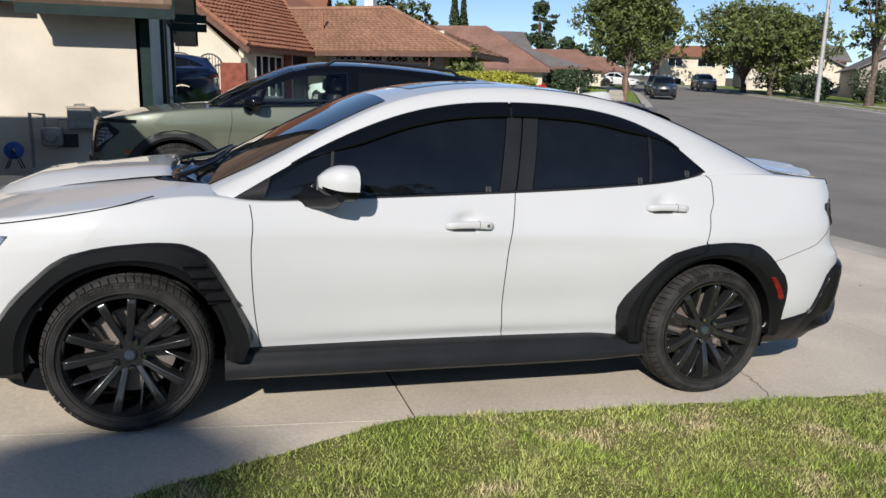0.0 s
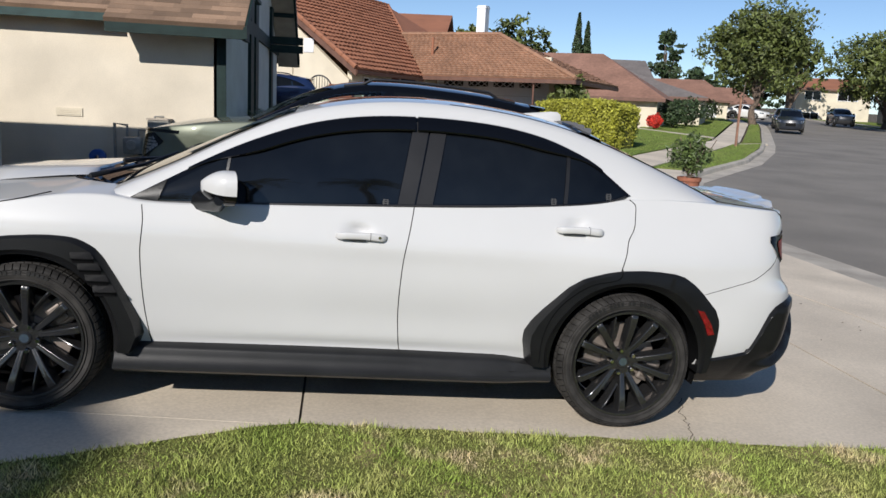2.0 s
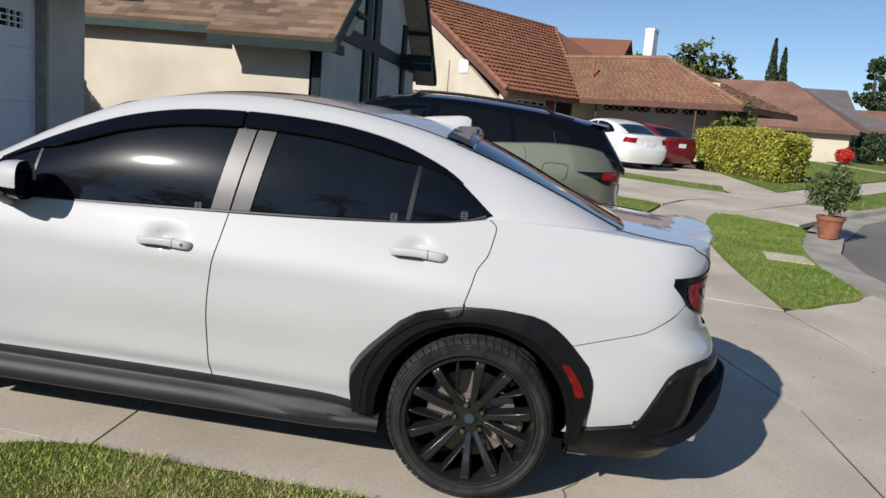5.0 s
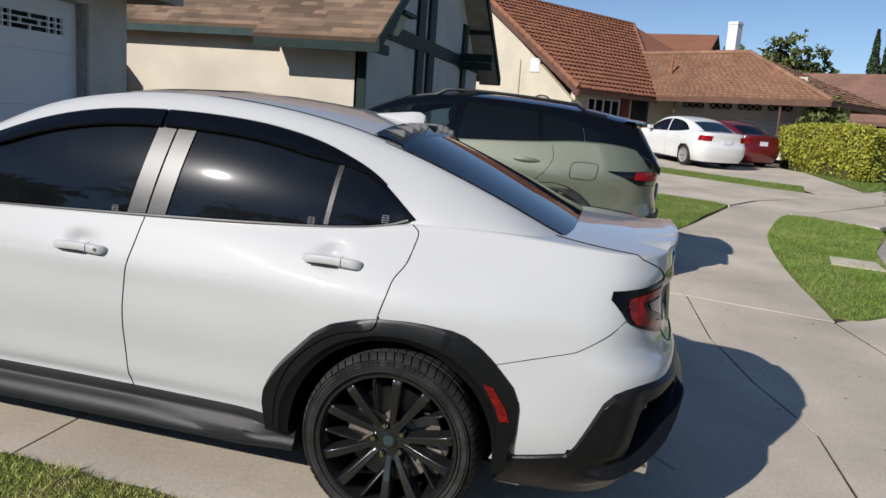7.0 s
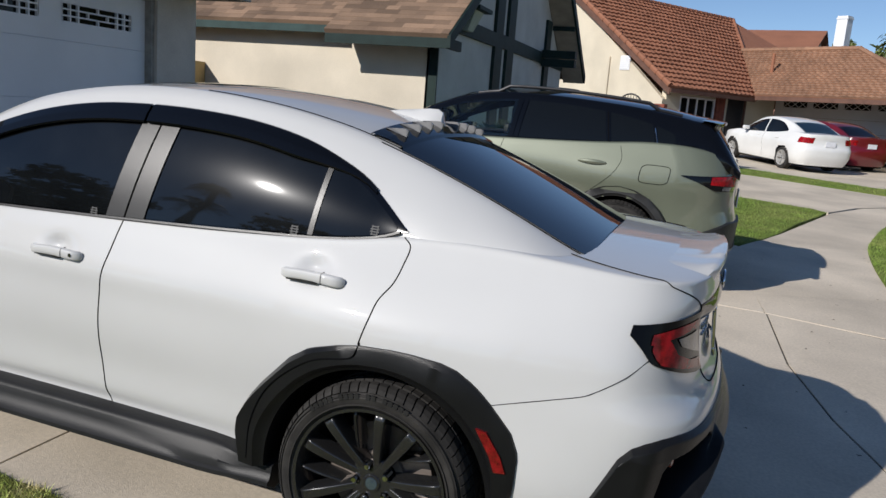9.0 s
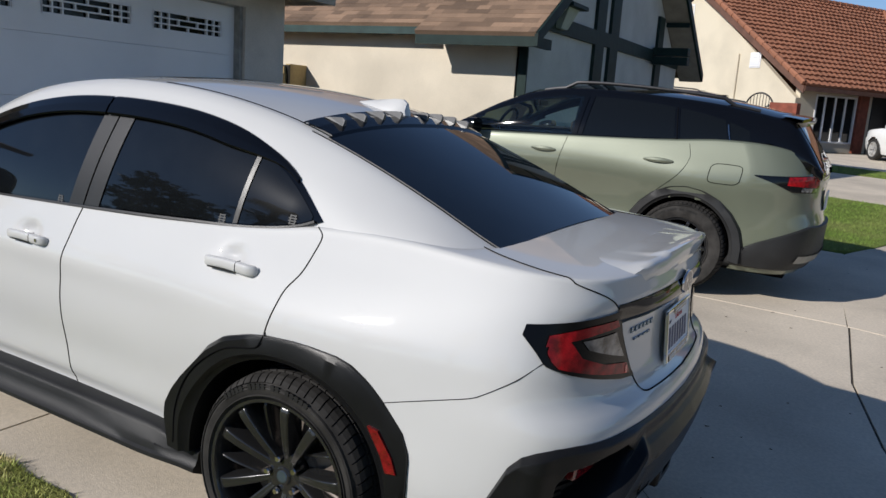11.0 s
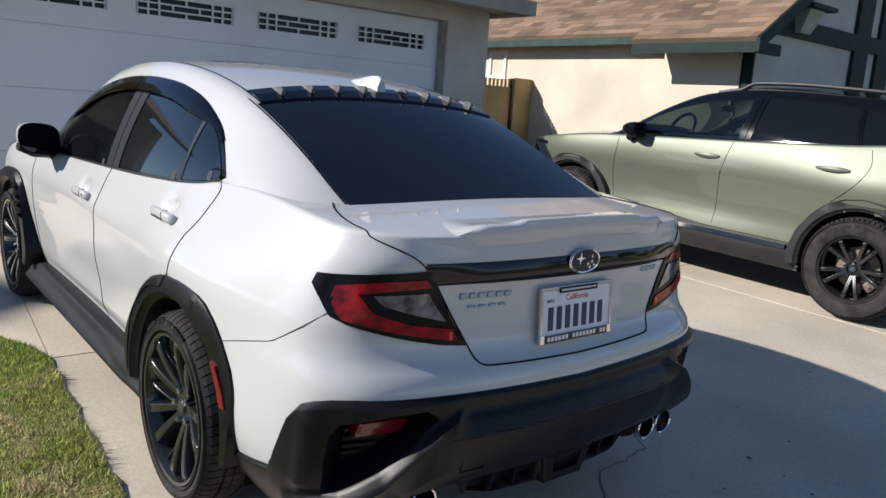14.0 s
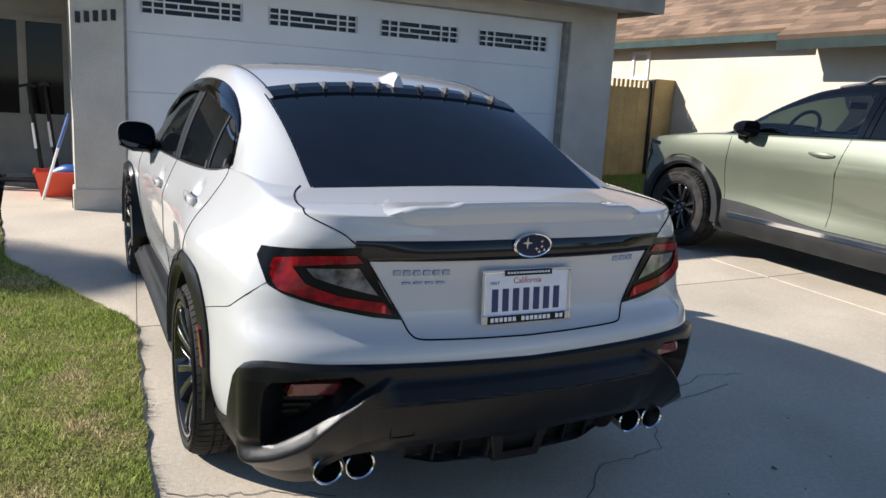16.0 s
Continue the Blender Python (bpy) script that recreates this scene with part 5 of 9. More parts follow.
        tube(bm, [(-0.63, s * -0.77, 0.950), (-0.60, s * -0.83, 0.955), (-0.55, s * -0.90, 0.968), (-0.53, s * -0.98, 0.985)], [0.05, 0.036, 0.040, 0.02], 10)
        part("mirror_arm", bm, CLAD, mt, smooth=True)
    # tail lamps
    for s in (1, -1):
        lamp = thing("tail_lamp", "", "")
        lamp.parent = car
        K = lambda x, a, z: S.p_of_x(x + 0.012, z) if x < 1.99 else S.p_of_y(a, z)

        def line(pts, dz=0.0):
            q = [(K(*v), v[2] + dz) for v in pts]
            if len(pts) > 5:
                q[0] = (q[0][0] + (q[1][0] - q[0][0]) * 0.42, q[0][1])
            return q[0][0], q[-1][0], lambda p: lin(p, [v[0] for v in q], [v[1] for v in q])

        def strip(name, upper, lower, off, mtl, cols=44):
            bm = BM()
            S.patch(bm, upper[2], lower[2], max(upper[0], lower[0]), min(upper[1], lower[1]), off, cols, 6)
            if s < 0:
                for v in bm.verts:
                    v.co.y = -v.co.y
                bmesh.ops.reverse_faces(bm, faces=bm.faces)
            return part(name, bm, mtl, lamp, smooth=True)

        strip("lamp_housing", line([(1.977, 0.767, 0.946), (2.0, 0.767, 0.957), (2.099, 0.700, 0.968), (2.204, 0.530, 0.984), (2.203, 0.496, 0.929), (2.232, 0.402, 0.772)]),
              line([(1.977, 0.767, 0.930), (2.0, 0.770, 0.888), (2.062, 0.761, 0.856), (2.110, 0.724, 0.837), (2.181, 0.611, 0.804), (2.217, 0.487, 0.777), (2.232, 0.402, 0.768)]), 0.005, LAMPB)
        strip("red_lens", line([(2.036, 0.752, 0.930), (2.10, 0.700, 0.944), (2.153, 0.642, 0.954), (2.196, 0.540, 0.960), (2.199, 0.521, 0.938)]),
              line([(2.036, 0.752, 0.905), (2.115, 0.699, 0.918), (2.169, 0.613, 0.931), (2.199, 0.521, 0.937)]), 0.0085, LENSR)
        strip("red_lens", line([(2.036, 0.752, 0.907), (2.10, 0.702, 0.919), (2.112, 0.694, 0.908), (2.135, 0.668, 0.868)]), line([(2.036, 0.752, 0.890), (2.062, 0.748, 0.868), (2.096, 0.737, 0.850), (2.14, 0.660, 0.830)]), 0.0088, LENSR)
        strip("red_lens", line([(2.12, 0.700, 0.884), (2.189, 0.582, 0.840), (2.217, 0.454, 0.819), (2.224, 0.432, 0.784)]),
              line([(2.12, 0.700, 0.840), (2.187, 0.597, 0.814), (2.224, 0.432, 0.783)]), 0.0085, LENSR)
        strip("clear_lens", line([(2.138, 0.667, 0.916), (2.196, 0.530, 0.922), (2.211, 0.474, 0.842)]), line([(2.138, 0.667, 0.914), (2.156, 0.647, 0.890), (2.183, 0.582, 0.869), (2.211, 0.474, 0.841)]), 0.0085, LENSC)
        # bright cells behind the lens
        strip("lamp_cell", line([(2.217, 0.476, 0.812), (2.218, 0.452, 0.812)]), line([(2.217, 0.464, 0.790), (2.218, 0.440, 0.788)]), 0.0098, LENSB, 6)
    # black band, lid outline, badges
    bm = BM()
    rows = []
    for y in np.linspace(-0.545, 0.545, 45):
        e = abs(y) / 0.545
        k = 1 - 0.85 * ss(0.62, 0.97, e)
        rows.append([S.back(y, 0.940, 0.001), S.back(y, 0.944, 0.001 + 0.011 * k), S.back(y, 0.954, 0.003 + 0.016 * k), S.back(y, 0.968, 0.003 + 0.017 * k), S.back(y, 0.985 - 0.002 * e, 0.003 + 0.010 * k), S.back(y, 1.002 - 0.004 * e, 0.003), S.back(y, 1.006 - 0.004 * e, 0.001)])
    loft(bm, rows)
    bmesh.ops.recalc_face_normals(bm, faces=bm.faces)
    part("boot_band", bm, GLOSS, car, smooth=True, angle=30)
    lid = [(-0.534, 0.982), (-0.498, 0.928), (-0.45, 0.848), (-0.404, 0.771), (-0.385, 0.733), (-0.362, 0.718), (-0.30, 0.714), (-0.165, 0.711), (0.0, 0.709)]
    pts = smooth_path([S.back(y, z, 0.001) for y, z in lid])
    seam(car, pts + [Vector((q.x, -q.y, q.z)) for q in pts[::-1]], "boot_gap", 0.0027)
    tree = BVHTree.FromPolygons([v.co.copy() for v in body.data.vertices], [tuple(f.vertices) for f in body.data.polygons])
    pts = []
    for q in smooth_path([(1.81, -0.597, 1.10), (1.87, -0.628, 1.09), (1.95, -0.655, 1.08), (2.04, -0.670, 1.07), (2.10, -0.662, 1.06), (2.15, -0.632, 1.045), S.back(-0.576, 1.018), S.back(-0.534, 0.982)], 8):
        pts.append(tree.find_nearest(q)[0])
    for _ in range(6):
        pts = [pts[0]] + [(pts[i - 1] + pts[i] * 2 + pts[i + 1]) / 4 for i in range(1, len(pts) - 1)] + [pts[-1]]
    fit = [tree.find_nearest(q)[:2] for q in pts]
    pts = [q + n * 0.0015 for q, n in fit]
    seam(car, pts, "boot_gap", 0.0019, True)
    # lip spoiler: a raised band that dies into the deck at its ends
    bm = BM()
    rows = []
    def deck(x, y):
        hit = tree.ray_cast(Vector((x, y, 1.4)), Vector((0, 0, -1)))[0]
        return hit.z if hit else 1.0
    for y in np.linspace(-0.50, 0.50, 81):
        e = abs(y) / 0.50
        t = 1 - ss(0.74, 1.0, e)
        x = S.back(y, 1.045, 0.0).x + 0.004 - 0.022 * (1 - t)
        k = 0.010 * (1 - ss(0.47, 0.57, e))
        zb = lambda d: deck(x - d, y) - 0.006 + 0.006 * t
        zr = zb(0.045)
        rows.append([Vector((x - 0.20, y, zb(0.20) - 0.004)), Vector((x - 0.12, y, zb(0.12) + 0.003 * t)), Vector((x - 0.05, y, zb(0.05) + (0.012 + k * 0.5) * t)), Vector((x - 0.014, y, zr + (0.021 + k) * t - 0.006 * (1 - t))),
                     Vector((x + 0.003, y, zr + (0.019 + k) * t - 0.014 * (1 - t))), Vector((x + 0.008 * t - 0.004 * (1 - t), y, zr + (0.010 + k * 0.6) * t - 0.022 * (1 - t))), Vector((x - 0.002, y, zr - 0.03)), Vector((x - 0.008, y, zr - 0.045))])
    loft(bm, rows)
    bmesh.ops.recalc_face_normals(bm, faces=bm.faces)
    part("lip_spoiler", bm, WHITE, car, smooth=True, angle=60)
    bm = BM()
    c = S.back(0, 0.990, 0.010)
    rows = []
    for r, o in ((1.0, 0.0), (1.0, 0.003), (0.95, 0.006), (0.88, 0.005)):
        rows.append([c + Vector((o, 0.069 * r * math.cos(a), 0.038 * r * math.sin(a))) for a in np.linspace(0, 2 * math.pi, 33)[:-1]])
    loft(bm, rows, closed=True)
    bmesh.ops.recalc_face_normals(bm, faces=bm.faces)
    badge = part("badge", bm, CHROME, car, "chrome oval badge", smooth=True)
    bm = BM()
    bm.faces.new([bm.verts.new(c + Vector((0.0048, 0.0615 * math.cos(a), 0.0338 * math.sin(a)))) for a in np.linspace(0, 2 * math.pi, 33)[:-1]])
    part("badge_field", bm, STAR, badge)
    for dy, dz, r in ((-0.022, 0.008, 0.02), (0.012, -0.010, 0.008), (0.03, -0.004, 0.008), (0.022, -0.02, 0.008), (0.04, -0.015, 0.007), (0.03, 0.012, 0.007)):
        bm = BM()
        k = 8
        bm.faces.new([bm.verts.new(c + Vector((0.0062, dy + (r if i % 2 == 0 else r * 0.25) * math.cos(i * math.pi / 4), dz + (r if i % 2 == 0 else r * 0.25) * math.sin(i * math.pi / 4)))) for i in range(k)])
        part("badge_star", bm, CHROME, badge)
    for y0, y1, z0, z1, n in ((-0.432, -0.252, 0.898, 0.914, 6), (-0.405, -0.265, 0.872, 0.879, 4), (0.345, 0.44, 0.915, 0.931, 3)):
        lt = thing("lettering", "", "")
        lt.parent = car
        for i in range(n):
            a = y0 + (y1 - y0) * i / n
            b = a + (y1 - y0) / n * 0.78
            bm = BM()
            q = S.back((a + b) / 2, (z0 + z1) / 2, 0.0)
            box(bm, q.x - 0.002, q.x + 0.004, a, b, z0, z1, bevel=0.0015)
            part("letter_bar", bm, BLUEC, lt)
    # number plate
    pl = thing("number_plate", "", "")
    pl.parent = car
    PM = pose(2.262, 0.0, 0.828, 0, -6, 0)
    bm = BM()
    box(bm, 0.0, 0.004, -0.152, 0.152, -0.076, 0.076, PM, bevel=0.0)
    part("plate", bm, PLATE, pl, "white number plate with dark blue bars")
    bm = BM()
    for y0, y1, z0, z1 in ((-0.160, 0.160, 0.074, 0.084), (-0.160, 0.160, -0.084, -0.056), (-0.160, -0.151, -0.056, 0.074), (0.151, 0.160, -0.056, 0.074)):
        box(bm, -0.002, 0.009, y0, y1, z0, z1, PM, bevel=0.002)
    part("plate_frame", bm, CHROME, pl)
    for y0, y1, z0, z1 in ((-0.085, 0.085, 0.064, 0.082), (-0.14, 0.14, -0.082, -0.058)):
        bm = BM()
        box(bm, 0.0092, 0.0105, y0, y1, z0, z1, PM)
        part("frame_panel", bm, GLOSS, pl)
        n = 14 if y1 < 0.1 else 17
        for i in range(n):
            if n == 17 and i in (6, 14):
                continue
            bm = BM()
            w = (y1 - y0 - 0.014) / n
            a = y0 + 0.007 + i * w
            box(bm, 0.0107, 0.0112, a + w * 0.14, a + w * 0.86, (z0 + z1) / 2 - (0.003 if n == 14 else 0.0065), (z0 + z1) / 2 + (0.003 if n == 14 else 0.0065), PM)
            part("print_bar", bm, INKW, pl)
    for i in range(7):
        bm = BM()
        y = -0.128 + i * 0.037
        box(bm, 0.0042, 0.0055, y + 0.003, y + 0.025, -0.046, 0.024, PM, bevel=0.0)
        part("figure_bar", bm, INKB, pl)
    TM = PM @ pose(0.0046, 0, 0, 90, 0, 90)
    text("plate_word", "California", 0.026, TM @ pose(0.0, 0.047, 0), INKR, pl, 0.0004)
    text("plate_word", "MAY", 0.016, TM @ pose(-0.115, 0.042, 0), INKB, pl, 0.0004)
    # lower rear bumper: one moulded skin with corner recesses, brackets and strakes
    bump = thing("rear_bumper", "", "")
    bump.parent = car

    def seg(a, z, pts):
        d = 9.0
        for (x0, z0), (x1, z1) in zip(pts[:-1], pts[1:]):
            t = min(1, max(0, ((a - x0) * (x1 - x0) + (z - z0) * (z1 - z0)) / ((x1 - x0) ** 2 + (z1 - z0) ** 2)))
            d = min(d, math.hypot(a - x0 - t * (x1 - x0), z - z0 - t * (z1 - z0)))
        return d

    REC = [(0.765, 0.566), (0.748, 0.600), (0.653, 0.622), (0.557, 0.628), (0.525, 0.606), (0.589, 0.549), (0.665, 0.475), (0.745, 0.411), (0.770, 0.400), (0.772, 0.50)]

    def inside(a, z):
        c = False
        for i in range(len(REC)):
            (x0, z0), (x1, z1) = REC[i], REC[i - 1]
            if (z0 > z) != (z1 > z) and a < (x1 - x0) * (z - z0) / (z1 - z0) + x0:
                c = not c
        d = seg(a, z, REC + REC[:1])
        return d if c else -d

    crest = lambda a: lin(a, [0.46, 0.529, 0.643, 0.713, 0.77, 0.84, 1.0], [0.612, 0.576, 0.470, 0.372, 0.318, 0.285, 0.262])
    ledge = lambda a: lin(a, [0.46, 0.589, 0.665, 0.745, 0.80, 1.0], [0.625, 0.551, 0.477, 0.415, 0.380, 0.330])

    def relief(a, z, zt):
        mid = lin(z, [0.25, 0.395, 0.43, 0.545, 0.55, 0.556, 0.59, 0.606, 0.616, 0.65, 0.66], [0.018, 0.024, 0.036, 0.047, 0.043, 0.050, 0.030, 0.016, 0.011, 0.008, 0.005])
        k = ss(0.42, 0.52, a)
        c, b = crest(a), ledge(a)
        side = lin(z, [0.24, 0.30, 0.42, 0.60, 0.645, 0.68], [0.014, 0.022, 0.026, 0.024, 0.016, 0.004]) * lin(a, [0.82, 0.93], [1.0, 0.35])
        c = max(c, b - 0.034)
        tri = ss(b + 0.003, c, z) if z > c else max(0.0, 1 - (c - z) / lin(a, [0.5, 0.7, 0.8], [0.16, 0.10, 0.06]))
        side += 0.040 * tri * ss(0.88, 0.78, a)
        side += 0.012 * math.exp(-((seg(a, z, [(0.800, 0.640), (0.808, 0.42)]) / 0.026) ** 2))
        o = mid * (1 - k) + side * k
        o -= 0.095 * ss(-0.004, 0.014, inside(a, z))
        o -= 0.034 * ss(0.402, 0.394, z) * ss(0.10, 0.112, a) * ss(0.392, 0.380, a) * ss(0.312, 0.320, z)
        return o * ss(zt + 0.001, zt - 0.012, z) + 0.003 * ss(0.30, 0.34, zt) 

    rows = []
    p0 = S.p_of_x(1.745, 0.3)
    for p in [p0 + (2.2 - p0) * k / 40 for k in range(40)] + list(np.linspace(2.2, 3, 250)):
        x, y = S.xy(p, 0.5)
        a = -y if p > 2.35 else 0.0
        if p <= 2.35:
            xq, yq = S.xy(2.35, 0.5)
            a = -yq + (xq - x) * 0.9
        zt = 0.5
        for _ in range(5):
            xx = S.xy(p, zt)[0]
            zt = lin(xx, [1.745, 1.79, 1.955, 1.975, 2.053, 2.085, 2.12, 2.16, 2.20], [0.356, 0.362, 0.397, 0.42, 0.590, 0.625, 0.642, 0.654, 0.660]) if a > 0.70 else lin(a, [0.0, 0.55, 0.72], [0.650, 0.660, 0.660])
        lo = lin(a, [0, 0.10, 0.12, 0.385, 0.405, 0.50, 0.57, 0.625, 0.66, 0.72, 0.78, 0.9, 1.1], [0.300, 0.300, 0.306, 0.318, 0.392, 0.392, 0.380, 0.336, 0.266, 0.245, 0.242, 0.232, 0.222])
        r = [S.pt(p, lo, -0.10), S.pt(p, lo, -0.02)]
        for f in np.linspace(0, 1, 110):
            z = lo + (zt - lo) * f
            r.append(S.pt(p, z, relief(a, z, zt)))
        r.append(S.pt(p, zt, -0.02))
        rows.append(r)
    bm = BM()
    loft(bm, rows)
    bmesh.ops.reverse_faces(bm, faces=bm.faces)
    mirror_y(bm)
    bmesh.ops.remove_doubles(bm, verts=bm.verts, dist=0.0005)
    bmesh.ops.recalc_face_normals(bm, faces=bm.faces)
    part("bumper_shell", bm, CLAD, bump, smooth=True, angle=26)
    for s in (1, -1):
        def flip(bm):
            if s < 0:
                for v in bm.verts:
                    v.co.y = -v.co.y
                bmesh.ops.reverse_faces(bm, faces=bm.faces)
            return bm
        q = lambda y, z, o: S.pt(S.p_of_y(y, z), z, o)
        for k in range(4):
            bm = BM()
            z = 0.555 - k * 0.026
            tube(bm, [q(-0.755, z - 0.012, -0.055), q(-0.60 - 0.035 * k, z, -0.060)], 0.008, 5)
            part("vent_fin", flip(bm), CLAD, bump)
        bm = BM()
        TL, TR, BR, BL = Vector((2.196, -0.716, 0.592)), Vector((2.208, -0.566, 0.584)), Vector((2.208, -0.580, 0.545)), Vector((2.194, -0.728, 0.553))
        back = Vector((-0.03, 0, 0))
        # a rounded outline, with a low dome
        C = (TL + TR + BR + BL) / 4
        out = []
        for c0, c1, c2 in ((BL, TL, TR), (TL, TR, BR), (TR, BR, BL), (BR, BL, TL)):
            u, v = (c0 - c1).normalized() * 0.013, (c2 - c1).normalized() * 0.013
            out += [c1 + u * (1 - f) ** 2 + v * f * f for f in np.linspace(0, 1, 5)]
        rows = [[q + back for q in out], out, [C + (q - C) * 0.86 + Vector((0.004, 0, 0)) for q in out]]
        bm.faces.new(loft(bm, rows, closed=True)[-1])
        bmesh.ops.recalc_face_normals(bm, faces=bm.faces)
        if sum(f.normal.x for f in bm.faces) < 0:
            bmesh.ops.reverse_faces(bm, faces=bm.faces)
        part("reflector", flip(bm), LENSR2, bump, "red rear reflector")
    # diffuser fins and the tow block
    for y in (-0.285, -0.195, 0.195, 0.285):
        bm = BM()
        c = S.back(y, 0.35, 0.0).x
        prism(bm, [(c - 0.03, 0.31), (c + 0.008, 0.316), (c + 0.026, 0.405), (c - 0.02, 0.405)], lambda x, z: (x, y - 0.004, z), lambda x, z: (x, y + 0.004, z))
        part("diffuser_fin", bm, CLAD, bump)
    c = S.back(0, 0.33, 0.0).x
    bm = BM()
    top, bot = [(-0.118, 0.435), (0.118, 0.435)], [(-0.082, 0.292), (0.082, 0.292)]
    fx = lambda z: c + 0.040 + (z - 0.29) * 0.10
    hole = [(-0.056, 0.325), (0.056, 0.325), (0.064, 0.392), (-0.064, 0.392)]
    out4 = bot + top[::-1]
    rows = [[Vector((c - 0.03, y * 1.04, z)) for y, z in out4], [Vector((fx(z) - 0.006, y, z)) for y, z in out4], [Vector((fx(z), y * 0.95, z + (0.006 if z < 0.35 else -0.006))) for y, z in out4],
            [Vector((fx(z), y, z)) for y, z in hole], [Vector((fx(z) - 0.035, y * 0.96, z)) for y, z in hole]]
    loft(bm, rows, closed=True)
    bmesh.ops.recalc_face_normals(bm, faces=bm.faces)
    part("tow_block", bm, CLAD, bump)
    bm = BM()
    bm.faces.new([bm.verts.new((fx(z) - 0.034, y, z)) for y, z in hole])
    part("tow_recess", bm, GAP, bump)
    bm = BM()
    rim4 = [(-0.445, 0.512), (-0.375, 0.516), (-0.375, 0.450), (-0.445, 0.446)]
    tube(bm, [S.back(y, z, 0.0425) for y, z in rim4 + rim4[:1]], 0.0016, 5, False)
    part("tow_cover_gap", bm, GAP, bump)
    # exhaust tips
    for yy in (-0.608, -0.508, 0.508, 0.608):
        ex = thing("exhaust_tip", "", "")
        ex.parent = car
        bm = BM()
        lathe(bm, [(0.041, -0.10), (0.045, -0.02), (0.047, 0.0), (0.044, 0.004), (0.040, 0.0), (0.039, -0.09)], 24, "y", pose(2.234, yy, 0.324, 0, 4, -90))
        tip = part("pipe", bm, CHROME, ex, smooth=True)
        bm = BM()
        lathe(bm, [(0.0, -0.06), (0.040, -0.06)], 20, "y", pose(2.234, yy, 0.324, 0, 4, -90))
        part("bore", bm, GAP, ex)
    # headlamp corner and front lip
    bm = BM()
    S.patch(bm, lambda p: 0.80, lambda p: 0.70, S.p_of_x(-2.15, 0.75), S.p_of_x(-1.79, 0.75), 0.004, 12, 4)
    part("headlamp", bm, HEADL, car, smooth=True)
    bm = BM()
    S.patch(bm, lambda p: 0.30, lambda p: 0.21, 0.05, S.p_of_x(-1.76, 0.3), 0.014, 26, 3)
    mirror_y(bm)
    part("front_lip", bm, CLAD, car, smooth=True)
    for x, y in ((FW, -0.765), (RW, -0.77), (FW, 0.765), (RW, 0.77)):
        wheel(car, x, y, ZW, RT, 0.251, 0.235, "split", spin=-0.17 if x < 0 else 0.33)
    return car


# mirror colour darkened to stand for a dark reflection
mat_mirror = mat("mirror_silver", (0.03, 0.035, 0.05), 0.03, metal=1.0, vary=0.0)
sedan = sports_sedan()


# ---- buildings ----
def wall(bm, a, b, z0, z1, t=0.18):
    """An upright wall from a to b (plan), its thickness to the left of that way."""
    d = Vector((b[0] - a[0], b[1] - a[1]))
    n = Vector((-d.y, d.x)).normalized() * t
    prism(bm, [a, b, (b[0] + n.x, b[1] + n.y), (a[0] + n.x, a[1] + n.y)], lambda x, y: (x, y, z0), lambda x, y: (x, y, z1))


def slope(bm, quad, t=0.12):
    """A roof plane given by four corners (eave, eave, ridge, ridge), with thickness below."""
    q = [Vector(p) for p in quad]
    n = (q[1] - q[0]).cross(q[3] - q[0]).normalized()
    if n.z < 0:
        n = -n
    a = [bm.verts.new(p) for p in q]
    b = [bm.verts.new(p - n * t) for p in q]
    k = len(q)
    bm.faces.new(a)
    bm.faces.new(b[::-1])
    for i in range(k):
        bm.faces.new((a[i], b[i], b[(i + 1) % k], a[(i + 1) % k]))
    bmesh.ops.recalc_face_normals(bm, faces=bm.faces)


def courses(bm, quad, run, wid, lift, rnd, jitter=0.0, barrel=False, tri=False):
    """Rows of overlapping tiles or shingles over a roof plane: eave start, eave end, ridge end, ridge start."""
    A, B, C, D = [Vector(p) for p in quad]
    up = ((D - A) + (C - B)) / 2
    rows = max(1, int(up.length / run))
    n = (B - A).cross(D - A).normalized()
    if n.z < 0:
        n = -n
    for i in range(rows):
        f0, f1 = i / rows, (i + 1) / rows + 0.012
        l0, r0 = A.lerp(D, f0), B.lerp(C, f0)
        l1, r1 = A.lerp(D, min(1, f1)), B.lerp(C, min(1, f1))
        w = (r0 - l0).length
        k = max(1, int(w / wid))
        off = rnd.random()
        cuts = [0.0] + [min(1, max(0, (j + off + rnd.uniform(-jitter, jitter)) / k)) for j in range(k)] + [1.0]
        for c0, c1 in zip(cuts[:-1], cuts[1:]):
            if c1 - c0 < 0.002:
                continue
            h = lift * rnd.uniform(0.8, 1.2)
            p = [l0.lerp(r0, c0) + n * h, l0.lerp(r0, c1) + n * h, l1.lerp(r1, c1) + n * 0.004, l1.lerp(r1, c0) + n * 0.004]
            if barrel:
                m0, m1 = (p[0] + p[1]) / 2 + n * lift * 0.5, (p[2] + p[3]) / 2 + n * lift * 0.5
                vv = [bm.verts.new(q) for q in (p[0], m0, p[1], p[2], m1, p[3], p[0] - n * h, p[1] - n * h)]
                bm.faces.new((vv[0], vv[1], vv[4], vv[5]))
                bm.faces.new((vv[1], vv[2], vv[3], vv[4]))
                bm.faces.new((vv[6], vv[7], vv[2], vv[1], vv[0]))
            else:
                vv = [bm.verts.new(q) for q in (*p, p[0] - n * h, p[1] - n * h)]
                bm.faces.new((vv[0], vv[1], vv[2], vv[3]))
                bm.faces.new((vv[4], vv[5], vv[1], vv[0]))


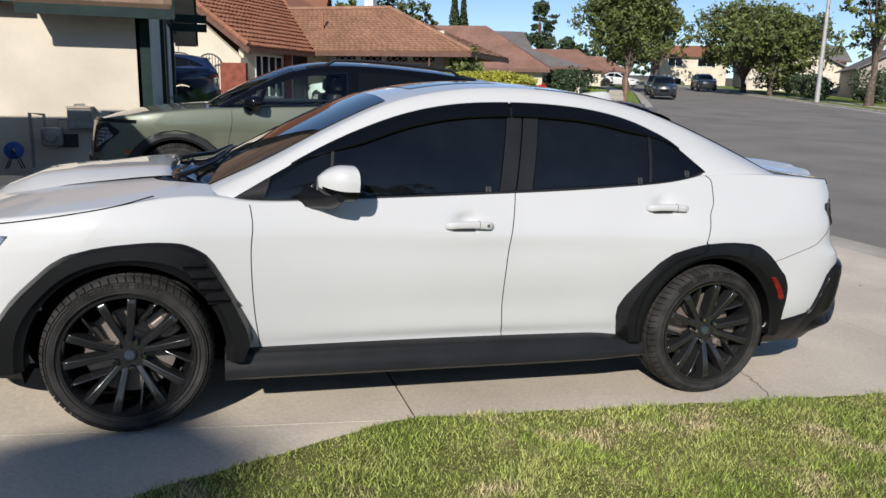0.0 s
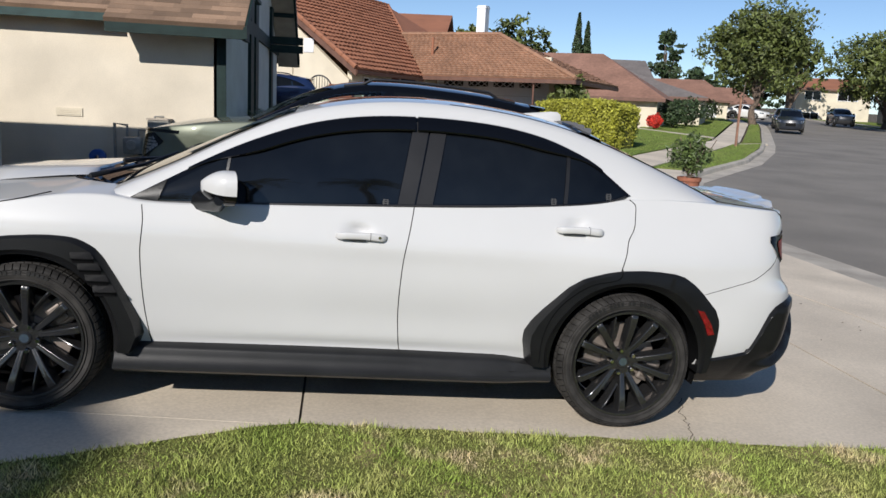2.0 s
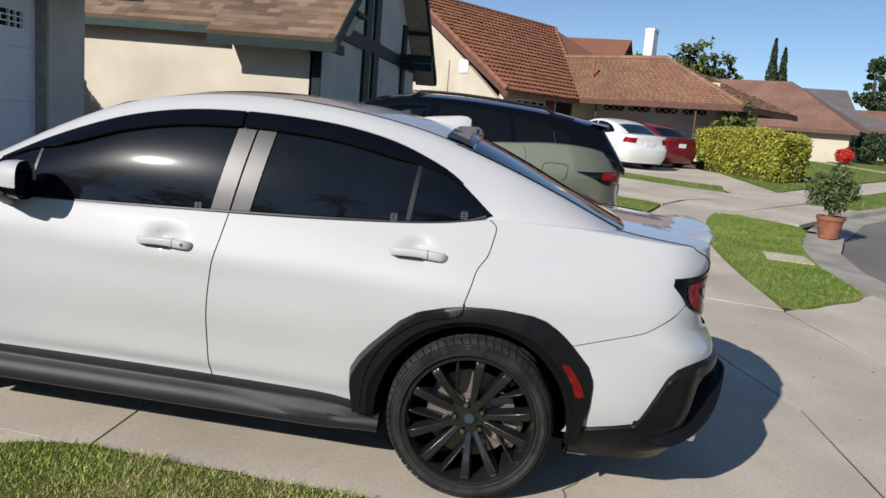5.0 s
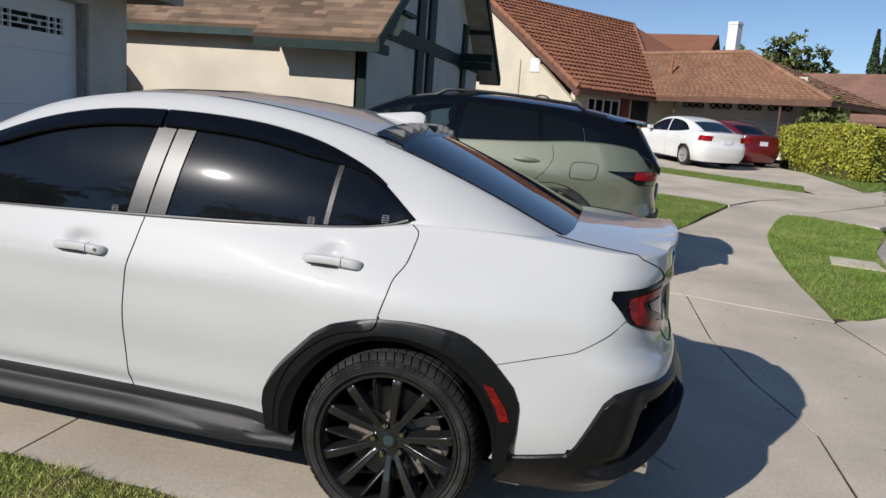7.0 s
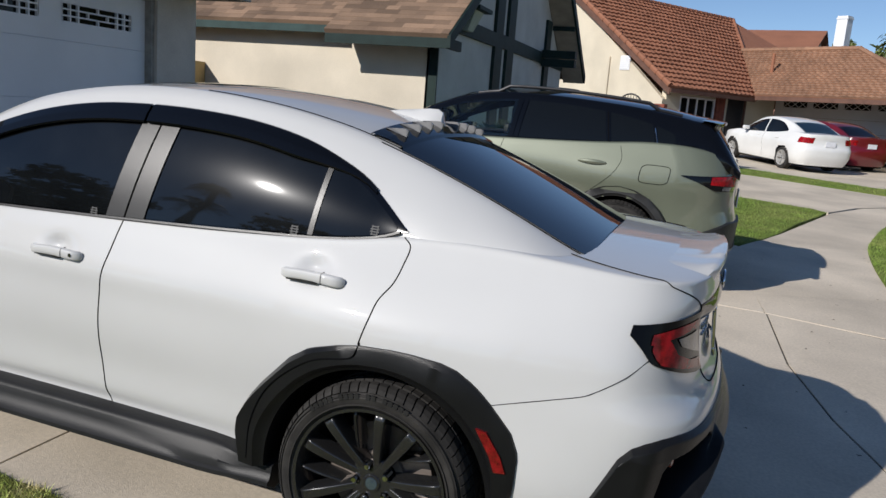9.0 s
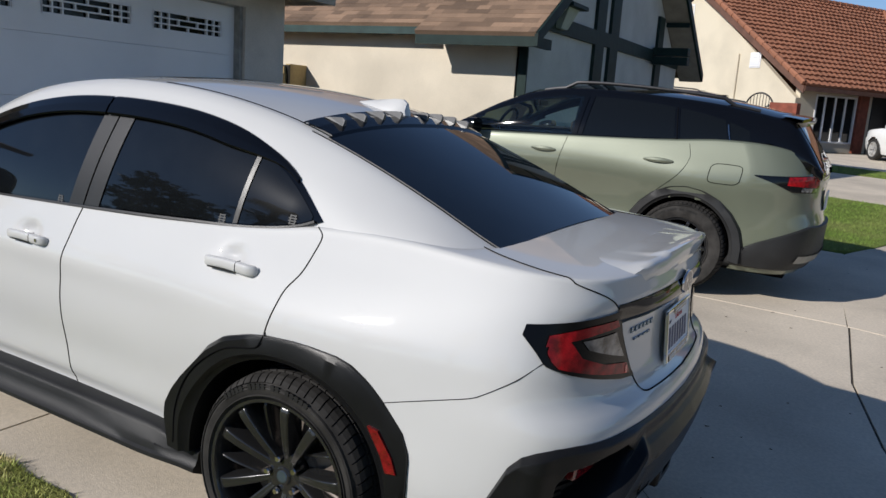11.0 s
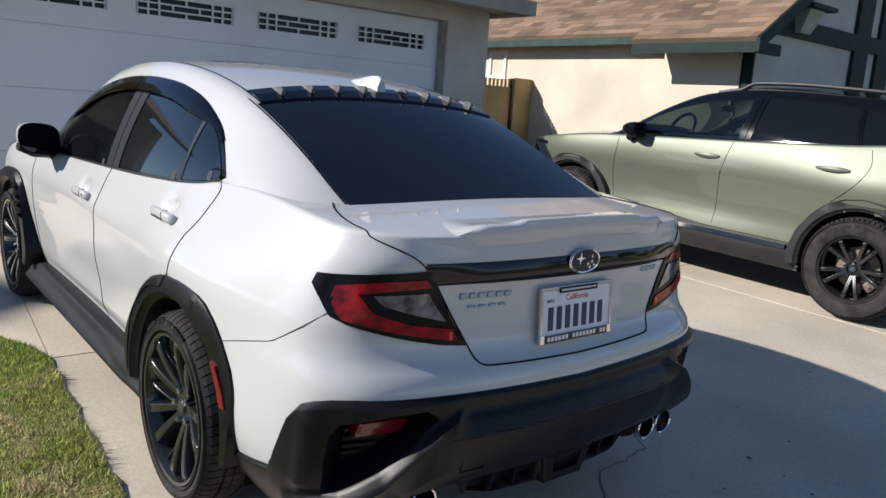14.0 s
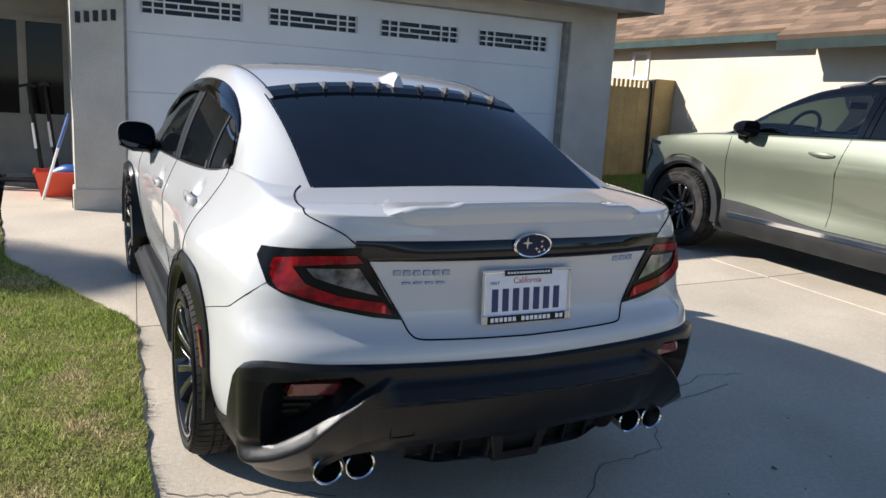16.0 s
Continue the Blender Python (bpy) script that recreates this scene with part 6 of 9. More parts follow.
def obox(bm, place, u, a0, a1, c0, c1, b0, b1):
    """A box beside a wall: a along u, c out of the wall (to the right of u), b up."""
    u = Vector(u).normalized()
    n = Vector((u.y, -u.x, 0))
    P = lambda a, c, b: Vector(place) + u * a + n * c + Vector((0, 0, b))
    v = [bm.verts.new(P(a, c, b)) for b in (b0, b1) for a, c in ((a0, c0), (a1, c0), (a1, c1), (a0, c1))]
    for q in ((0, 1, 2, 3), (7, 6, 5, 4), (0, 4, 5, 1), (1, 5, 6, 2), (2, 6, 7, 3), (3, 7, 4, 0)):
        bm.faces.new([v[i] for i in q])
    bmesh.ops.recalc_face_normals(bm, faces=bm.faces)


def window(parent, place, u, w, h, cols, rows, fm, bar=0.035, fw=0.06, glass=None):
    bm = BM()
    obox(bm, place, u, 0, w, -0.06, -0.045, 0, h)
    win = part("window", bm, glass or GLASSD, parent)
    bm = BM()
    for a0, a1, b0, b1 in ((0, w, 0, fw), (0, w, h - fw, h), (0, fw, fw, h - fw), (w - fw, w, fw, h - fw)):
        obox(bm, place, u, a0, a1, -0.07, 0.025, b0, b1)
    for i in range(1, cols):
        x = w * i / cols
        obox(bm, place, u, x - bar / 2, x + bar / 2, -0.045, -0.015, fw, h - fw)
    for j in range(1, rows):
        z = h * j / rows
        obox(bm, place, u, fw, w - fw, -0.043, -0.017, z - bar / 2, z + bar / 2)
    part("window_frame", bm, fm, win)
    return win


# our house: the garage front faces the street (+x)
rr = random.Random(3)
GX = -3.87
home = thing("house", "beige stucco house with a white sectional garage door", "house", kind="structure")
for y0, y1, z0, z1 in ((-1.17, -0.72, -0.2, 2.9), (4.33, 5.0, -0.2, 2.9), (-0.72, 4.33, 2.37, 2.9)):
    bm = BM()
    box(bm, GX - 0.24, GX + 0.10, y0, y1, z0, z1)
    part("wall", bm, STUCCOG, home)
bm = BM()
box(bm, GX - 0.26, GX + 0.115, -1.19, -0.70, -0.2, 0.32, bevel=0.008)
part("plinth", bm, STUCCOG, home)
for x0, x1, y0, y1 in ((-10.5, GX - 0.24, 4.76, 5.0), (-10.5, -6.2, -3.5, -3.3), (-10.7, -10.5, -3.5, 5.0), (-6.2, GX - 0.24, -1.17, -0.97)):
    bm = BM()
    box(bm, x0, x1, y0, y1, -0.2, 2.7)
    part("wall", bm, STUCCOG, home)
for y0, y1, z0, z1 in ((-2.85, -1.17, -0.2, 0.85), (-2.85, -1.17, 2.03, 2.7), (-3.3, -2.85, -0.2, 2.7)):
    bm = BM()
    box(bm, -6.4, -6.2, y0, y1, z0, z1)
    part("wall", bm, BEIGE, home, "shaded brown-beige porch wall")
# roof over the garage: ridge runs along y
bm = BM()
E1, ZE, RZ, YA, YB = -3.18, 2.66, 3.75, -1.75, 5.20
YM = (YA + YB) / 2
fq = [(E1, YA, ZE), (E1, YB, ZE), (E1 - 3.4, YM, RZ), (E1 - 3.4, YM, RZ)]
rq = [(E1, YB, ZE), (-11.2, YB, ZE), (-11.2, YM, RZ), (E1 - 3.4, YM, RZ)]
lq = [(-11.2, YA, ZE), (E1, YA, ZE), (E1 - 3.4, YM, RZ), (-11.2, YM, RZ)]
pq = [(-5.0, -3.8, ZE), (-5.0, YA, ZE), (-8.0, YA, RZ - 0.1), (-8.0, -3.8, RZ - 0.1)]
bq = [(-11.2, YA, ZE), (-11.2, -3.8, ZE), (-8.0, -3.8, RZ - 0.1), (-8.0, YA, RZ - 0.1)]
bm.faces.new([bm.verts.new(q) for q in fq[:3]])
for q in (rq, lq, pq, bq):
    slope(bm, q, 0.1)
roof = part("roof", bm, SHING, home)
bm = BM()
courses(bm, fq, 0.14, 0.3, 0.008, rr, 0.25)
courses(bm, rq, 0.14, 0.3, 0.008, rr, 0.25)
tagged(part("shingles", bm, SHING, roof), kind="stuff")
bm = BM()
box(bm, E1 - 0.01, E1 + 0.03, -1.75, 5.20, 2.50, 2.67)
box(bm, -11, E1 - 0.01, 5.16, 5.20, 2.50, 2.67)
box(bm, GX + 0.1, E1 - 0.01, -1.7, 5.15, 2.545, 2.57)
part("fascia", bm, BEIGE, home)
# garage door
gd = tagged(part("door_1", BM(), DOORW), "closed white sectional garage door with a row of gridded lights", "garage door", kind="structure")
YL, YR, ZB = -0.72, 4.33, 0.135
HP = 0.56
for k in range(4):
    bm = BM()
    z0, z1 = ZB + k * HP, ZB + (k + 1) * HP - 0.0015
    if k < 3:
        box(bm, GX - 0.09, GX - 0.03, YL, YR, z0, z1, bevel=0.006)
        # wide shallow stamped lines
        for q in (0.32, 0.66):
            box(bm, GX - 0.032, GX - 0.027, YL + 0.02, YR - 0.02, z0 + HP * q, z0 + HP * q + 0.008)
    else:
        zl, zh = 1.995, 2.185
        cuts = [YL]
        for i in range(4):
            y = -0.53 + 1.227 * i - 0.02
            cuts += [y, y + 0.945]
        cuts.append(YR)
        box(bm, GX - 0.09, GX - 0.03, YL, YR, z0, zl)
        box(bm, GX - 0.09, GX - 0.03, YL, YR, zh, z1)
        for a, b in zip(cuts[::2], cuts[1::2]):
            box(bm, GX - 0.09, GX - 0.03, a, b, zl, zh)
    part("panel", bm, DOORW, gd)
for i in range(4):
    y = -0.53 + 1.227 * i - 0.02
    bm = BM()
    box(bm, GX - 0.075, GX - 0.065, y, y + 0.945, 1.995, 2.185)
    pn = part("pane", bm, GLASSD, gd)
    bm = BM()
    # lattice: two rails and staggered uprights
    for z in (1.995, 2.055, 2.117, 2.178):
        box(bm, GX - 0.064, GX - 0.028, y, y + 0.945, z - 0.006, z + 0.008)
    for f in (0.0, 0.11, 0.22, 0.78, 0.89, 1.0):
        box(bm, GX - 0.062, GX - 0.03, y + 0.945 * f - 0.008, y + 0.945 * f + 0.008, 1.995, 2.185)
    for f, z0, z1 in ((0.5, 1.995, 2.055), (0.36, 2.055, 2.117), (0.64, 2.055, 2.117), (0.5, 2.117, 2.185)):
        box(bm, GX - 0.061, GX - 0.031, y + 0.945 * f - 0.007, y + 0.945 * f + 0.007, z0, z1)
    part("lattice", bm, DOORW, pn)
bm = BM()
box(bm, GX - 0.10, GX + 0.06, YL - 0.02, YL + 0.03, 0.1, 2.40)
box(bm, GX - 0.10, GX + 0.06, YR - 0.05, YR + 0.01, 0.1, 2.40)
box(bm, GX - 0.10, GX + 0.055, YL + 0.03, YR - 0.05, 2.36, 2.40)
tagged(part("trim", bm, GREYM), "grey-beige timber frame round the garage door", "door frame", kind="structure")
# house number as plain bars
hn = thing("house_number", "dark metal house number figures on the pillar", "house number")
for i in range(5):
    bm = BM()
    y = -1.13 + i * 0.075
    box(bm, GX + 0.101, GX + 0.112, y, y + 0.045, 1.845 + i * 0.012, 1.945 + i * 0.012, bevel=0.004)
    part("figure_bar", bm, DARKM, hn)
# porch window
pw = window(home, (-6.2, -2.85, 0.85), (0, 1, 0), 1.68, 1.18, 1, 1, BEIGE, fw=0.06)
bm = BM()
for k in range(26):
    box(bm, -6.34, -6.30, -2.78, -1.72, 0.92 + k * 0.041, 0.925 + k * 0.041)
part("blind", bm, BLIND, pw)
bm = BM()
box(bm, -6.27, -6.19, -1.70, -1.61, 0.85, 2.03)
part("mullion", bm, BEIGE, pw)

# side gate beside the garage
gate = thing("side_gate", "tan wooden side gate with a slatted top edge", "gate", kind="structure")
for i in range(9):
    bm = BM()
    y = 5.02 + i * 0.27
    box(bm, -5.84, -5.80, y, y + 0.2675, 0.06, 1.74, bevel=0.002)
    part("board", bm, BLOCK, gate)
    for k in range(3):
        bm = BM()
        box(bm, -5.83, -5.81, y + k * 0.088 + 0.01, y + k * 0.088 + 0.06, 1.73, 1.86)
        part("slat", bm, BLOCK, gate)
bm = BM()
box(bm, -5.87, -5.77, 7.47, 7.90, 0.0, 1.90, bevel=0.01)
part("post_panel", bm, BLOCK, gate)
bm = BM()
box(bm, -5.88, -5.76, 7.42, 7.47, 0.0, 1.88)
part("post", bm, DARKM, gate)

# the neighbour's house: stucco wall, green trim, gable to the street
nb = thing("house", "cream stucco house with dark green trim and brown shingle roof", "house", kind="structure")
bm = BM()
box(bm, -12, -1.75, 7.9, 8.08, -0.2, 2.62)
part("wall", bm, STUCCO, nb)
bm = BM()
prism(bm, [(7.9, -0.2), (17.0, -0.2), (17.0, 2.62), (12.4, 5.6), (7.9, 2.55)], lambda y, z: (-1.74, y, z), lambda y, z: (-1.92, y, z))
part("gable_wall", bm, STUCCOB, nb)
EV = 2.50
quadA = [(-3.31, 7.30, EV - 0.055), (-1.40, 7.30, EV - 0.055), (-1.40, 12.4, 5.75), (-3.31, 12.4, 5.75)]
quadB = [(-12, 7.60, EV + 0.08), (-3.31, 7.60, EV + 0.08), (-3.31, 12.4, 5.75 - 0.12), (-12, 12.4, 5.75 - 0.12)]
quadC = [(-1.2, 17.5, EV + 0.02), (-12, 17.5, EV + 0.02), (-12, 12.4, 5.75), (-1.2, 12.4, 5.75)]
bm = BM()
for q in (quadA, quadB, quadC):
    slope(bm, q, 0.10)
nroof = part("roof", bm, SHING, nb)
bm = BM()
courses(bm, quadA, 0.135, 0.28, 0.009, rr, 0.3)
courses(bm, quadB, 0.135, 0.28, 0.009, rr, 0.3)
tagged(part("shingles", bm, SHING, nroof), kind="stuff")
bm = BM()
box(bm, -3.30, -1.42, 7.31, 7.35, 2.262, 2.395)
box(bm, -1.46, -1.40, 7.35, 7.9, 2.262, 2.40)
part("fascia", bm, TRIMG, nb)
bm = BM()
box(bm, -12, -3.31, 7.61, 7.65, 2.425, 2.535)
part("fascia", bm, TRIMT, nb)
# rake boards of the gable, and the soffit behind them
for yy0, yy1, x, d in ((7.31, 12.4, -1.42, -0.10), (17.5, 12.4, -1.22, 0.0)):
    bm = BM()
    prism(bm, [(yy0, EV - 0.13 + d), (yy0, EV + 0.05 + d), (yy1, 5.74), (yy1, 5.52)], lambda y, z: (x, y, z), lambda y, z: (x + 0.05, y, z))
    part("rake_board", bm, TRIMG, nb)
    bm = BM()
    prism(bm, [(yy0 + (0.04 if yy0 < 10 else 0), EV - 0.14 + d), (yy0 + (0.04 if yy0 < 10 else 0), EV - 0.11 + d), (yy1, 5.60), (yy1, 5.57)], lambda y, z: (-1.738, y, z), lambda y, z: (x - 0.002, y, z))
    part("soffit", bm, BEIGE, nb)
for y in (13.4, 14.5, 15.6):
    bm = BM()
    z = 5.57 - (y - 12.4) * (5.57 - EV + 0.14) / 5.1
    box(bm, -1.735, -1.225, y - 0.04, y + 0.04, z - 0.10, z - 0.004)
    part("rafter_tail", bm, TRIMG, nb)
# timber posts and bands on the gable front
for y0, y1, z0, z1 in ((10.62, 11.10, 0.0, 4.3), (11.45, 11.93, 0.0, 4.8), (14.8, 15.25, 0.0, 3.6), (8.0, 10.62, 2.60, 2.84), (11.93, 14.8, 2.62, 2.86), (15.25, 16.9, 2.62, 2.86), (11.10, 11.45, 2.62, 2.86)):
    bm = BM()
    box(bm, -1.742, -1.68, y0, y1, z0, z1)
    part("timber", bm, TRIMG, nb)
for y, z in ((14.6, 2.75), (14.6, 2.56)):
    bm = BM()
    box(bm, -1.7, -0.95, y - 0.12, y + 0.12, z, z + 0.16)
    part("outrigger_beam", bm, TRIMG, nb)
bm = BM()
box(bm, -1.87, -1.735, 7.86, 7.897, 0.0, 2.3)
part("corner_board", bm, TRIMG, nb)
# boxed eave return
bm = BM()
prism(bm, [(8.72, 2.66), (9.00, 2.66), (9.08, 2.96), (8.64, 2.96)], lambda y, z: (-1.735, y, z), lambda y, z: (-1.60 + 0.45 * (z - 2.66), y, z))
part("eave_box", bm, PALET, nb, "pale teal box under the eave")
bm = BM()
prism(bm, [(8.52, 2.962), (9.20, 2.962), (9.20, 3.02), (8.52, 3.02)], lambda y, z: (-1.735, y, z), lambda y, z: (-1.36, y, z))
part("eave_box_lid", bm, TRIMG, nb)
bm = BM()
window(nb, (-6.9, 7.9, 1.9), (1, 0, 0), 0.45, 0.5, 1, 1, DOORW)
bm.free()
bm = BM()
box(bm, -4.17, -3.80, 7.885, 7.9, 1.06, 1.175)
for k in range(3):
    box(bm, -4.14, -3.83, 7.880, 7.885, 1.08 + k * 0.028, 1.095 + k * 0.028)
part("wall_vent", bm, STUCCO2, nb)


def gas_meter():
    t = thing("gas_meter", "grey gas meter with pipes on the stucco wall", "gas meter", pose(-3.05, 7.72, G(-3, 7.7)))
    bm = BM()
    box(bm, -0.13, 0.13, -0.09, 0.09, 0.30, 0.55, bevel=0.03)
    lathe(bm, [(0.0, -0.13), (0.07, -0.13), (0.08, -0.10), (0.08, -0.09)], 16, "y", pose(0, 0, 0.43))
    part("body", bm, GREYM, t, smooth=True)
    bm = BM()
    tube(bm, [(-0.08, 0, 0.55), (-0.08, 0, 0.72), (-0.26, 0.02, 0.74), (-0.26, 0.02, 0.0)], 0.022, 8)
    tube(bm, [(0.08, 0, 0.55), (0.08, 0, 0.66), (0.3, 0.04, 0.66), (0.3, 0.06, 0.86), (0.42, 0.12, 0.86)], 0.018, 8)
    part("pipe", bm, GREYM, t, smooth=True)
    return t


gas_meter()
eb = thing("meter_box", "beige metal meter box on the stucco wall", "meter box", pose(-2.7, 7.9, 0.0))
bm = BM()
box(bm, -0.15, 0.17, -0.16, 0.0, 0.78, 1.06, bevel=0.015)
part("body", bm, GREYM, eb)
bm = BM()
box(bm, -0.16, 0.18, -0.175, -0.01, 1.06, 1.085)
part("lid", bm, BEIGE, eb)
fv = tagged(part("foundation_vent", BM(), DARKM), "dark foundation vent low in the wall", "vent")
bm = BM()
box(bm, -3.02, -2.75, 7.87, 7.899, 0.52, 0.70)
for k in range(4):
    box(bm, -3.02, -2.75, 7.862, 7.87, 0.54 + k * 0.04, 0.555 + k * 0.04)
bm.to_mesh(fv.data)
bm.free()
hose = thing("hose_reel", "blue garden hose reel on the ground by the wall", "hose reel", pose(-3.5, 7.55, G(-3.5, 7.5)))
bm = BM()
lathe(bm, [(0.03, -0.05), (0.10, -0.05), (0.115, -0.04), (0.115, 0.04), (0.10, 0.05), (0.03, 0.05)], 20, "y", pose(0, 0, 0.24))
part("reel", bm, BLUEP, hose, smooth=True)
bm = BM()
tube(bm, [(-0.10, -0.07, 0), (0, -0.07, 0.25), (0.10, -0.07, 0)], 0.010, 6)
part("stand", bm, DARKM, hose)
bm = BM()
tube(bm, [(-0.10, 0.07, 0), (0, 0.07, 0.25), (0.10, 0.07, 0)], 0.010, 6)
part("stand", bm, DARKM, hose)

# the tile-roofed house beyond: gable block with a side porch, and a garage wing set back under a deep eave
HC = Vector((0.55, 25.51, 0))
HU, HV = Vector((0.819, -0.574, 0)), Vector((0.574, 0.819, 0))
H = lambda s, d, z: HC + HU * s + HV * d + Vector((0, 0, z))
h2 = thing("house", "cream house with terracotta tile roof and a front garage", "house", kind="structure")
bm = BM()
prism(bm, [(-10.6, 0.2), (-0.6, 0.2), (-0.6, 2.40), (-5.6, 6.30), (-10.6, 2.40)], lambda s, z: H(s, 0.30, z), lambda s, z: H(s, 0.50, z))
part("gable_wall", bm, STUCCO2, h2)
for a, b, d0, d1, z0, z1 in ((-0.8, -0.6, 0.5, 1.28, 0.2, 2.75), (-0.8, -0.6, 1.28, 3.38, 0.2, 0.95), (-0.8, -0.6, 1.28, 3.38, 2.58, 2.75), (-0.8, -0.6, 3.38, 7.4, 0.2, 2.9), (-0.8, 4.95, 7.4, 7.6, 2.86, 3.9), (4.93, 5.35, 7.4, 7.6, 0.2, 3.3), (5.15, 5.35, 7.6, 11, 0.2, 3.0)):
    bm = BM()
    prism(bm, [(a, d0), (b, d0), (b, d1), (a, d1)], lambda s, d: H(s, d, z0), lambda s, d: H(s, d, z1))
    part("wall", bm, STUCCO2, h2)
bm = BM()
mq = [H(0, -0.1, 2.78), H(0, 5.3, 2.78), H(-5.6, 10.95, 6.65), H(-5.6, -0.1, 6.65)]
mq2 = [H(-11.2, 16.5, 2.78), H(-11.2, -0.1, 2.78), H(-5.6, -0.1, 6.65), H(-5.6, 10.95, 6.65)]
gq = [H(0.0, 5.0, 2.88), H(6.85, 5.0, 2.88), H(2.1, 8.2, 4.88), H(-3.0, 8.2, 4.88)]
gs = [H(6.85, 5.0, 2.88), H(6.85, 11.4, 2.88), H(2.1, 8.2, 4.88)]
gb = [H(6.85, 11.4, 2.88), H(-1.0, 11.4, 2.88), H(-3.0, 8.2, 4.88), H(2.1, 8.2, 4.88)]
for q in (mq, mq2, gq, gb):
    slope(bm, q, 0.14)
v = [bm.verts.new(p) for p in gs]
bm.faces.new(v)
v = [bm.verts.new(p) for p in (H(-5.6, 10.95, 6.65), H(-11.2, 16.5, 2.78), H(0, 16.5, 2.78))]
bm.faces.new(v)
v = [bm.verts.new(p) for p in (H(-5.6, 10.95, 6.65), H(-3.0, 8.35, 4.85), H(0, 11.4, 2.78), H(0, 16.5, 2.78))]
bm.faces.new(v)
h2roof = part("roof", bm, TILE, h2)
bm = BM()
courses(bm, mq, 0.33, 0.26, 0.075, rr, 0.0, True)
tagged(part("roof_tiles", bm, TILE, h2roof), kind="stuff")
bm = BM()
courses(bm, gq, 0.27, 0.24, 0.06, rr, 0.0, True)
courses(bm, [gs[0], gs[1], gs[2] + Vector((0, 0, 0.001)), gs[2]], 0.27, 0.24, 0.06, rr, 0.0, True)
tagged(part("roof_tiles", bm, TILEB, h2roof, "weathered brown roof tiles"), kind="stuff")
for a, b in ((H(-5.6, -0.15, 6.70), H(-5.6, 10.95, 6.70)), (H(-3.0, 8.2, 4.95), H(2.1, 8.2, 4.95)), (H(2.1, 8.2, 4.95), H(6.85, 5.0, 2.95)), (H(0, -0.12, 2.86), H(-5.6, -0.12, 6.73)), (H(-5.6, 10.95, 6.70), H(-3.0, 8.3, 4.92))):
    bm = BM()
    n = int((b - a).length / 0.36)
    for k in range(n):
        tube(bm, [a + (b - a) * (k / n), a + (b - a) * ((k + 1.12) / n)], [0.105, 0.085], 7)
    tagged(part("ridge_tiles", bm, TILEB if a.z < 6 and b.z < 6 else TILE, h2roof), kind="stuff")
for quad, f0, f1 in (([(0.02, 2.52), (0.02, 2.76), (-5.6, 6.63), (-5.6, 6.36)], lambda s, z: H(s, -0.14, z), lambda s, z: H(s, -0.09, z)),
                     ([(-0.1, 2.62), (5.0, 2.62), (5.0, 2.76), (-0.1, 2.76)], lambda s, z: H(0.0, s, z), lambda s, z: H(0.05, s, z)),
                     ([(0.0, 2.70), (6.88, 2.70), (6.88, 2.86), (0.0, 2.86)], lambda s, z: H(s, 4.95, z), lambda s, z: H(s, 5.0, z)),
                     ([(5.0, 2.70), (11.4, 2.70), (11.4, 2.86), (5.0, 2.86)], lambda s, z: H(6.85, s, z), lambda s, z: H(6.9, s, z))):
    bm = BM()
    prism(bm, quad, f0, f1)
    part("fascia", bm, BROWNT, h2)
bm = BM()
prism(bm, [(-0.6, 0.70), (4.93, 0.70), (4.93, 2.86), (-0.6, 2.86)], lambda s, z: H(s, 7.47, z), lambda s, z: H(s, 7.54, z))
gdoor = part("garage_door", bm, DOORW, h2)
for k in range(4):
    s0 = -0.22 + k * 1.25
    bm = BM()
    obox(bm, H(s0, 7.47, 2.58), HU, 0, 0.98, 0.0, 0.012, 0, 0.25)
    pn = part("pane", bm, GLASSD, gdoor)
    bm = BM()
    for i in range(3):
        c = 0.165 + i * 0.325
        for a in (37, -37):
            m = Matrix.Translation(H(s0, 7.45, 2.705) + HU * c) @ Matrix.Rotation(math.atan2(HU.y, HU.x), 4, "Z") @ Matrix.Rotation(radians(a), 4, "Y")
            box(bm, -0.19, 0.19, -0.008, 0.0, -0.013, 0.013, m)
    part("lattice", bm, DOORW, pn)
for k in range(1, 4):
    bm = BM()
    obox(bm, H(-0.6, 7.465, 0.70 + k * 0.5), HU, 0, 5.5, 0, 0.006, 0, 0.012)
    part("panel_line", bm, BEIGE, gdoor)
for s0 in (-0.45, 5.1):
    bm = BM()
    tube(bm, [H(s0, 5.1, 2.72), H(s0, 5.15, 0.75)], 0.045, 6)
    part("downpipe", bm, BROWNT, h2)
window(h2, H(-0.6, 1.28, 0.95), HV, 2.10, 1.63, 4, 1, DOORW, bar=0.09)
window(h2, H(-7.2, 0.30, 4.35), HU, 1.35, 1.5, 2, 4, DOORW)
bm = BM()
obox(bm, H(-2.76, 0.30, 3.40), HU, 0, 0.48, 0, 0.03, 0, 0.53)
for k in range(6):
    obox(bm, H(-2.73, 0.30, 3.44 + k * 0.08), HU, 0, 0.42, 0.03, 0.05, 0, 0.045)
part("louvre_vent", bm, DOORW, h2)
bm = BM()
tube(bm, [H(-3.3, 0.26, 0.6), H(-3.3, 0.26, 3.9)], 0.035, 6)
part("conduit", bm, STUCCO2, h2)
bm = BM()
obox(bm, H(-0.6, 3.42, 0.2), HV, 0, 0.5, -0.10, 0.10, 0, 2.45)
part("brick_pier", bm, BRICK, h2)
bm = BM()
obox(bm, H(-0.6, 4.2, 0.6), HV, 0, 1.2, -0.03, 0.03, 0, 2.1)
part("door", bm, DARKM, h2)
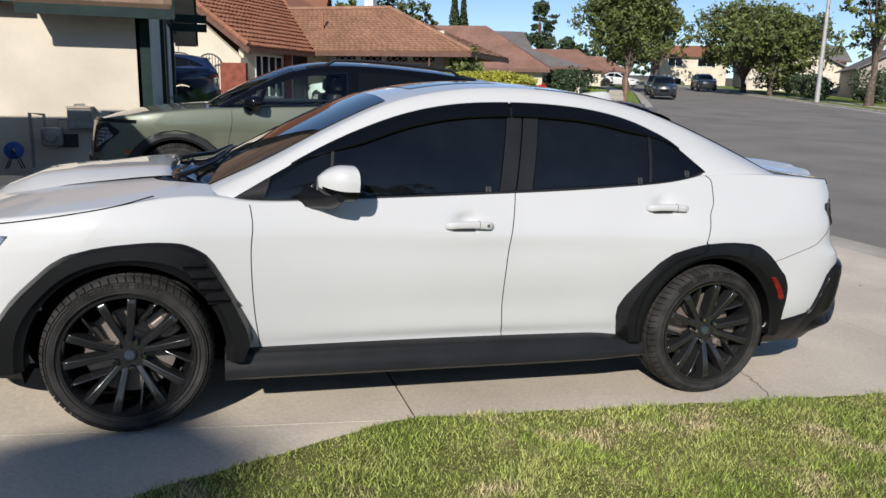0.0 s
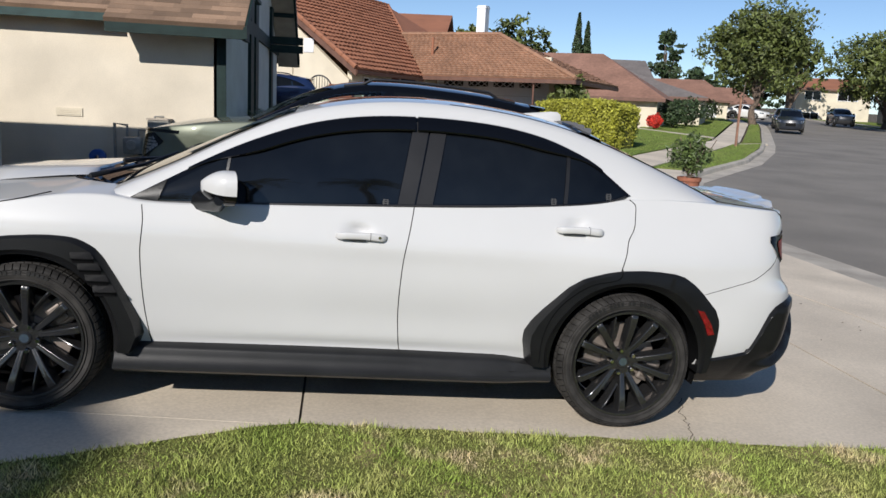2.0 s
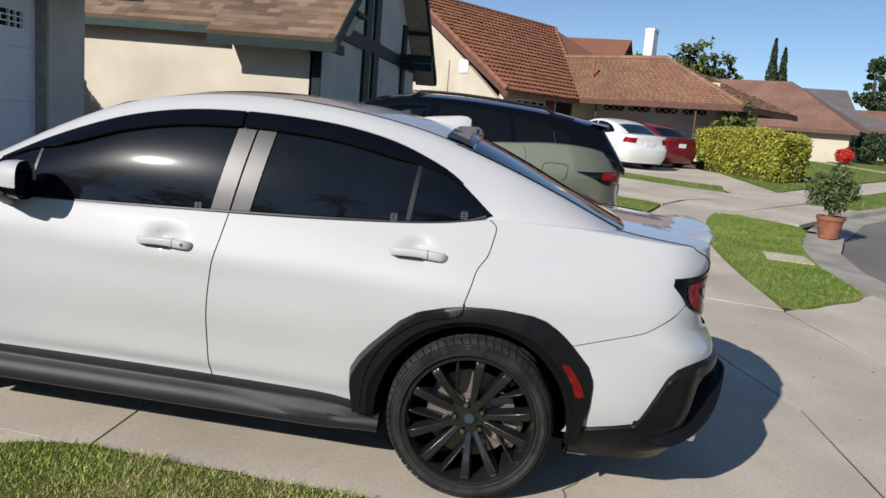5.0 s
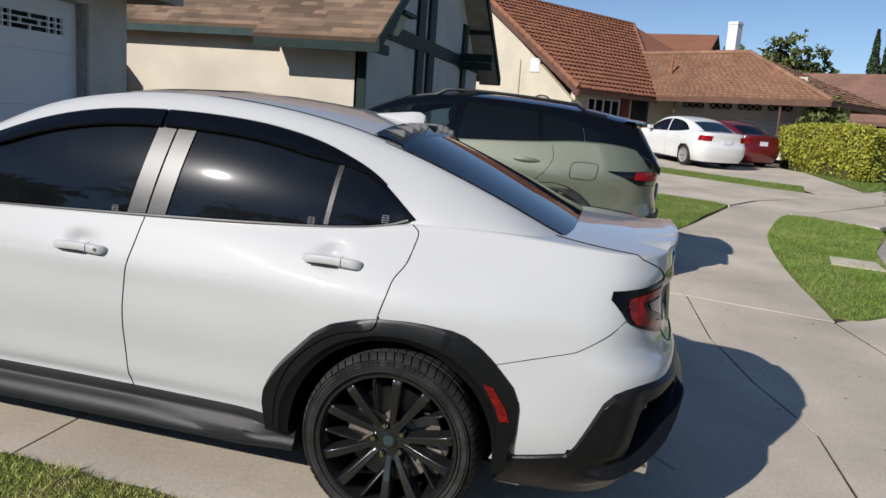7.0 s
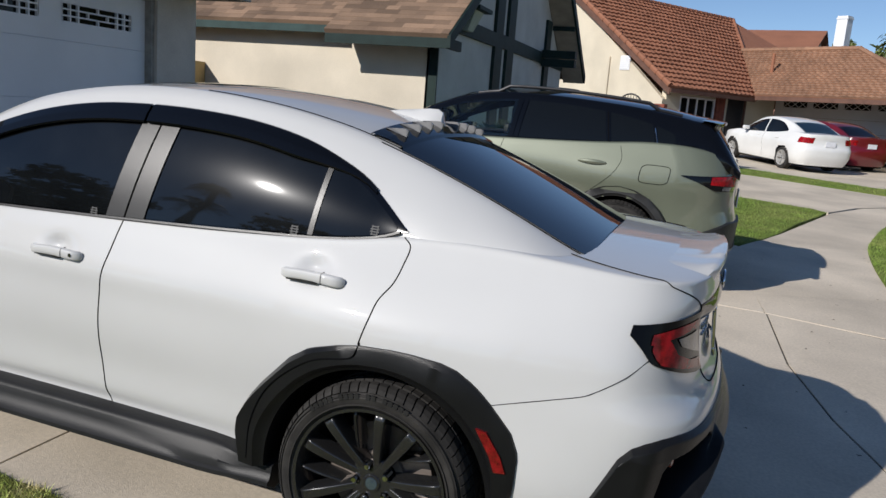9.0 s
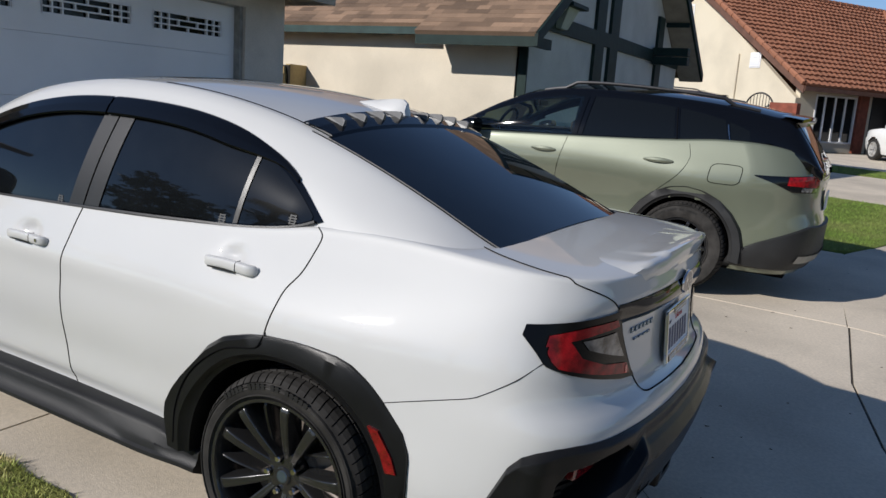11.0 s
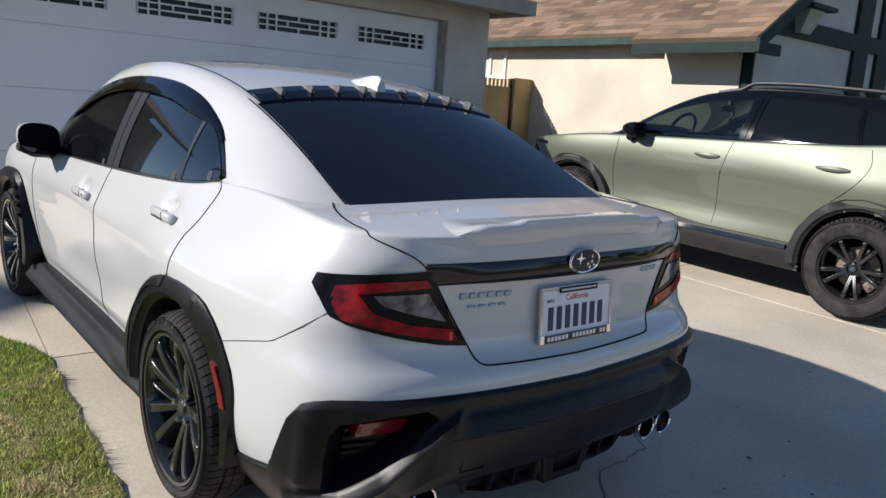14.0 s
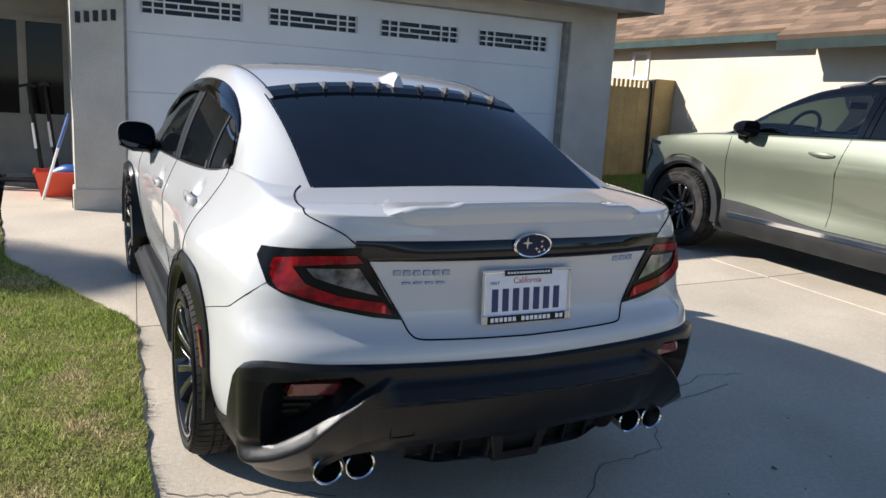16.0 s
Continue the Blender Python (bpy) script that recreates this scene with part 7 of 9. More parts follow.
CM = Matrix.Translation(H(0.38, 10.0, 3.6)) @ Matrix.Rotation(math.atan2(HU.y, HU.x), 4, "Z")
bm = BM()
box(bm, -0.22, 0.22, -0.22, 0.22, 0, 2.85, CM)
part("chimney", bm, DOORW, h2)
bm = BM()
box(bm, -0.245, 0.245, -0.245, 0.245, 2.72, 2.78, CM)
part("chimney_cap", bm, DOORW, h2)
bm = BM()
tube(bm, [H(-0.38, 6.5, 3.7), H(-0.38, 6.5, 4.62)], 0.06, 8)
part("vent_pipe", bm, TILE, h2)
# garden wall and iron gate beside the gable
HU, HV, HC = Vector((0.93, -0.37, 0)), Vector((0.37, 0.93, 0)), Vector((0.6, 25.6, 0))
bm = BM()
obox(bm, H(-1.1, 0.0, 0.2), HU, 0, 0.95, 0, 0.25, 0, 2.0)
tagged(part("garden_wall", bm, BRICK), "low red-brick garden wall beside the gable", "wall", kind="structure")
ig = thing("iron_gate", "black arched wrought-iron gate", "gate")
bm = BM()
tube(bm, [H(-1.55 + 0.5 * math.cos(a), -0.1, 2.0 + 0.5 * math.sin(a)) for a in np.linspace(0, math.pi, 14)], 0.03, 6)
part("arch", bm, DARKM, ig)
for k in range(9):
    bm = BM()
    s = -2.0 + k * 0.112
    tube(bm, [H(s, -0.1, 0.4), H(s, -0.1, 2.0 + math.sqrt(max(0, 0.25 - (s + 1.55) ** 2)))], 0.012, 5)
    part("bar", bm, DARKM, ig)


def far_house(name_label, c, ang, w, d, ze, zr, wall_m, roof_m, hip=0.0, base=None, doors=(), mtl_f=None):
    """A plain one-storey house: front along local x, ridge along x, optional hips."""
    u = Vector((math.cos(ang), math.sin(ang), 0))
    v = Vector((-u.y, u.x, 0))
    b = G(*c) if base is None else base
    O = Vector((c[0], c[1], b))
    P = lambda s, t, z: O + u * s + v * t + Vector((0, 0, z))
    h = thing("house", name_label, "house", kind="structure")
    bm = BM()
    prism(bm, [(0, 0), (w, 0), (w, d), (0, d)], lambda s, t: P(s, t, -0.4), lambda s, t: P(s, t, ze))
    if not hip:
        for s in (0, w):
            prism(bm, [(0, ze), (d, ze), (d / 2, zr - 0.1)], lambda t, z: P(s, t, z), lambda t, z: P(s + (0.15 if s == 0 else -0.15), t, z))
    part("wall", bm, wall_m, h)
    bm = BM()
    o = 0.5
    slope(bm, [P(-o, -o, ze - 0.05), P(w + o, -o, ze - 0.05), P(w + o - hip, d / 2, zr), P(-o + hip, d / 2, zr)])
    slope(bm, [P(w + o, d + o, ze - 0.05), P(-o, d + o, ze - 0.05), P(-o + hip, d / 2, zr), P(w + o - hip, d / 2, zr)])
    if hip:
        for a, bq in ((-o, -o + hip), (w + o, w + o - hip)):
            bm.faces.new([bm.verts.new(p) for p in (P(a, -o, ze - 0.05), P(a, d + o, ze - 0.05), P(bq, d / 2, zr))])
    part("roof", bm, roof_m, h)
    bm = BM()
    obox(bm, P(-o, -o, ze - 0.25), u, 0, w + 2 * o, 0, 0.05, 0, 0.2)
    part("fascia", bm, mtl_f or BROWNT, h)
    for s, ww, z0, hh, kind in doors:
        if kind == "g":
            bm = BM()
            obox(bm, P(s, 0, z0), u, 0, ww, 0, 0.04, 0, hh)
            part("garage_door", bm, DOORW, h)
        else:
            window(h, P(s, -0.05, z0), u, ww, hh, 2, 1, DOORW)
    return h


far_house("brown-roofed single-storey house with a white front", (4.93, 47.2), -0.5, 15.4, 10, 2.2, 5.06, STUCCO2, ROOFB, 4.8, 0.6, ((8.0, 1.6, 0.9, 1.2, "w"), (11.6, 1.2, 0.2, 2.0, "w")))
far_house("house with a grey-brown shingle roof", (12.4, 53.9), -0.5, 14, 9, 2.4, 4.5, STUCCO2, ROOFG, 7, 0.85, ((6, 2, 0.9, 1.2, "w"), (11, 1, 0.9, 1.2, "w")))
far_house("house with a red-brown roof", (17.5, 62.5), -0.5, 12.5, 9, 2.6, 4.5, STUCCO2, ROOFB, 5, 0.9, ((3, 2, 0.9, 1.2, "w"), (9, 2, 0.9, 1.2, "w")))
far_house("house with a red-brown roof", (27, 76), -0.45, 13, 10, 2.6, 4.8, STUCCO2, ROOFB, 3, 1.3, ((2, 2, 0.9, 1.2, "w"), (8, 4, 0, 2.2, "g")))
far_house("two-storey cream house with a red tile roof and a balcony", (60, 93), -0.4, 9, 9, 5.4, 7.0, STUCCO2, TILE, 2, 1.4, ((1, 2, 0.9, 1.4, "w"), (5, 2.5, 0.9, 1.4, "w"), (1, 2, 3.9, 1.2, "w"), (5, 2.5, 3.9, 1.2, "w")))
far_house("low house with a red-brown roof at the end of the street", (43, 101), -0.4, 14, 9, 3.0, 5.2, STUCCO2, ROOFB, 3, 1.5, ((2, 2, 0.9, 1.2, "w"), (8, 2, 0.9, 1.2, "w")))
far_house("white two-storey house with a grey roof", (70, 88), -0.5, 13, 9, 5.0, 7.2, STUCCO2, ROOFG, 0, 1.4, ((1, 4.5, 0, 2.2, "g"), (7, 2, 0.9, 1.4, "w"), (2, 2, 3.4, 1.2, "w")))
far_house("house with a grey roof across the street", (66, 66), 0.95, 14, 10, 2.8, 5.6, STUCCO, ROOFG, 0, None, ((2, 2, 0.9, 1.2, "w"),))
far_house("house with a grey roof and dark gable across the street", (63, 48), 0.95, 12, 9, 2.8, 5.4, BEIGE, ROOFG, 0, None, ((2, 2, 0.9, 1.2, "w"), (8, 2, 0.9, 1.2, "w")))
far_house("gabled house with a brown roof behind the garages", (-1.5, 58), -0.2, 9, 12, 5.2, 7.4, STUCCO2, TILE, 0, None, ((5, 1, 4, 1, "w"),))
far_house("low house with a pale gable behind the garages", (14, 62), -0.2, 12, 10, 3.0, 5.0, STUCCO2, ROOFG, 0)


# -- the sage-green crossover --
V = Shape(
    xf=([0.2, 0.4, 0.7, 0.95, 1.1], [-2.16, -2.24, -2.25, -2.20, -2.05]),
    xr=([0.2, 0.45, 0.62, 0.75, 0.9, 1.05, 1.15, 1.3], [2.28, 2.41, 2.42, 2.385, 2.37, 2.38, 2.35, 2.27]),
    prof=([0.2, 0.32, 0.45, 0.60, 0.78, 0.92, 1.0, 1.1, 1.2, 1.3], [0.80, 0.855, 0.865, 0.858, 0.868, 0.895, 0.898, 0.878, 0.85, 0.82]),
    zsh=([-2.3, -2.1, -1.8, -1.3, -0.95, -0.5, 0.4, 1.2, 1.7, 2.1, 2.4], [0.86, 0.93, 1.00, 1.075, 1.10, 1.125, 1.175, 1.225, 1.265, 1.25, 1.16]),
    front=([0.0, 0.3, 0.55, 0.72, 0.84, 0.92, 0.97, 1.0], [0.0, 0.015, 0.045, 0.10, 0.18, 0.30, 0.45, 0.62]),
    rear=([0.0, 0.3, 0.5, 0.65, 0.78, 0.87, 0.935, 0.975, 1.0], [0.0, 0.01, 0.03, 0.06, 0.105, 0.165, 0.25, 0.36, 0.52]),
    zs=0.24,
    edge=([-1.12, -0.8, -0.5, -0.2, 0.1, 0.5, 1.0, 1.5, 1.9, 2.08, 2.22, 2.36], [0.76, 0.74, 0.715, 0.685, 0.66, 0.645, 0.635, 0.62, 0.605, 0.60, 0.63, 0.66], [1.06, 1.225, 1.385, 1.508, 1.572, 1.595, 1.585, 1.555, 1.50, 1.46, 1.30, 1.10]),
    zc=([-1.12, -0.8, -0.5, -0.2, 0.1, 0.5, 1.0, 1.5, 1.9, 2.08, 2.22, 2.36], [1.12, 1.31, 1.462, 1.578, 1.634, 1.654, 1.645, 1.615, 1.56, 1.52, 1.34, 1.12]),
    belt=([-1.12, -0.9, -0.5, 0.4, 1.2, 1.7, 2.1, 2.36], [0.82, 0.83, 0.835, 0.835, 0.82, 0.79, 0.75, 0.70], [1.05, 1.09, 1.115, 1.165, 1.215, 1.25, 1.235, 1.10]),
    crown=lambda x, y: 0.05 * ss(-2.3, -1.6, x) if x < 0 else 0.01,
    bulge=((-1.38, 0.85, 0.5, 0.2, 0.03), (1.38, 0.85, 0.5, 0.2, 0.035), (0.0, 0.62, 0.8, 0.14, -0.026), (0.0, 0.90, 1.0, 0.035, 0.008)),
)


def clear_glass(name, tint):
    """Thin glass: a see-through sheet with a mirror film that grows at grazing angles."""
    m = bpy.data.materials.new(name)
    m.use_nodes = True
    N, L = m.node_tree.nodes, m.node_tree.links
    N.remove(N["Principled BSDF"])
    tr, gl, mx, fr = N.new("ShaderNodeBsdfTransparent"), N.new("ShaderNodeBsdfGlossy"), N.new("ShaderNodeMixShader"), N.new("ShaderNodeFresnel")
    tr.inputs["Color"].default_value = (*tint, 1)
    gl.inputs["Roughness"].default_value = 0.02
    fr.inputs["IOR"].default_value = 1.6
    L.new(fr.outputs[0], mx.inputs[0])
    L.new(tr.outputs[0], mx.inputs[1])
    L.new(gl.outputs[0], mx.inputs[2])
    L.new(mx.outputs[0], N["Material Output"].inputs["Surface"])
    return m


CLEAR = clear_glass("lightly_tinted_glass", (0.84, 0.95, 0.88))


def crossover(name, label, m, paint, roofm, tint, detail=True):
    car = thing(name, label, "car", m)
    R = 0.376
    fw, rw = -1.378, 1.378
    bm = BM()
    V.shell(bm, [(fw, R, 0.43), (rw, R, 0.43)], nu=120, nv=20, rim=0.03)
    part("body", bm, paint, car, smooth=True, angle=55)
    # front windows and windscreen are openings in the roof's skin
    blo = lambda x: ip(x, [-0.98, -0.5, 0.4, 1.2, 1.7, 1.98], [1.10, 1.128, 1.178, 1.228, 1.262, 1.285])
    bhi = lambda x: ip(x, [-0.98, -0.5, -0.2, 0.1, 0.5, 1.0, 1.5, 1.8, 1.98], [1.115, 1.362, 1.482, 1.540, 1.563, 1.548, 1.48, 1.385, 1.29])
    B = lambda z: 0.30 + (z - 1.18) * 0.10

    def skinned(c):
        e = V.section(c.x)
        if abs(c.y) < e[2] * 0.9 and c.z > e[3] - 0.02:
            return not -1.04 < c.x < -0.26
        return not (-0.90 < c.x < B(c.z) - 0.01 and blo(c.x) + 0.02 < c.z < bhi(c.x) - 0.035)

    bm = BM()
    V.cabin(bm, -1.12, 2.36, 110 if detail else 60, skinned if detail else None)
    part("roof", bm, roofm, car, smooth=True, angle=55)
    bm = BM()
    box(bm, -2.0, 2.2, -0.62, 0.62, 0.2, 0.7)
    part("underbody", bm, GAP, car)
    if detail:
        bm = BM()
        loft(bm, [[Vector((x, y, V.zsh(x) + 0.062 - (0.03 if x < -0.75 else 0.0))) for y in np.linspace(-0.76, 0.76, 9)] for x in (-1.08, -0.95, -0.78, -0.70, 0.0, 0.45)])
        part("dashboard", bm, CLADG, car, smooth=True)
        # added black sheet keeps the rear half of the cabin dark
        bm = BM()
        box(bm, 0.44, 0.46, -0.64, 0.64, 1.1, 1.53)
        part("partition", bm, GAP, car)
        for s in (-1, 1):
            bm = BM()
            box(bm, 0.18, 0.30, s * 0.38 - 0.22, s * 0.38 + 0.22, 1.10, 1.30, bevel=0.04)
            part("seat_back", bm, CLADG, car)
            bm = BM()
            box(bm, 0.22, 0.30, s * 0.38 - 0.12, s * 0.38 + 0.12, 1.33, 1.47, bevel=0.03)
            part("headrest", bm, CLADG, car)
        bm = BM()
        tube(bm, [Vector((-0.55 + 0.06 * math.sin(a), -0.38 + 0.18 * math.cos(a), 1.20 + 0.15 * math.sin(a))) for a in np.linspace(0, 2 * math.pi, 25)], 0.016, 8)
        part("steering_wheel", bm, CLAD, car, smooth=True)
        bm = BM()
        box(bm, -0.36, -0.33, -0.11, 0.11, 1.40, 1.46, bevel=0.01)
        part("rear_view_mirror", bm, CLAD, car)
    for xc in (fw, rw):
        for s in (-1, 1):
            bm = BM()
            loft(bm, [[Vector((xc + 0.44 * math.cos(a), s * y, R + 0.44 * math.sin(a))) for a in np.linspace(-0.3, math.pi + 0.3, 20)] for y in (0.55, 0.84)])
            part("wheel_well", bm, GAP, car)
    skin = lambda x, z: V.side(x, z).y
    for xc in (fw, rw):
        O = []
        for a in np.linspace(math.pi + 0.15, -0.15, 13):
            O.append((xc + 0.515 * math.cos(a) * (1.0 if abs(math.cos(a)) > 0.8 else 0.98), R + 0.50 * math.sin(a)))
        bm = BM()
        arch(bm, O, xc, R, 0.408, skin, lambda x: -0.912, 0.14, math.pi + 0.15, -0.15, 40)
        pair("arch_cladding", bm, CLADG, car)
    bm = BM()
    rows = []
    for x in np.linspace(-0.93, 0.93, 16):
        rows.append([V.side(x, 0.455 + 0.075 * ss(0.2, -0.75, x), 0.002), V.side(x, 0.45 + 0.075 * ss(0.2, -0.75, x), 0.010), V.side(x, 0.40, 0.020), V.side(x, 0.34, 0.024), V.side(x, 0.25, 0.012)])
    loft(bm, rows)
    bmesh.ops.recalc_face_normals(bm, faces=bm.faces)
    if sum(f.normal.y for f in bm.faces) > 0:
        bmesh.ops.reverse_faces(bm, faces=bm.faces)
    pair("sill_cladding", bm, CLADG, car)
    bm = BM()
    rows = [[V.side(x, z + 0.006 * (x + 0.8), o) for z, o in ((0.392, 0.016), (0.394, 0.034), (0.428, 0.036), (0.431, 0.014))] for x in np.linspace(-0.78, 0.86, 12)]
    loft(bm, rows)
    bmesh.ops.recalc_face_normals(bm, faces=bm.faces)
    if sum(f.normal.y for f in bm.faces) > 0:
        bmesh.ops.reverse_faces(bm, faces=bm.faces)
    pair("sill_trim", bm, CHROME, car)
    # windows
    bm = BM()
    V.pane(bm, 0.30 if detail else -0.98, 1.98, blo, bhi, 0.004, 60, 8)
    pair("window_surround", bm, GLOSS, car)
    lo, hi = (lambda x: blo(x) + 0.016), (lambda x: max(blo(x) + 0.018, bhi(x) - 0.03))
    for nm, xa, xb, mt in (("front_window", lambda z: -0.66 + (z - 1.12) * 0.0, lambda z: B(z), tint), ("rear_window", lambda z: B(z) + 0.10, lambda z: 1.21 - (z - 1.2) * 0.22, TINT2), ("quarter_window", lambda z: 1.255 - (z - 1.2) * 0.22, lambda z: 1.62 - (z - 1.27) * 0.3, TINT2), ("corner_window", lambda z: 1.65 - (z - 1.27) * 0.3, lambda z: 1.80 - (z - 1.27) * 0.3, TINT2)):
        bm = BM()
        V.slantpane(bm, lo, hi, xa, xb, 0.007, 24, 8)
        pair(nm, bm, mt, car)
        if mt == CLEAR:
            for o in car.children:
                if o.name.startswith(nm):
                    o.visible_shadow = False
    for xa, xb in ((lambda z: B(z) + 0.004, lambda z: B(z) + 0.045), (lambda z: B(z) + 0.052, lambda z: B(z) + 0.095), (lambda z: 1.214 - (z - 1.2) * 0.22, lambda z: 1.25 - (z - 1.2) * 0.22)):
        bm = BM()
        V.slantpane(bm, lo, hi, xa, xb, 0.011, 3, 8)
        pair("pillar_panel", bm, GLOSS, car)
    seam(car, [V.cab(1.637 - (z - 1.27) * 0.3, z, 0.012) for z in (1.275, 1.34, 1.40)], "quarter_trim", 0.005, True, CHROME)
    seam(car, smooth_path([V.cab(1.232 - (z - 1.2) * 0.22, z, 0.014) for z in (1.23, 1.32, 1.42, 1.50)]), "door_gap", 0.004, True)
    bm = BM()
    V.pane(bm, -0.93, -0.68, lo, hi, 0.006, 8, 4)
    pair("vent_window", bm, tint, car)
    seam(car, [V.cab(x, blo(x) + 0.004, 0.008) for x in np.linspace(-0.97, 1.95, 40)], "belt_moulding", 0.008, True, GLOSS)
    bm = BM()
    V.glass(bm, -1.08, -0.22, lambda x: -0.93, lambda x: 0.93, 0.006, 18)
    part("windscreen", bm, tint, car, smooth=True).visible_shadow = tint != CLEAR
    bm = BM()
    V.glass(bm, 2.10, 2.345, lambda x: -0.9, lambda x: 0.9, 0.008, 10)
    part("rear_screen", bm, TINTC, car, smooth=True)
    bm = BM()
    rows = [[Vector((2.02 + f * 0.17 - 0.05 * (abs(y) / 0.6) ** 2, y, 1.545 - 0.03 * (abs(y) / 0.6) ** 2 - f * 0.012 - o)) for y in np.linspace(-0.60, 0.60, 17)] for f, o in ((0, 0), (0.5, 0), (1, 0.004), (1, 0.03), (0.1, 0.05))]
    loft(bm, rows)
    bmesh.ops.recalc_face_normals(bm, faces=bm.faces)
    part("roof_spoiler", bm, GLOSS, car, smooth=True, angle=30)
    for s in (-1, 1):
        bm = BM()
        tube(bm, [V.top(x, s * 0.86, 0.045 if 0.1 < x < 1.6 else 0.0) for x in np.linspace(-0.1, 1.8, 20)], 0.016, 8)
        part("roof_rail", bm, DARKM, car, smooth=True)
    # shut lines, handles, fuel flap
    sp = lambda l: [V.side(q.x, q.y, 0.0008) for q in smooth_path([(x, z, 0) for x, z in l], 10)]
    seam(car, sp([(-0.86, 1.09), (-0.86, 0.95), (-0.89, 0.75), (-0.86, 0.5)]), both=True)
    seam(car, sp([(0.275, 1.17), (0.235, 1.0), (0.20, 0.8), (0.185, 0.48)]), both=True)
    seam(car, sp([(1.335, 1.22), (1.36, 1.1), (1.29, 0.96), (1.12, 0.80)]), both=True)
    seam(car, sp([(1.66 + 0.125 * math.copysign(abs(math.cos(a)) ** 0.45, math.cos(a)) + 0.25 * (0.07 * math.sin(a)), 1.01 + 0.080 * math.copysign(abs(math.sin(a)) ** 0.45, math.sin(a))) for a in np.linspace(0, 6.2832, 25)]), "fuel_flap_gap", 0.0028)
    for x0, x1, z in ((-0.045, 0.185, 1.035), (0.985, 1.235, 1.058)):
        bm = BM()
        rows = []
        for f in np.linspace(0, 1, 9):
            e = math.sin(math.pi * min(0.97, max(0.03, f))) ** 0.4
            c = V.side(x0 + (x1 - x0) * f, z)
            rows.append([c + Vector((0, 0.01, 0.022 * e)), c + Vector((0, -0.026 * e, 0.018 * e)), c + Vector((0, -0.034 * e, 0)), c + Vector((0, -0.026 * e, -0.018 * e)), c + Vector((0, 0.01, -0.022 * e))])
        loft(bm, rows)
        bmesh.ops.recalc_face_normals(bm, faces=bm.faces)
        if sum(f.normal.y for f in bm.faces) > 0:
            bmesh.ops.reverse_faces(bm, faces=bm.faces)
        pair("door_handle", bm, paint, car)
    for s in (-1, 1):
        mt = thing("door_mirror", "", "")
        mt.parent = car
        bm = BM()
        rows = []
        for f in np.linspace(0, 1, 9):
            r = math.sin(min(1, 0.2 + f) * math.pi / 2) ** 0.6
            rows.append([Vector((-0.74 + 0.16 * f, s * (0.965 + 0.095 * r * math.copysign(abs(math.cos(t)) ** 0.7, math.cos(t))), 1.175 + 0.068 * r * math.copysign(abs(math.sin(t)) ** 0.7, math.sin(t)))) for t in np.linspace(0, 2 * math.pi, 17)[:-1]])
        vs = loft(bm, rows, closed=True)
        bm.faces.new(vs[0])
        bm.faces.new(vs[-1])
        bmesh.ops.recalc_face_normals(bm, faces=bm.faces)
        part("mirror_shell", bm, GLOSS, mt, smooth=True)
        bm = BM()
        tube(bm, [(-0.72, s * 0.83, 1.09), (-0.71, s * 0.93, 1.11)], 0.04, 8)
        part("mirror_arm", bm, GLOSS, mt, smooth=True)
    # lamps
    for s in (1, -1):
        pa, pb = V.p_of_x(1.88, 1.0), V.p_of_y(0.55, 1.0)
        F = lambda p: (p - pa) / (pb - pa)
        for nm, u, l, a, b, off, mtl in (("lamp_housing", lambda p: 1.035 + 0.045 * F(p), lambda p: 1.03 - 0.10 * min(1, F(p) * 2.2), 0, 1, 0.008, GLOSS), ("tail_lens", lambda p: 1.03 + 0.042 * F(p), lambda p: 0.985 - 0.01 * F(p), 0.36, 1, 0.012, LENSR), ("reverse_lens", lambda p: 0.972, lambda p: 0.94, 0.6, 0.98, 0.012, HEADL)):
            bm = BM()
            V.patch(bm, u, l, pa + (pb - pa) * a, pa + (pb - pa) * b, off, 18, 4)
            if s < 0:
                for v in bm.verts:
                    v.co.y = -v.co.y
                bmesh.ops.reverse_faces(bm, faces=bm.faces)
            part(nm, bm, mtl, car, smooth=True)
        for nm, zu, zl, x0, x1, mtl in (("headlamp", 0.86, 0.70, -2.13, -1.98, HEADL), ("lamp_surround", 0.90, 0.64, -2.16, -1.93, GLOSS), ("daytime_lamp", 0.955, 0.925, -2.14, -1.75, GLOSS), ("marker_lamp", 0.66, 0.62, -1.86, -1.79, AMBER)):
            bm = BM()
            pa, pb = V.p_of_x(x0, zl), V.p_of_x(x1, zl)
            fr = lambda p: (p - pa) / (pb - pa)
            if nm in ("headlamp", "lamp_surround"):
                # an upright diamond that comes to a point towards the wing
                up = lambda p: lin(fr(p), [0, 0.6, 1], [zu - 0.02, zu + 0.02, zu - 0.06])
                dn = lambda p: lin(fr(p), [0, 0.35, 1], [zl - 0.03, zl - 0.01, zu - 0.075])
            else:
                up, dn = (lambda p: zu), (lambda p: zl)
            V.patch(bm, up, dn, pa, pb, 0.012 if nm == "headlamp" else 0.008, 14, 3)
            bmesh.ops.recalc_face_normals(bm, faces=bm.faces)
            if sum(f.normal.y for f in bm.faces) > 0:
                bmesh.ops.reverse_faces(bm, faces=bm.faces)
            if s < 0:
                for v in bm.verts:
                    v.co.y = -v.co.y
                bmesh.ops.reverse_faces(bm, faces=bm.faces)
            lamp_part = part(nm, bm, mtl, car, smooth=True)
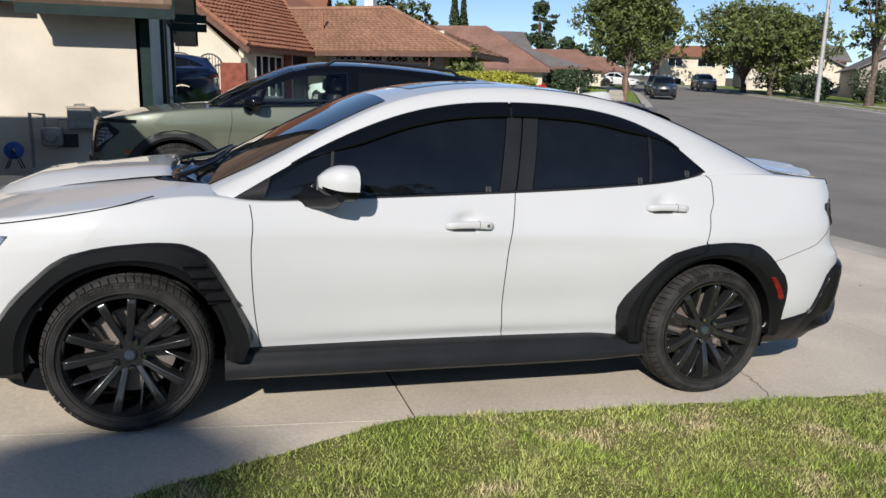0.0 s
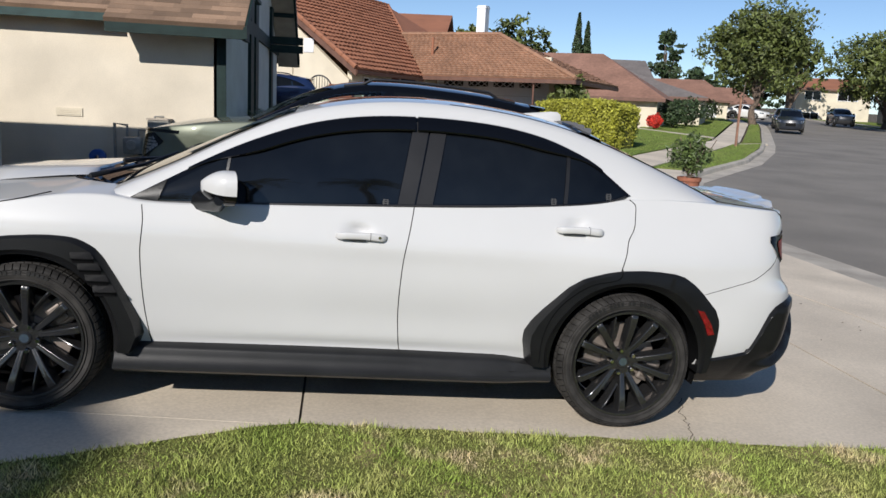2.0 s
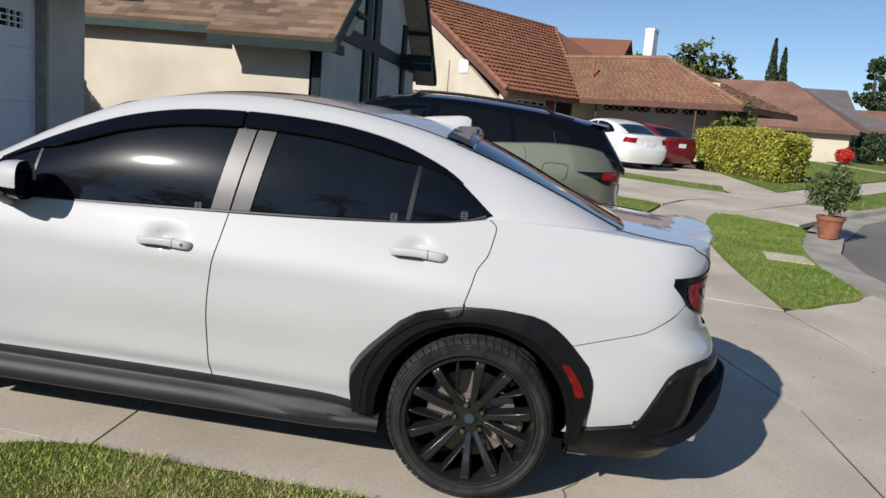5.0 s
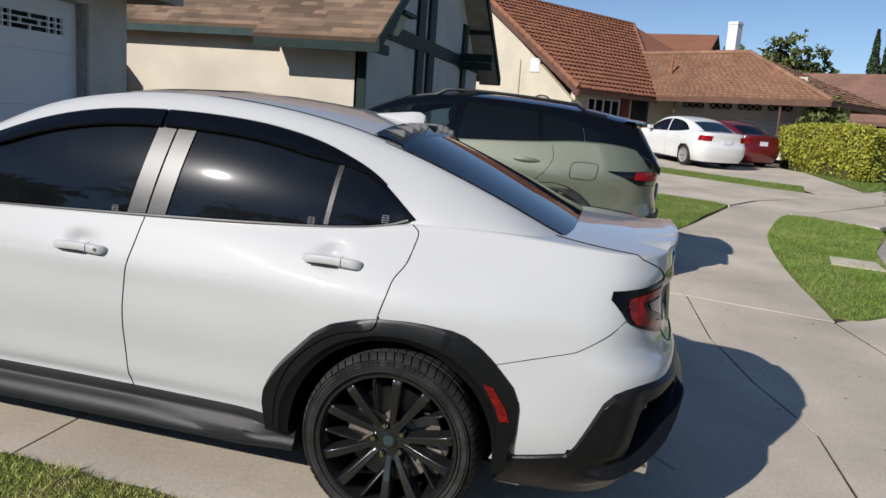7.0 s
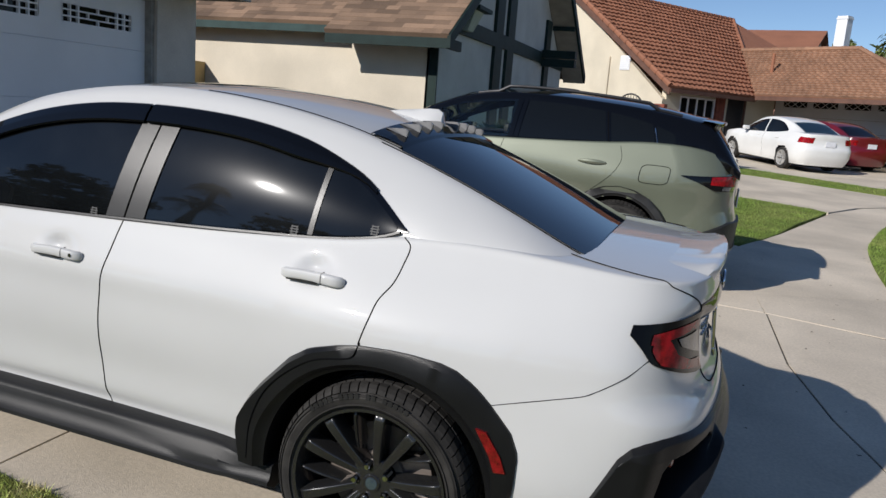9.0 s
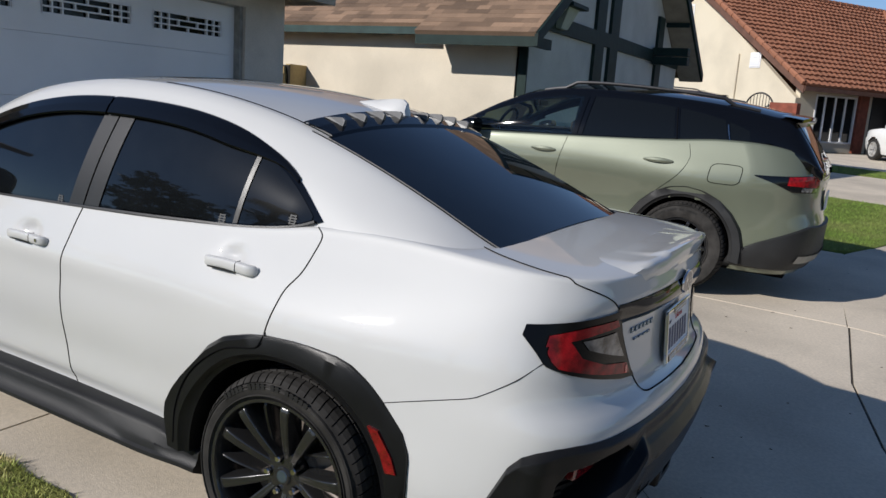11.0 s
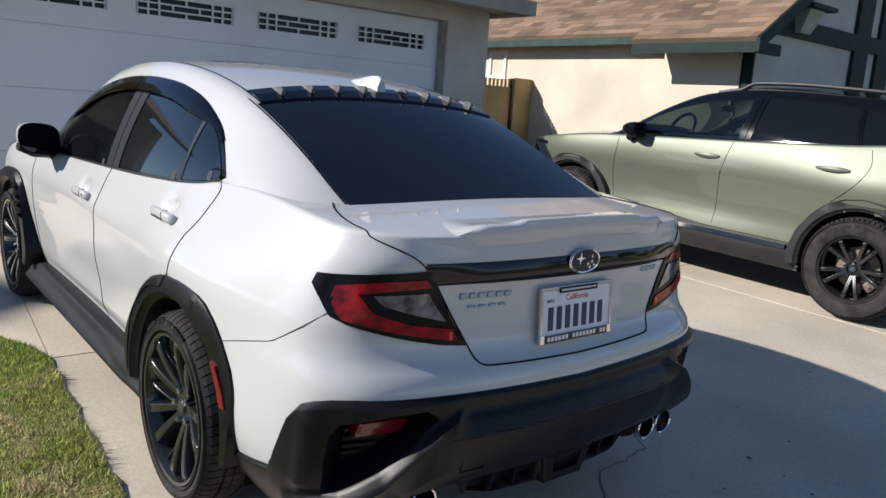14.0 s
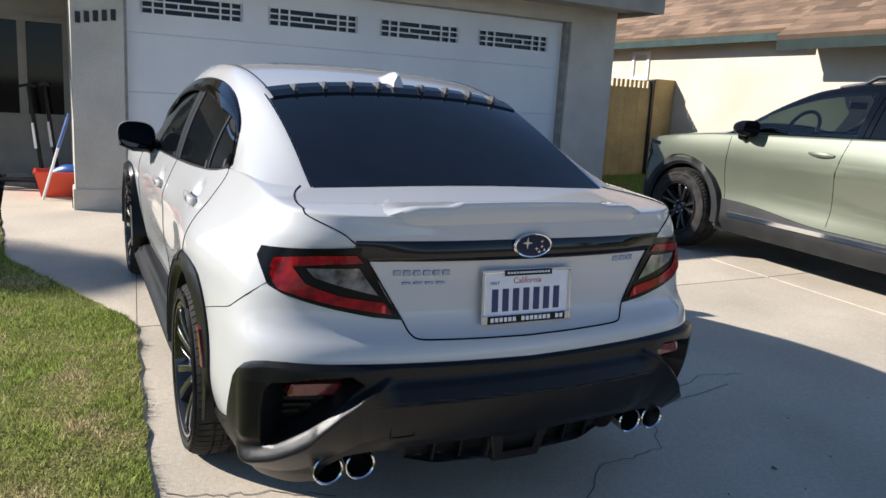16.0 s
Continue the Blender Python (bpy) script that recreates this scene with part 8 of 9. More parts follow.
            if nm == "headlamp":
                for j in range(4):
                    bm = BM()
                    zz = zl + 0.03 + j * 0.036
                    V.patch(bm, lambda p: zz + 0.010, lambda p: zz, pa + (pb - pa) * 0.06, pa + (pb - pa) * (0.45 + 0.12 * j if j < 3 else 0.80), 0.015, 8, 2)
                    if s < 0:
                        for v in bm.verts:
                            v.co.y = -v.co.y
                        bmesh.ops.reverse_faces(bm, faces=bm.faces)
                    part("lamp_slat", bm, GLOSS, lamp_part)
    # bumpers
    for nm, p0, p1, zt in (("rear_bumper", V.p_of_x(1.80, 0.4), 3.0, lambda x: lin(x, [1.8, 1.95, 2.3], [0.40, 0.50, 0.66])), ("front_bumper", 0.0, V.p_of_x(-1.80, 0.4), lambda x: lin(x, [-2.3, -1.95, -1.8], [0.62, 0.5, 0.42]))):
        bm = BM()
        rows = []
        for p in np.linspace(p0, p1, 36):
            x = V.xy(p, 0.4)[0]
            t = zt(x)
            rows.append([V.pt(p, t, 0.0), V.pt(p, t - 0.01, 0.02), V.pt(p, 0.42, 0.028), V.pt(p, 0.30, 0.02), V.pt(p, 0.24, -0.03)])
        loft(bm, rows)
        mirror_y(bm)
        bmesh.ops.remove_doubles(bm, verts=bm.verts, dist=0.0005)
        bmesh.ops.recalc_face_normals(bm, faces=bm.faces)
        part(nm, bm, CLADG, car, smooth=True, angle=30)
    bm = BM()
    rows = [[V.back(y, z, 0.034) for y in np.linspace(-0.72, 0.72, 25)] for z in (0.43, 0.37)]
    loft(bm, rows)
    bmesh.ops.recalc_face_normals(bm, faces=bm.faces)
    part("skid_trim", bm, GREYM, car, smooth=True)
    bm = BM()
    box(bm, 2.385, 2.395, -0.155, 0.155, 0.76, 0.92)
    part("number_plate", bm, PLATE, car)
    for x, y in ((fw, -0.795), (rw, -0.795), (fw, 0.795), (rw, 0.795)):
        wheel(car, x, y, R - 0.008, R, 0.232, 0.25, "y", spin=0.2 if x < 0 else 0.5, detail=detail)
    return car


crossover("crossover", "sage-green crossover with black roof and dark cladding, parked on concrete", Matrix.Translation((0.06, 4.905, 0.062)) @ LEVEL, GREEN, GLOSS, CLEAR)
crossover("crossover", "dark blue crossover parked beside a gabled house", Matrix.Translation((-3.05, 19.4, 0.62)), BLUE, BLUE, TINT, False)


def plain_sedan(label, paint, m, far=False):
    car = thing("sedan", label, "car", m)
    bm = BM()
    S.shell(bm, [(FW, ZW, 0.36), (RW, ZW, 0.36)], nu=90 if not far else 50, nv=16, rim=0.03)
    part("body", bm, paint, car, smooth=True, angle=55)
    bm = BM()
    S.cabin(bm, -1.06, 1.93, 40)
    part("roof", bm, paint, car, smooth=True, angle=55)
    bm = BM()
    box(bm, -1.95, 2.1, -0.6, 0.6, 0.16, 0.55)
    part("underbody", bm, GAP, car)
    blo = lambda x: ip(x, [-0.92, -0.15, 0.8, 1.325], [0.935, 0.968, 1.022, 1.10])
    bhi = lambda x: ip(x, [-0.92, -0.53, -0.14, 0.3, 0.72, 1.02, 1.325], [0.95, 1.168, 1.318, 1.378, 1.358, 1.28, 1.101])
    for nm, a, b in (("front_window", -0.86, 0.22), ("rear_window", 0.28, 1.28)):
        bm = BM()
        S.pane(bm, a, b, blo, lambda x: max(blo(x) + 0.002, bhi(x)), 0.006, 20, 6)
        pair(nm, bm, TINT, car)
    bm = BM()
    S.glass(bm, -1.04, -0.27, lambda x: -0.93, lambda x: 0.93, 0.006, 12)
    part("windscreen", bm, TINTC, car, smooth=True)
    bm = BM()
    S.glass(bm, 1.22, 1.86, lambda x: -0.93, lambda x: 0.93, 0.008, 12)
    part("rear_screen", bm, CLEAR if not far else TINT, car, smooth=True)
    for s in (1, -1):
        for nm, p0, p1, zu, zl, mtl in (("tail_lamp", S.p_of_x(1.95, 0.9), S.p_of_y(0.50, 0.9), 0.99, 0.83, LENSR), ("headlamp", S.p_of_x(-2.14, 0.72), S.p_of_x(-1.80, 0.72), 0.78, 0.64, HEADL)):
            bm = BM()
            S.patch(bm, lambda p: zu, lambda p: zl, p0, p1, 0.006, 12, 3)
            if s < 0:
                for v in bm.verts:
                    v.co.y = -v.co.y
                bmesh.ops.reverse_faces(bm, faces=bm.faces)
            part(nm, bm, mtl, car, smooth=True)
    bm = BM()
    box(bm, 2.27, 2.283, -0.155, 0.155, 0.76, 0.9)
    part("number_plate", bm, PLATE, car)
    bm = BM()
    box(bm, -2.292, -2.275, -0.30, 0.30, 0.42, 0.62)
    part("grille", bm, GLOSS, car)
    if not far:
        seam(car, [S.side(0.26, z, 0.001) for z in np.linspace(0.3, 0.98, 12)], both=True)
        for x in (0.06, 1.02):
            bm = BM()
            c = S.side(x, 0.87)
            tube(bm, [c + Vector((-0.1, -0.012, 0)), c + Vector((0.1, -0.012, 0))], 0.014, 6)
            pair("door_handle", bm, paint, car)
        for s in (-1, 1):
            bm = BM()
            box(bm, -0.62, -0.5, s * 0.92 - 0.1, s * 0.92 + 0.1, 0.98, 1.1, bevel=0.03)
            part("door_mirror", bm, paint, car, smooth=True)
    for x, y in ((FW, -0.74), (RW, -0.74), (FW, 0.74), (RW, 0.74)):
        wheel(car, x, y, ZW, RT, 0.215, 0.21, "y", detail=False, alloy=POLE if paint == SILVERW else None)
    return car


def at(x, y, heading, scale=1.0):
    """A car standing on the ground, its nose towards heading (degrees clockwise from +y)."""
    a = radians(heading)
    d = Vector((math.sin(a), math.cos(a), 0))
    z = G(x, y)
    g = (G(x + d.x, y + d.y) - G(x - d.x, y - d.y)) / 2
    f = Vector((d.x, d.y, g)).normalized()
    left = Vector((-d.y, d.x, 0))
    up = f.cross(left).normalized()
    M = Matrix((-f, -left, up)).transposed().to_4x4()
    M.translation = (x, y, z)
    return M @ Matrix.Scale(scale, 4)


plain_sedan("white family sedan parked in front of a garage", SILVERW, at(4.12, 23.2, -30, 1.0))
plain_sedan("dark red sedan parked in front of a garage", RED, at(5.60, 25.6, -30, 0.98))
plain_sedan("black sedan parked at the kerb", NIGHT, at(29.9, 44.6, 210), True)
plain_sedan("dark grey sedan parked at the kerb", NIGHT, at(33.6, 51.4, 209), True)
crossover("crossover", "dark crossover parked at the far kerb", at(47.2, 64.5, 203), NIGHT, NIGHT, TINT, False)
crossover("van", "white van parked in a driveway", at(38.5, 72, 110), SILVERW, SILVERW, TINT, False)
plain_sedan("white car parked further up the street", SILVERW, at(42.4, 73, 150), True)


# ---- plants ----
def leaves(pts, nrm, size, rnd, name, mtl, parent, aspect=0.5, fold=True):
    """Many small leaves, each a bent pair of triangles."""
    n = len(pts)
    R = np.random.RandomState(rnd)
    d = R.normal(size=(n, 3)) + np.array(nrm) * 0.9
    d /= np.linalg.norm(d, axis=1)[:, None]
    q = R.normal(size=(n, 3))
    u = np.cross(d, q)
    u /= np.linalg.norm(u, axis=1)[:, None] + 1e-9
    w = np.cross(d, u)
    s = size * (0.6 + 0.8 * R.rand(n, 1))
    P = np.array(pts)
    v = np.empty((n, 4, 3))
    v[:, 0], v[:, 1], v[:, 2], v[:, 3] = P - u * s, P + w * s * aspect + d * s * 0.15, P + u * s, P - w * s * aspect + d * s * 0.15
    me = bpy.data.meshes.new(name)
    me.from_pydata(v.reshape(-1, 3).tolist(), [], np.arange(4 * n).reshape(-1, 4).tolist())
    me.materials.append(mtl)
    o = new(name, me)
    o.parent = parent
    return tagged(o, kind="stuff")


def tree(x, y, h, r, seed, label, mtl=None, n=5200, trunk=0.22, clear=0.28, leaf=0.16, lobes=26, z=None, tall=1.0):
    rnd = random.Random(seed)
    z0 = G(x, y) if z is None else z
    t = thing("tree", label, "tree", pose(x, y, z0))
    bm = BM()
    hc = h * clear
    path = [(0, 0, -0.15), (0.03 * h * rnd.uniform(-1, 1), 0.02 * h * rnd.uniform(-1, 1), hc * 0.5), (0.03 * h * rnd.uniform(-1, 1), 0.03 * h * rnd.uniform(-1, 1), hc), (0.04 * h * rnd.uniform(-1, 1), 0, h * 0.72)]
    tube(bm, smooth_path(path, 5), [trunk * (1.25 - 1.05 * k / 15) for k in range(16)], 9)
    part("trunk", bm, BARK, t, smooth=True)
    pts, nr = [], []
    cs = []
    for i in range(lobes):
        a, e = rnd.uniform(0, 6.283), rnd.uniform(-0.75, 1.0)
        q = math.sqrt(max(0.05, 1 - e * e * 0.9)) * rnd.uniform(0.35, 1.0)
        c = Vector((r * q * math.cos(a) * 0.78, r * q * math.sin(a) * 0.78, hc + (h - hc) * (0.5 + 0.40 * e) * tall))
        cs.append((c, r * rnd.uniform(0.22, 0.42)))
    for c, lr_ in cs[:9]:
        bm = BM()
        b = Vector((0, 0, hc * rnd.uniform(0.75, 1.1)))
        m = b.lerp(c, 0.5) + Vector((0, 0, 0.06 * h))
        tube(bm, smooth_path([b, m, c], 5), [trunk * (0.5 - 0.042 * k) for k in range(11)], 6)
        part("limb", bm, BARK, t, smooth=True)
    R = np.random.RandomState(seed)
    per = n // lobes
    for c, lr_ in cs:
        m = max(4, per // 16)
        d = R.normal(size=(m, 3))
        d /= np.linalg.norm(d, axis=1)[:, None]
        d = np.repeat(d, per // m + 1, axis=0)[:per]
        rad = np.repeat(lr_ * (0.55 + 0.65 * R.rand(m, 1) ** 0.5), per // m + 1, axis=0)[:per]
        p = np.array(c) + d * rad * np.array((1, 1, 0.8)) + R.normal(size=(per, 3)) * lr_ * np.array((0.17, 0.17, 0.11))
        pts.append(p)
        nr.append(d)
    leaves(np.concatenate(pts), np.concatenate(nr), leaf, seed, "crown", mtl or LEAF, t)
    return t


def cypress(x, y, h, r, seed):
    """A narrow column of foliage that tapers to a point."""
    t = thing("cypress", "slender dark cypress behind the roofs", "tree", pose(x, y, G(x, y)))
    bm = BM()
    tube(bm, [(0, 0, -0.2), (0, 0, h * 0.9)], [0.16, 0.03], 7)
    part("trunk", bm, BARK, t, smooth=True)
    Rn = np.random.RandomState(seed)
    n = 3200
    f, a = Rn.rand(n), Rn.rand(n) * 6.283
    w = r * (0.55 + 0.45 * np.sin(np.minimum(f * 4, 1.57))) * (1 - f ** 3) * (0.6 + 0.45 * Rn.rand(n) ** 0.5) * (1 + 0.18 * np.sin(f * 23 + a * 2))
    p = np.column_stack([w * np.cos(a), w * np.sin(a), h * (0.05 + 0.97 * f)])
    leaves(p, np.column_stack([np.cos(a), np.sin(a), 0.6 * np.ones(n)]), 0.17, seed, "crown", LEAFD, t)
    return t


tree(33.4, 55.6, 8.9, 4.7, 1, "leafy green street tree with a forked trunk", None, 15000, 0.27, 0.26, 0.17, 34)
tree(48.6, 60.2, 8.2, 4.8, 2, "broad green street tree across the road", None, 13000, 0.27, 0.16, 0.18, 34)
tree(46.3, 53.4, 7.2, 4.4, 3, "yellow-green street tree across the road", None, 12000, 0.25, 0.16, 0.18, 32)
tree(41.2, 37.6, 8.8, 3.0, 4, "thin grey-green tree with bare branches", LEAF, 2200, 0.26, 0.3, 0.16, 20)
tree(35.4, 79.4, 9.2, 1.9, 5, "tall rounded dark green tree behind the houses", LEAFD, 3500, 0.3, 0.2, 0.24, 20)
for i, (x, y, hh) in enumerate(((26.0, 81.8, 10.2), (27.2, 82.2, 9.4))):
    cypress(x, y, hh, 0.62, 6 + i)
tree(13.6, 56.4, 6.7, 3.8, 9, "round green tree behind the garage roofs", None, 4500, 0.3, 0.2, 0.22, 24)
tree(9.6, 60, 6.6, 2.6, 10, "green tree behind the garage roofs", None, 2500, 0.3, 0.2, 0.22, 18)
tree(61, 104, 6.4, 4.2, 21, "distant leafy tree at the end of the street", LEAFD, 3000, 0.3, 0.1, 0.3, 22)
tree(52.5, 106, 6.0, 4.0, 23, "distant leafy tree at the end of the street", LEAFD, 3000, 0.3, 0.1, 0.3, 22)
tree(55, 86, 9, 5, 22, "distant leafy street tree", None, 3000, 0.3, 0.2, 0.3, 22)
# trees behind the walk, mirrored in the side windows
tree(-7.0, -19.5, 7.6, 3.4, 31, "dark garden tree across the lawn", LEAFD, 4500, 0.3, 0.2, 0.2, 24)
tree(4.5, -21, 7.2, 3.2, 32, "dark garden tree across the lawn", LEAFD, 4500, 0.3, 0.2, 0.2, 24)
tree(-15, -16, 8.0, 3.4, 33, "dark garden tree across the lawn", LEAFD, 4500, 0.3, 0.2, 0.2, 24)


def palm(x, y, h, seed, size=1.7):
    rnd = random.Random(seed)
    t = thing("palm_tree", "tall palm tree across the lawn", "palm tree", pose(x, y, G(x, y)))
    bm = BM()
    tube(bm, [(0.05 * k * rnd.uniform(-1, 1), 0, -0.2 + (h + 0.2) * k / 8) for k in range(9)], [0.2 - 0.008 * k for k in range(9)], 9)
    part("trunk", bm, BARK, t, smooth=True)
    for k in range(22):
        a, e = rnd.uniform(0, 6.283), rnd.uniform(-0.35, 1.1)
        d = Vector((math.cos(a) * math.cos(e), math.sin(a) * math.cos(e), math.sin(e)))
        bm = BM()
        sp = [Vector((0, 0, h)) + d * (size * f) + Vector((0, 0, -0.9 * f * f)) for f in np.linspace(0, 1, 9)]
        for i in range(8):
            tg = (sp[i + 1] - sp[i]).normalized()
            sd = tg.cross(Vector((0, 0, 1))).normalized()
            for s in (-1, 1):
                for q in (0.0, 0.5):
                    b0 = sp[i].lerp(sp[i + 1], q)
                    tip = b0 + sd * s * (0.5 - 0.25 * abs(i - 3) / 5) + tg * 0.25 - Vector((0, 0, 0.12))
                    bm.faces.new([bm.verts.new(p) for p in (b0, b0 + tg * 0.06, tip)])
        part("frond", bm, LEAFD, t)
    return t


palm(-2.6, -19.5, 9.6, 1)
palm(1.2, -20.5, 10.4, 2)
palm(-11.0, -17.0, 7.0, 3)
# unseen palm, placed and sized to shade the ground by the front wheel
palm(-8.735, -14.05, 8.1, 4, 0.91)


def hedge(poly, z1, seed, label, n):
    """A clipped hedge: a dark core and a coat of small leaves."""
    cx, cy = sum(p[0] for p in poly) / len(poly), sum(p[1] for p in poly) / len(poly)
    z0 = min(G(*p) for p in poly)
    t = thing("hedge", label, "hedge", group="clipped hedges by the driveway")
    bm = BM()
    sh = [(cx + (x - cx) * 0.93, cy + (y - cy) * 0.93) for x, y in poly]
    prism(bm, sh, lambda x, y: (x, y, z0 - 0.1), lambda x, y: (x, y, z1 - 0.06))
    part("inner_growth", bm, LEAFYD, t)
    R = np.random.RandomState(seed)
    pts, nr = [], []
    per = [math.hypot(poly[i][0] - poly[i - 1][0], poly[i][1] - poly[i - 1][1]) for i in range(len(poly))]
    for i in range(len(poly)):
        a, b = np.array(poly[i - 1]), np.array(poly[i])
        k = int(n * per[i] / sum(per))
        f, z = R.rand(k, 1), R.rand(k)
        xy = a + (b - a) * f
        nn = np.array((b[1] - a[1], -(b[0] - a[0])))
        nn = nn / np.linalg.norm(nn)
        if nn @ (np.array((cx, cy)) - a) > 0:
            nn = -nn
        zz = z0 + 0.05 + (z1 - z0 - 0.05) * z
        bul = 0.04 * np.sin(zz * 5 + f[:, 0] * 9) + R.normal(size=k) * 0.06 - 0.16 * (1 - z)**3
        pts.append(np.column_stack([xy[:, 0] + nn[0] * bul, xy[:, 1] + nn[1] * bul, zz]))
        nr.append(np.tile((nn[0], nn[1], 0.2), (k, 1)))
    k = n // 2
    w = R.dirichlet([1.0] * len(poly), k)
    xy = w @ np.array(poly)
    pts.append(np.column_stack([xy, z1 + R.normal(size=k) * 0.04]))
    nr.append(np.tile((0, 0, 1.0), (k, 1)))
    leaves(np.concatenate(pts), np.concatenate(nr), 0.055, seed, "foliage", LEAFY, t)
    return t


hedge([(8.55, 21.6), (9.0, 20.9), (9.75, 21.7), (9.2, 24.4), (8.3, 26.6), (7.7, 26.0)], 1.98, 1, "square-clipped yellow-green hedge beside a driveway", 20000)
hedge([(9.1, 20.9), (10.0, 21.6), (10.6, 22.9), (10.3, 23.6), (9.8, 22.0)], 1.86, 2, "square-clipped yellow-green hedge with a sloping face", 6000)


def bush(x, y, r, h, seed, label, mtl, n=1500, leaf=0.07, name="shrub"):
    R = np.random.RandomState(seed)
    t = thing(name, label, "shrub", pose(x, y, G(x, y)))
    bm = BM()
    for k in range(6):
        a = R.rand() * 6.28
        tube(bm, [(0, 0, 0), (r * 0.35 * math.cos(a), r * 0.35 * math.sin(a), h * 0.5), (r * 0.6 * math.cos(a), r * 0.6 * math.sin(a), h * 0.85)], [0.02, 0.014, 0.006], 5)
    part("stems", bm, BARK, t)
    d = R.normal(size=(n, 3))
    d /= np.linalg.norm(d, axis=1)[:, None]
    p = d * (0.45 + 0.6 * R.rand(n, 1) ** 0.6) * np.array((r, r, h / 2)) * (0.85 + 0.25 * np.sin(d[:, :1] * 5) * np.cos(d[:, 1:2] * 4)) + np.array((0, 0, h * 0.52))
    leaves(p, d, leaf, seed, "foliage", mtl, t)
    return t


bush(9.2, 26.5, 0.9, 2.4, 41, "spiky green shrub by the garage corner", LEAF, 1500, 0.12)
bush(17.75, 38.3, 0.45, 0.85, 42, "low shrub covered in red flowers", FLOWER, 1400, 0.08)
for i, (x, y, r, h) in enumerate(((19.7, 40.3, 0.8, 1.7), (22.0, 43.4, 1.2, 1.9), (24.2, 48.0, 1.5, 2.1), (27.6, 54.6, 1.4, 2.0), (31.8, 60.6, 1.4, 1.8))):
    bush(x, y, r, h, 50 + i, "rounded dark green garden shrub", LEAFD, 1300, 0.10)
for i, (x, y, r, h) in enumerate(((44.5, 46, 1.6, 1.8), (47.5, 50.5, 1.8, 2.2), (52, 58, 2, 2.4), (55, 64, 2, 2.2), (46, 42, 1.5, 1.2), (50.5, 44.5, 2.2, 2.6), (53.5, 49, 2.4, 2.8))):
    bush(x, y, r, h, 60 + i, "garden shrub across the street", LEAFD, 1000, 0.14)


def cycad(x, y, r, h, seed):
    """A stout trunk and a rosette of arching fronds with narrow leaflets."""
    rnd = random.Random(seed)
    t = thing("cycad", "spiky green cycad by the gable wall", "shrub", pose(x, y, G(x, y)))
    bm = BM()
    tube(bm, [(0, 0, -0.05), (0.01, 0, h * 0.3), (0, 0, h * 0.55)], [0.13, 0.12, 0.07], 9)
    part("trunk", bm, BARK, t, smooth=True)
    for k in range(34):
        a, e = 2.4 * k + rnd.uniform(-0.2, 0.2), 1.25 - 1.25 * k / 34 + rnd.uniform(-0.1, 0.1)
        d = Vector((math.cos(a) * math.cos(e), math.sin(a) * math.cos(e), math.sin(e)))
        n = rnd.uniform(0.85, 1.1) * r * 1.25
        sp = [Vector((0, 0, h * 0.52)) + d * (n * f) - Vector((0, 0, 0.34 * r * f * f)) for f in np.linspace(0, 1, 11)]
        bm = BM()
        tube(bm, sp, [0.007 - 0.0005 * i for i in range(11)], 4)
        for i in range(1, 10):
            tg = (sp[i + 1] - sp[i]).normalized()
            sd = tg.cross(Vector((0, 0, 1))).normalized()
            ln = 0.17 * r * (1.6 - abs(i - 4.5) / 4.5)
            for side in (-1, 1):
                for q in (0.0, 0.33, 0.66):
                    b0 = sp[i].lerp(sp[i + 1], q)
                    bm.faces.new([bm.verts.new(p) for p in (b0, b0 + tg * 0.014, b0 + sd * side * ln + tg * ln * 0.7 + Vector((0, 0, ln * 0.22)))])
        part("frond", bm, LEAFP, t)
    return t


cycad(-1.15, 9.6, 0.58, 1.15, 70)


def potted_plant(x, y):
    t = thing("potted_plant", "bushy green plant in a square-rimmed terracotta pot", "potted plant", pose(x, y, G(x, y)))
    bm = BM()
    lathe(bm, [(0.0, 0.0), (0.155, 0.0), (0.205, 0.30), (0.225, 0.30), (0.23, 0.37), (0.205, 0.37), (0.195, 0.32), (0.0, 0.32)], 24)
    part("pot", bm, TERRA, t, smooth=True, angle=30)
    R = np.random.RandomState(8)
    for k in range(14):
        a, q = R.rand() * 6.28, 0.15 + 0.3 * R.rand()
        bm = BM()
        tube(bm, smooth_path([(0, 0, 0.3), (q * 0.4 * math.cos(a), q * 0.4 * math.sin(a), 0.6), (q * math.cos(a), q * math.sin(a), 0.8 + 0.35 * R.rand())], 4), 0.008, 5)
        part("stem", bm, BARK, t)
    d = R.normal(size=(1500, 3))
    d /= np.linalg.norm(d, axis=1)[:, None]
    p = d * (0.4 + 0.65 * R.rand(1500, 1) ** 0.6) * np.array((0.43, 0.43, 0.42)) * (0.8 + 0.3 * np.sin(d[:, :1] * 6 + 1)) + np.array((0, 0, 0.80))
    leaves(p, d, 0.055, 3, "foliage", LEAFP, t, 0.32)
    return t


potted_plant(6.62, 9.75)

# ---- street furniture ----
lp = thing("street_lamp", "plain tall concrete street lamp post", "street lamp", pose(40.5, 41.5, G(40.5, 41.5)))
bm = BM()
tube(bm, [(0, 0, -0.2), (0, 0, 9.5)], [0.17, 0.1], 12)
part("pole", bm, POLE, lp, smooth=True)
bm = BM()
tube(bm, smooth_path([(0, 0, 9.4), (-0.9, -0.5, 10.2), (-2.2, -1.3, 10.3)], 5), 0.05, 8)
part("arm", bm, POLE, lp, smooth=True)
st = thing("sapling_stake", "young bare sapling tied to a wooden stake on the verge", "sapling", pose(16.0, 25.6, G(16, 25.6)))
bm = BM()
box(bm, -0.035, 0.035, -0.035, 0.035, -0.1, 2.0)
part("stake", bm, WOODP, st)
bm = BM()
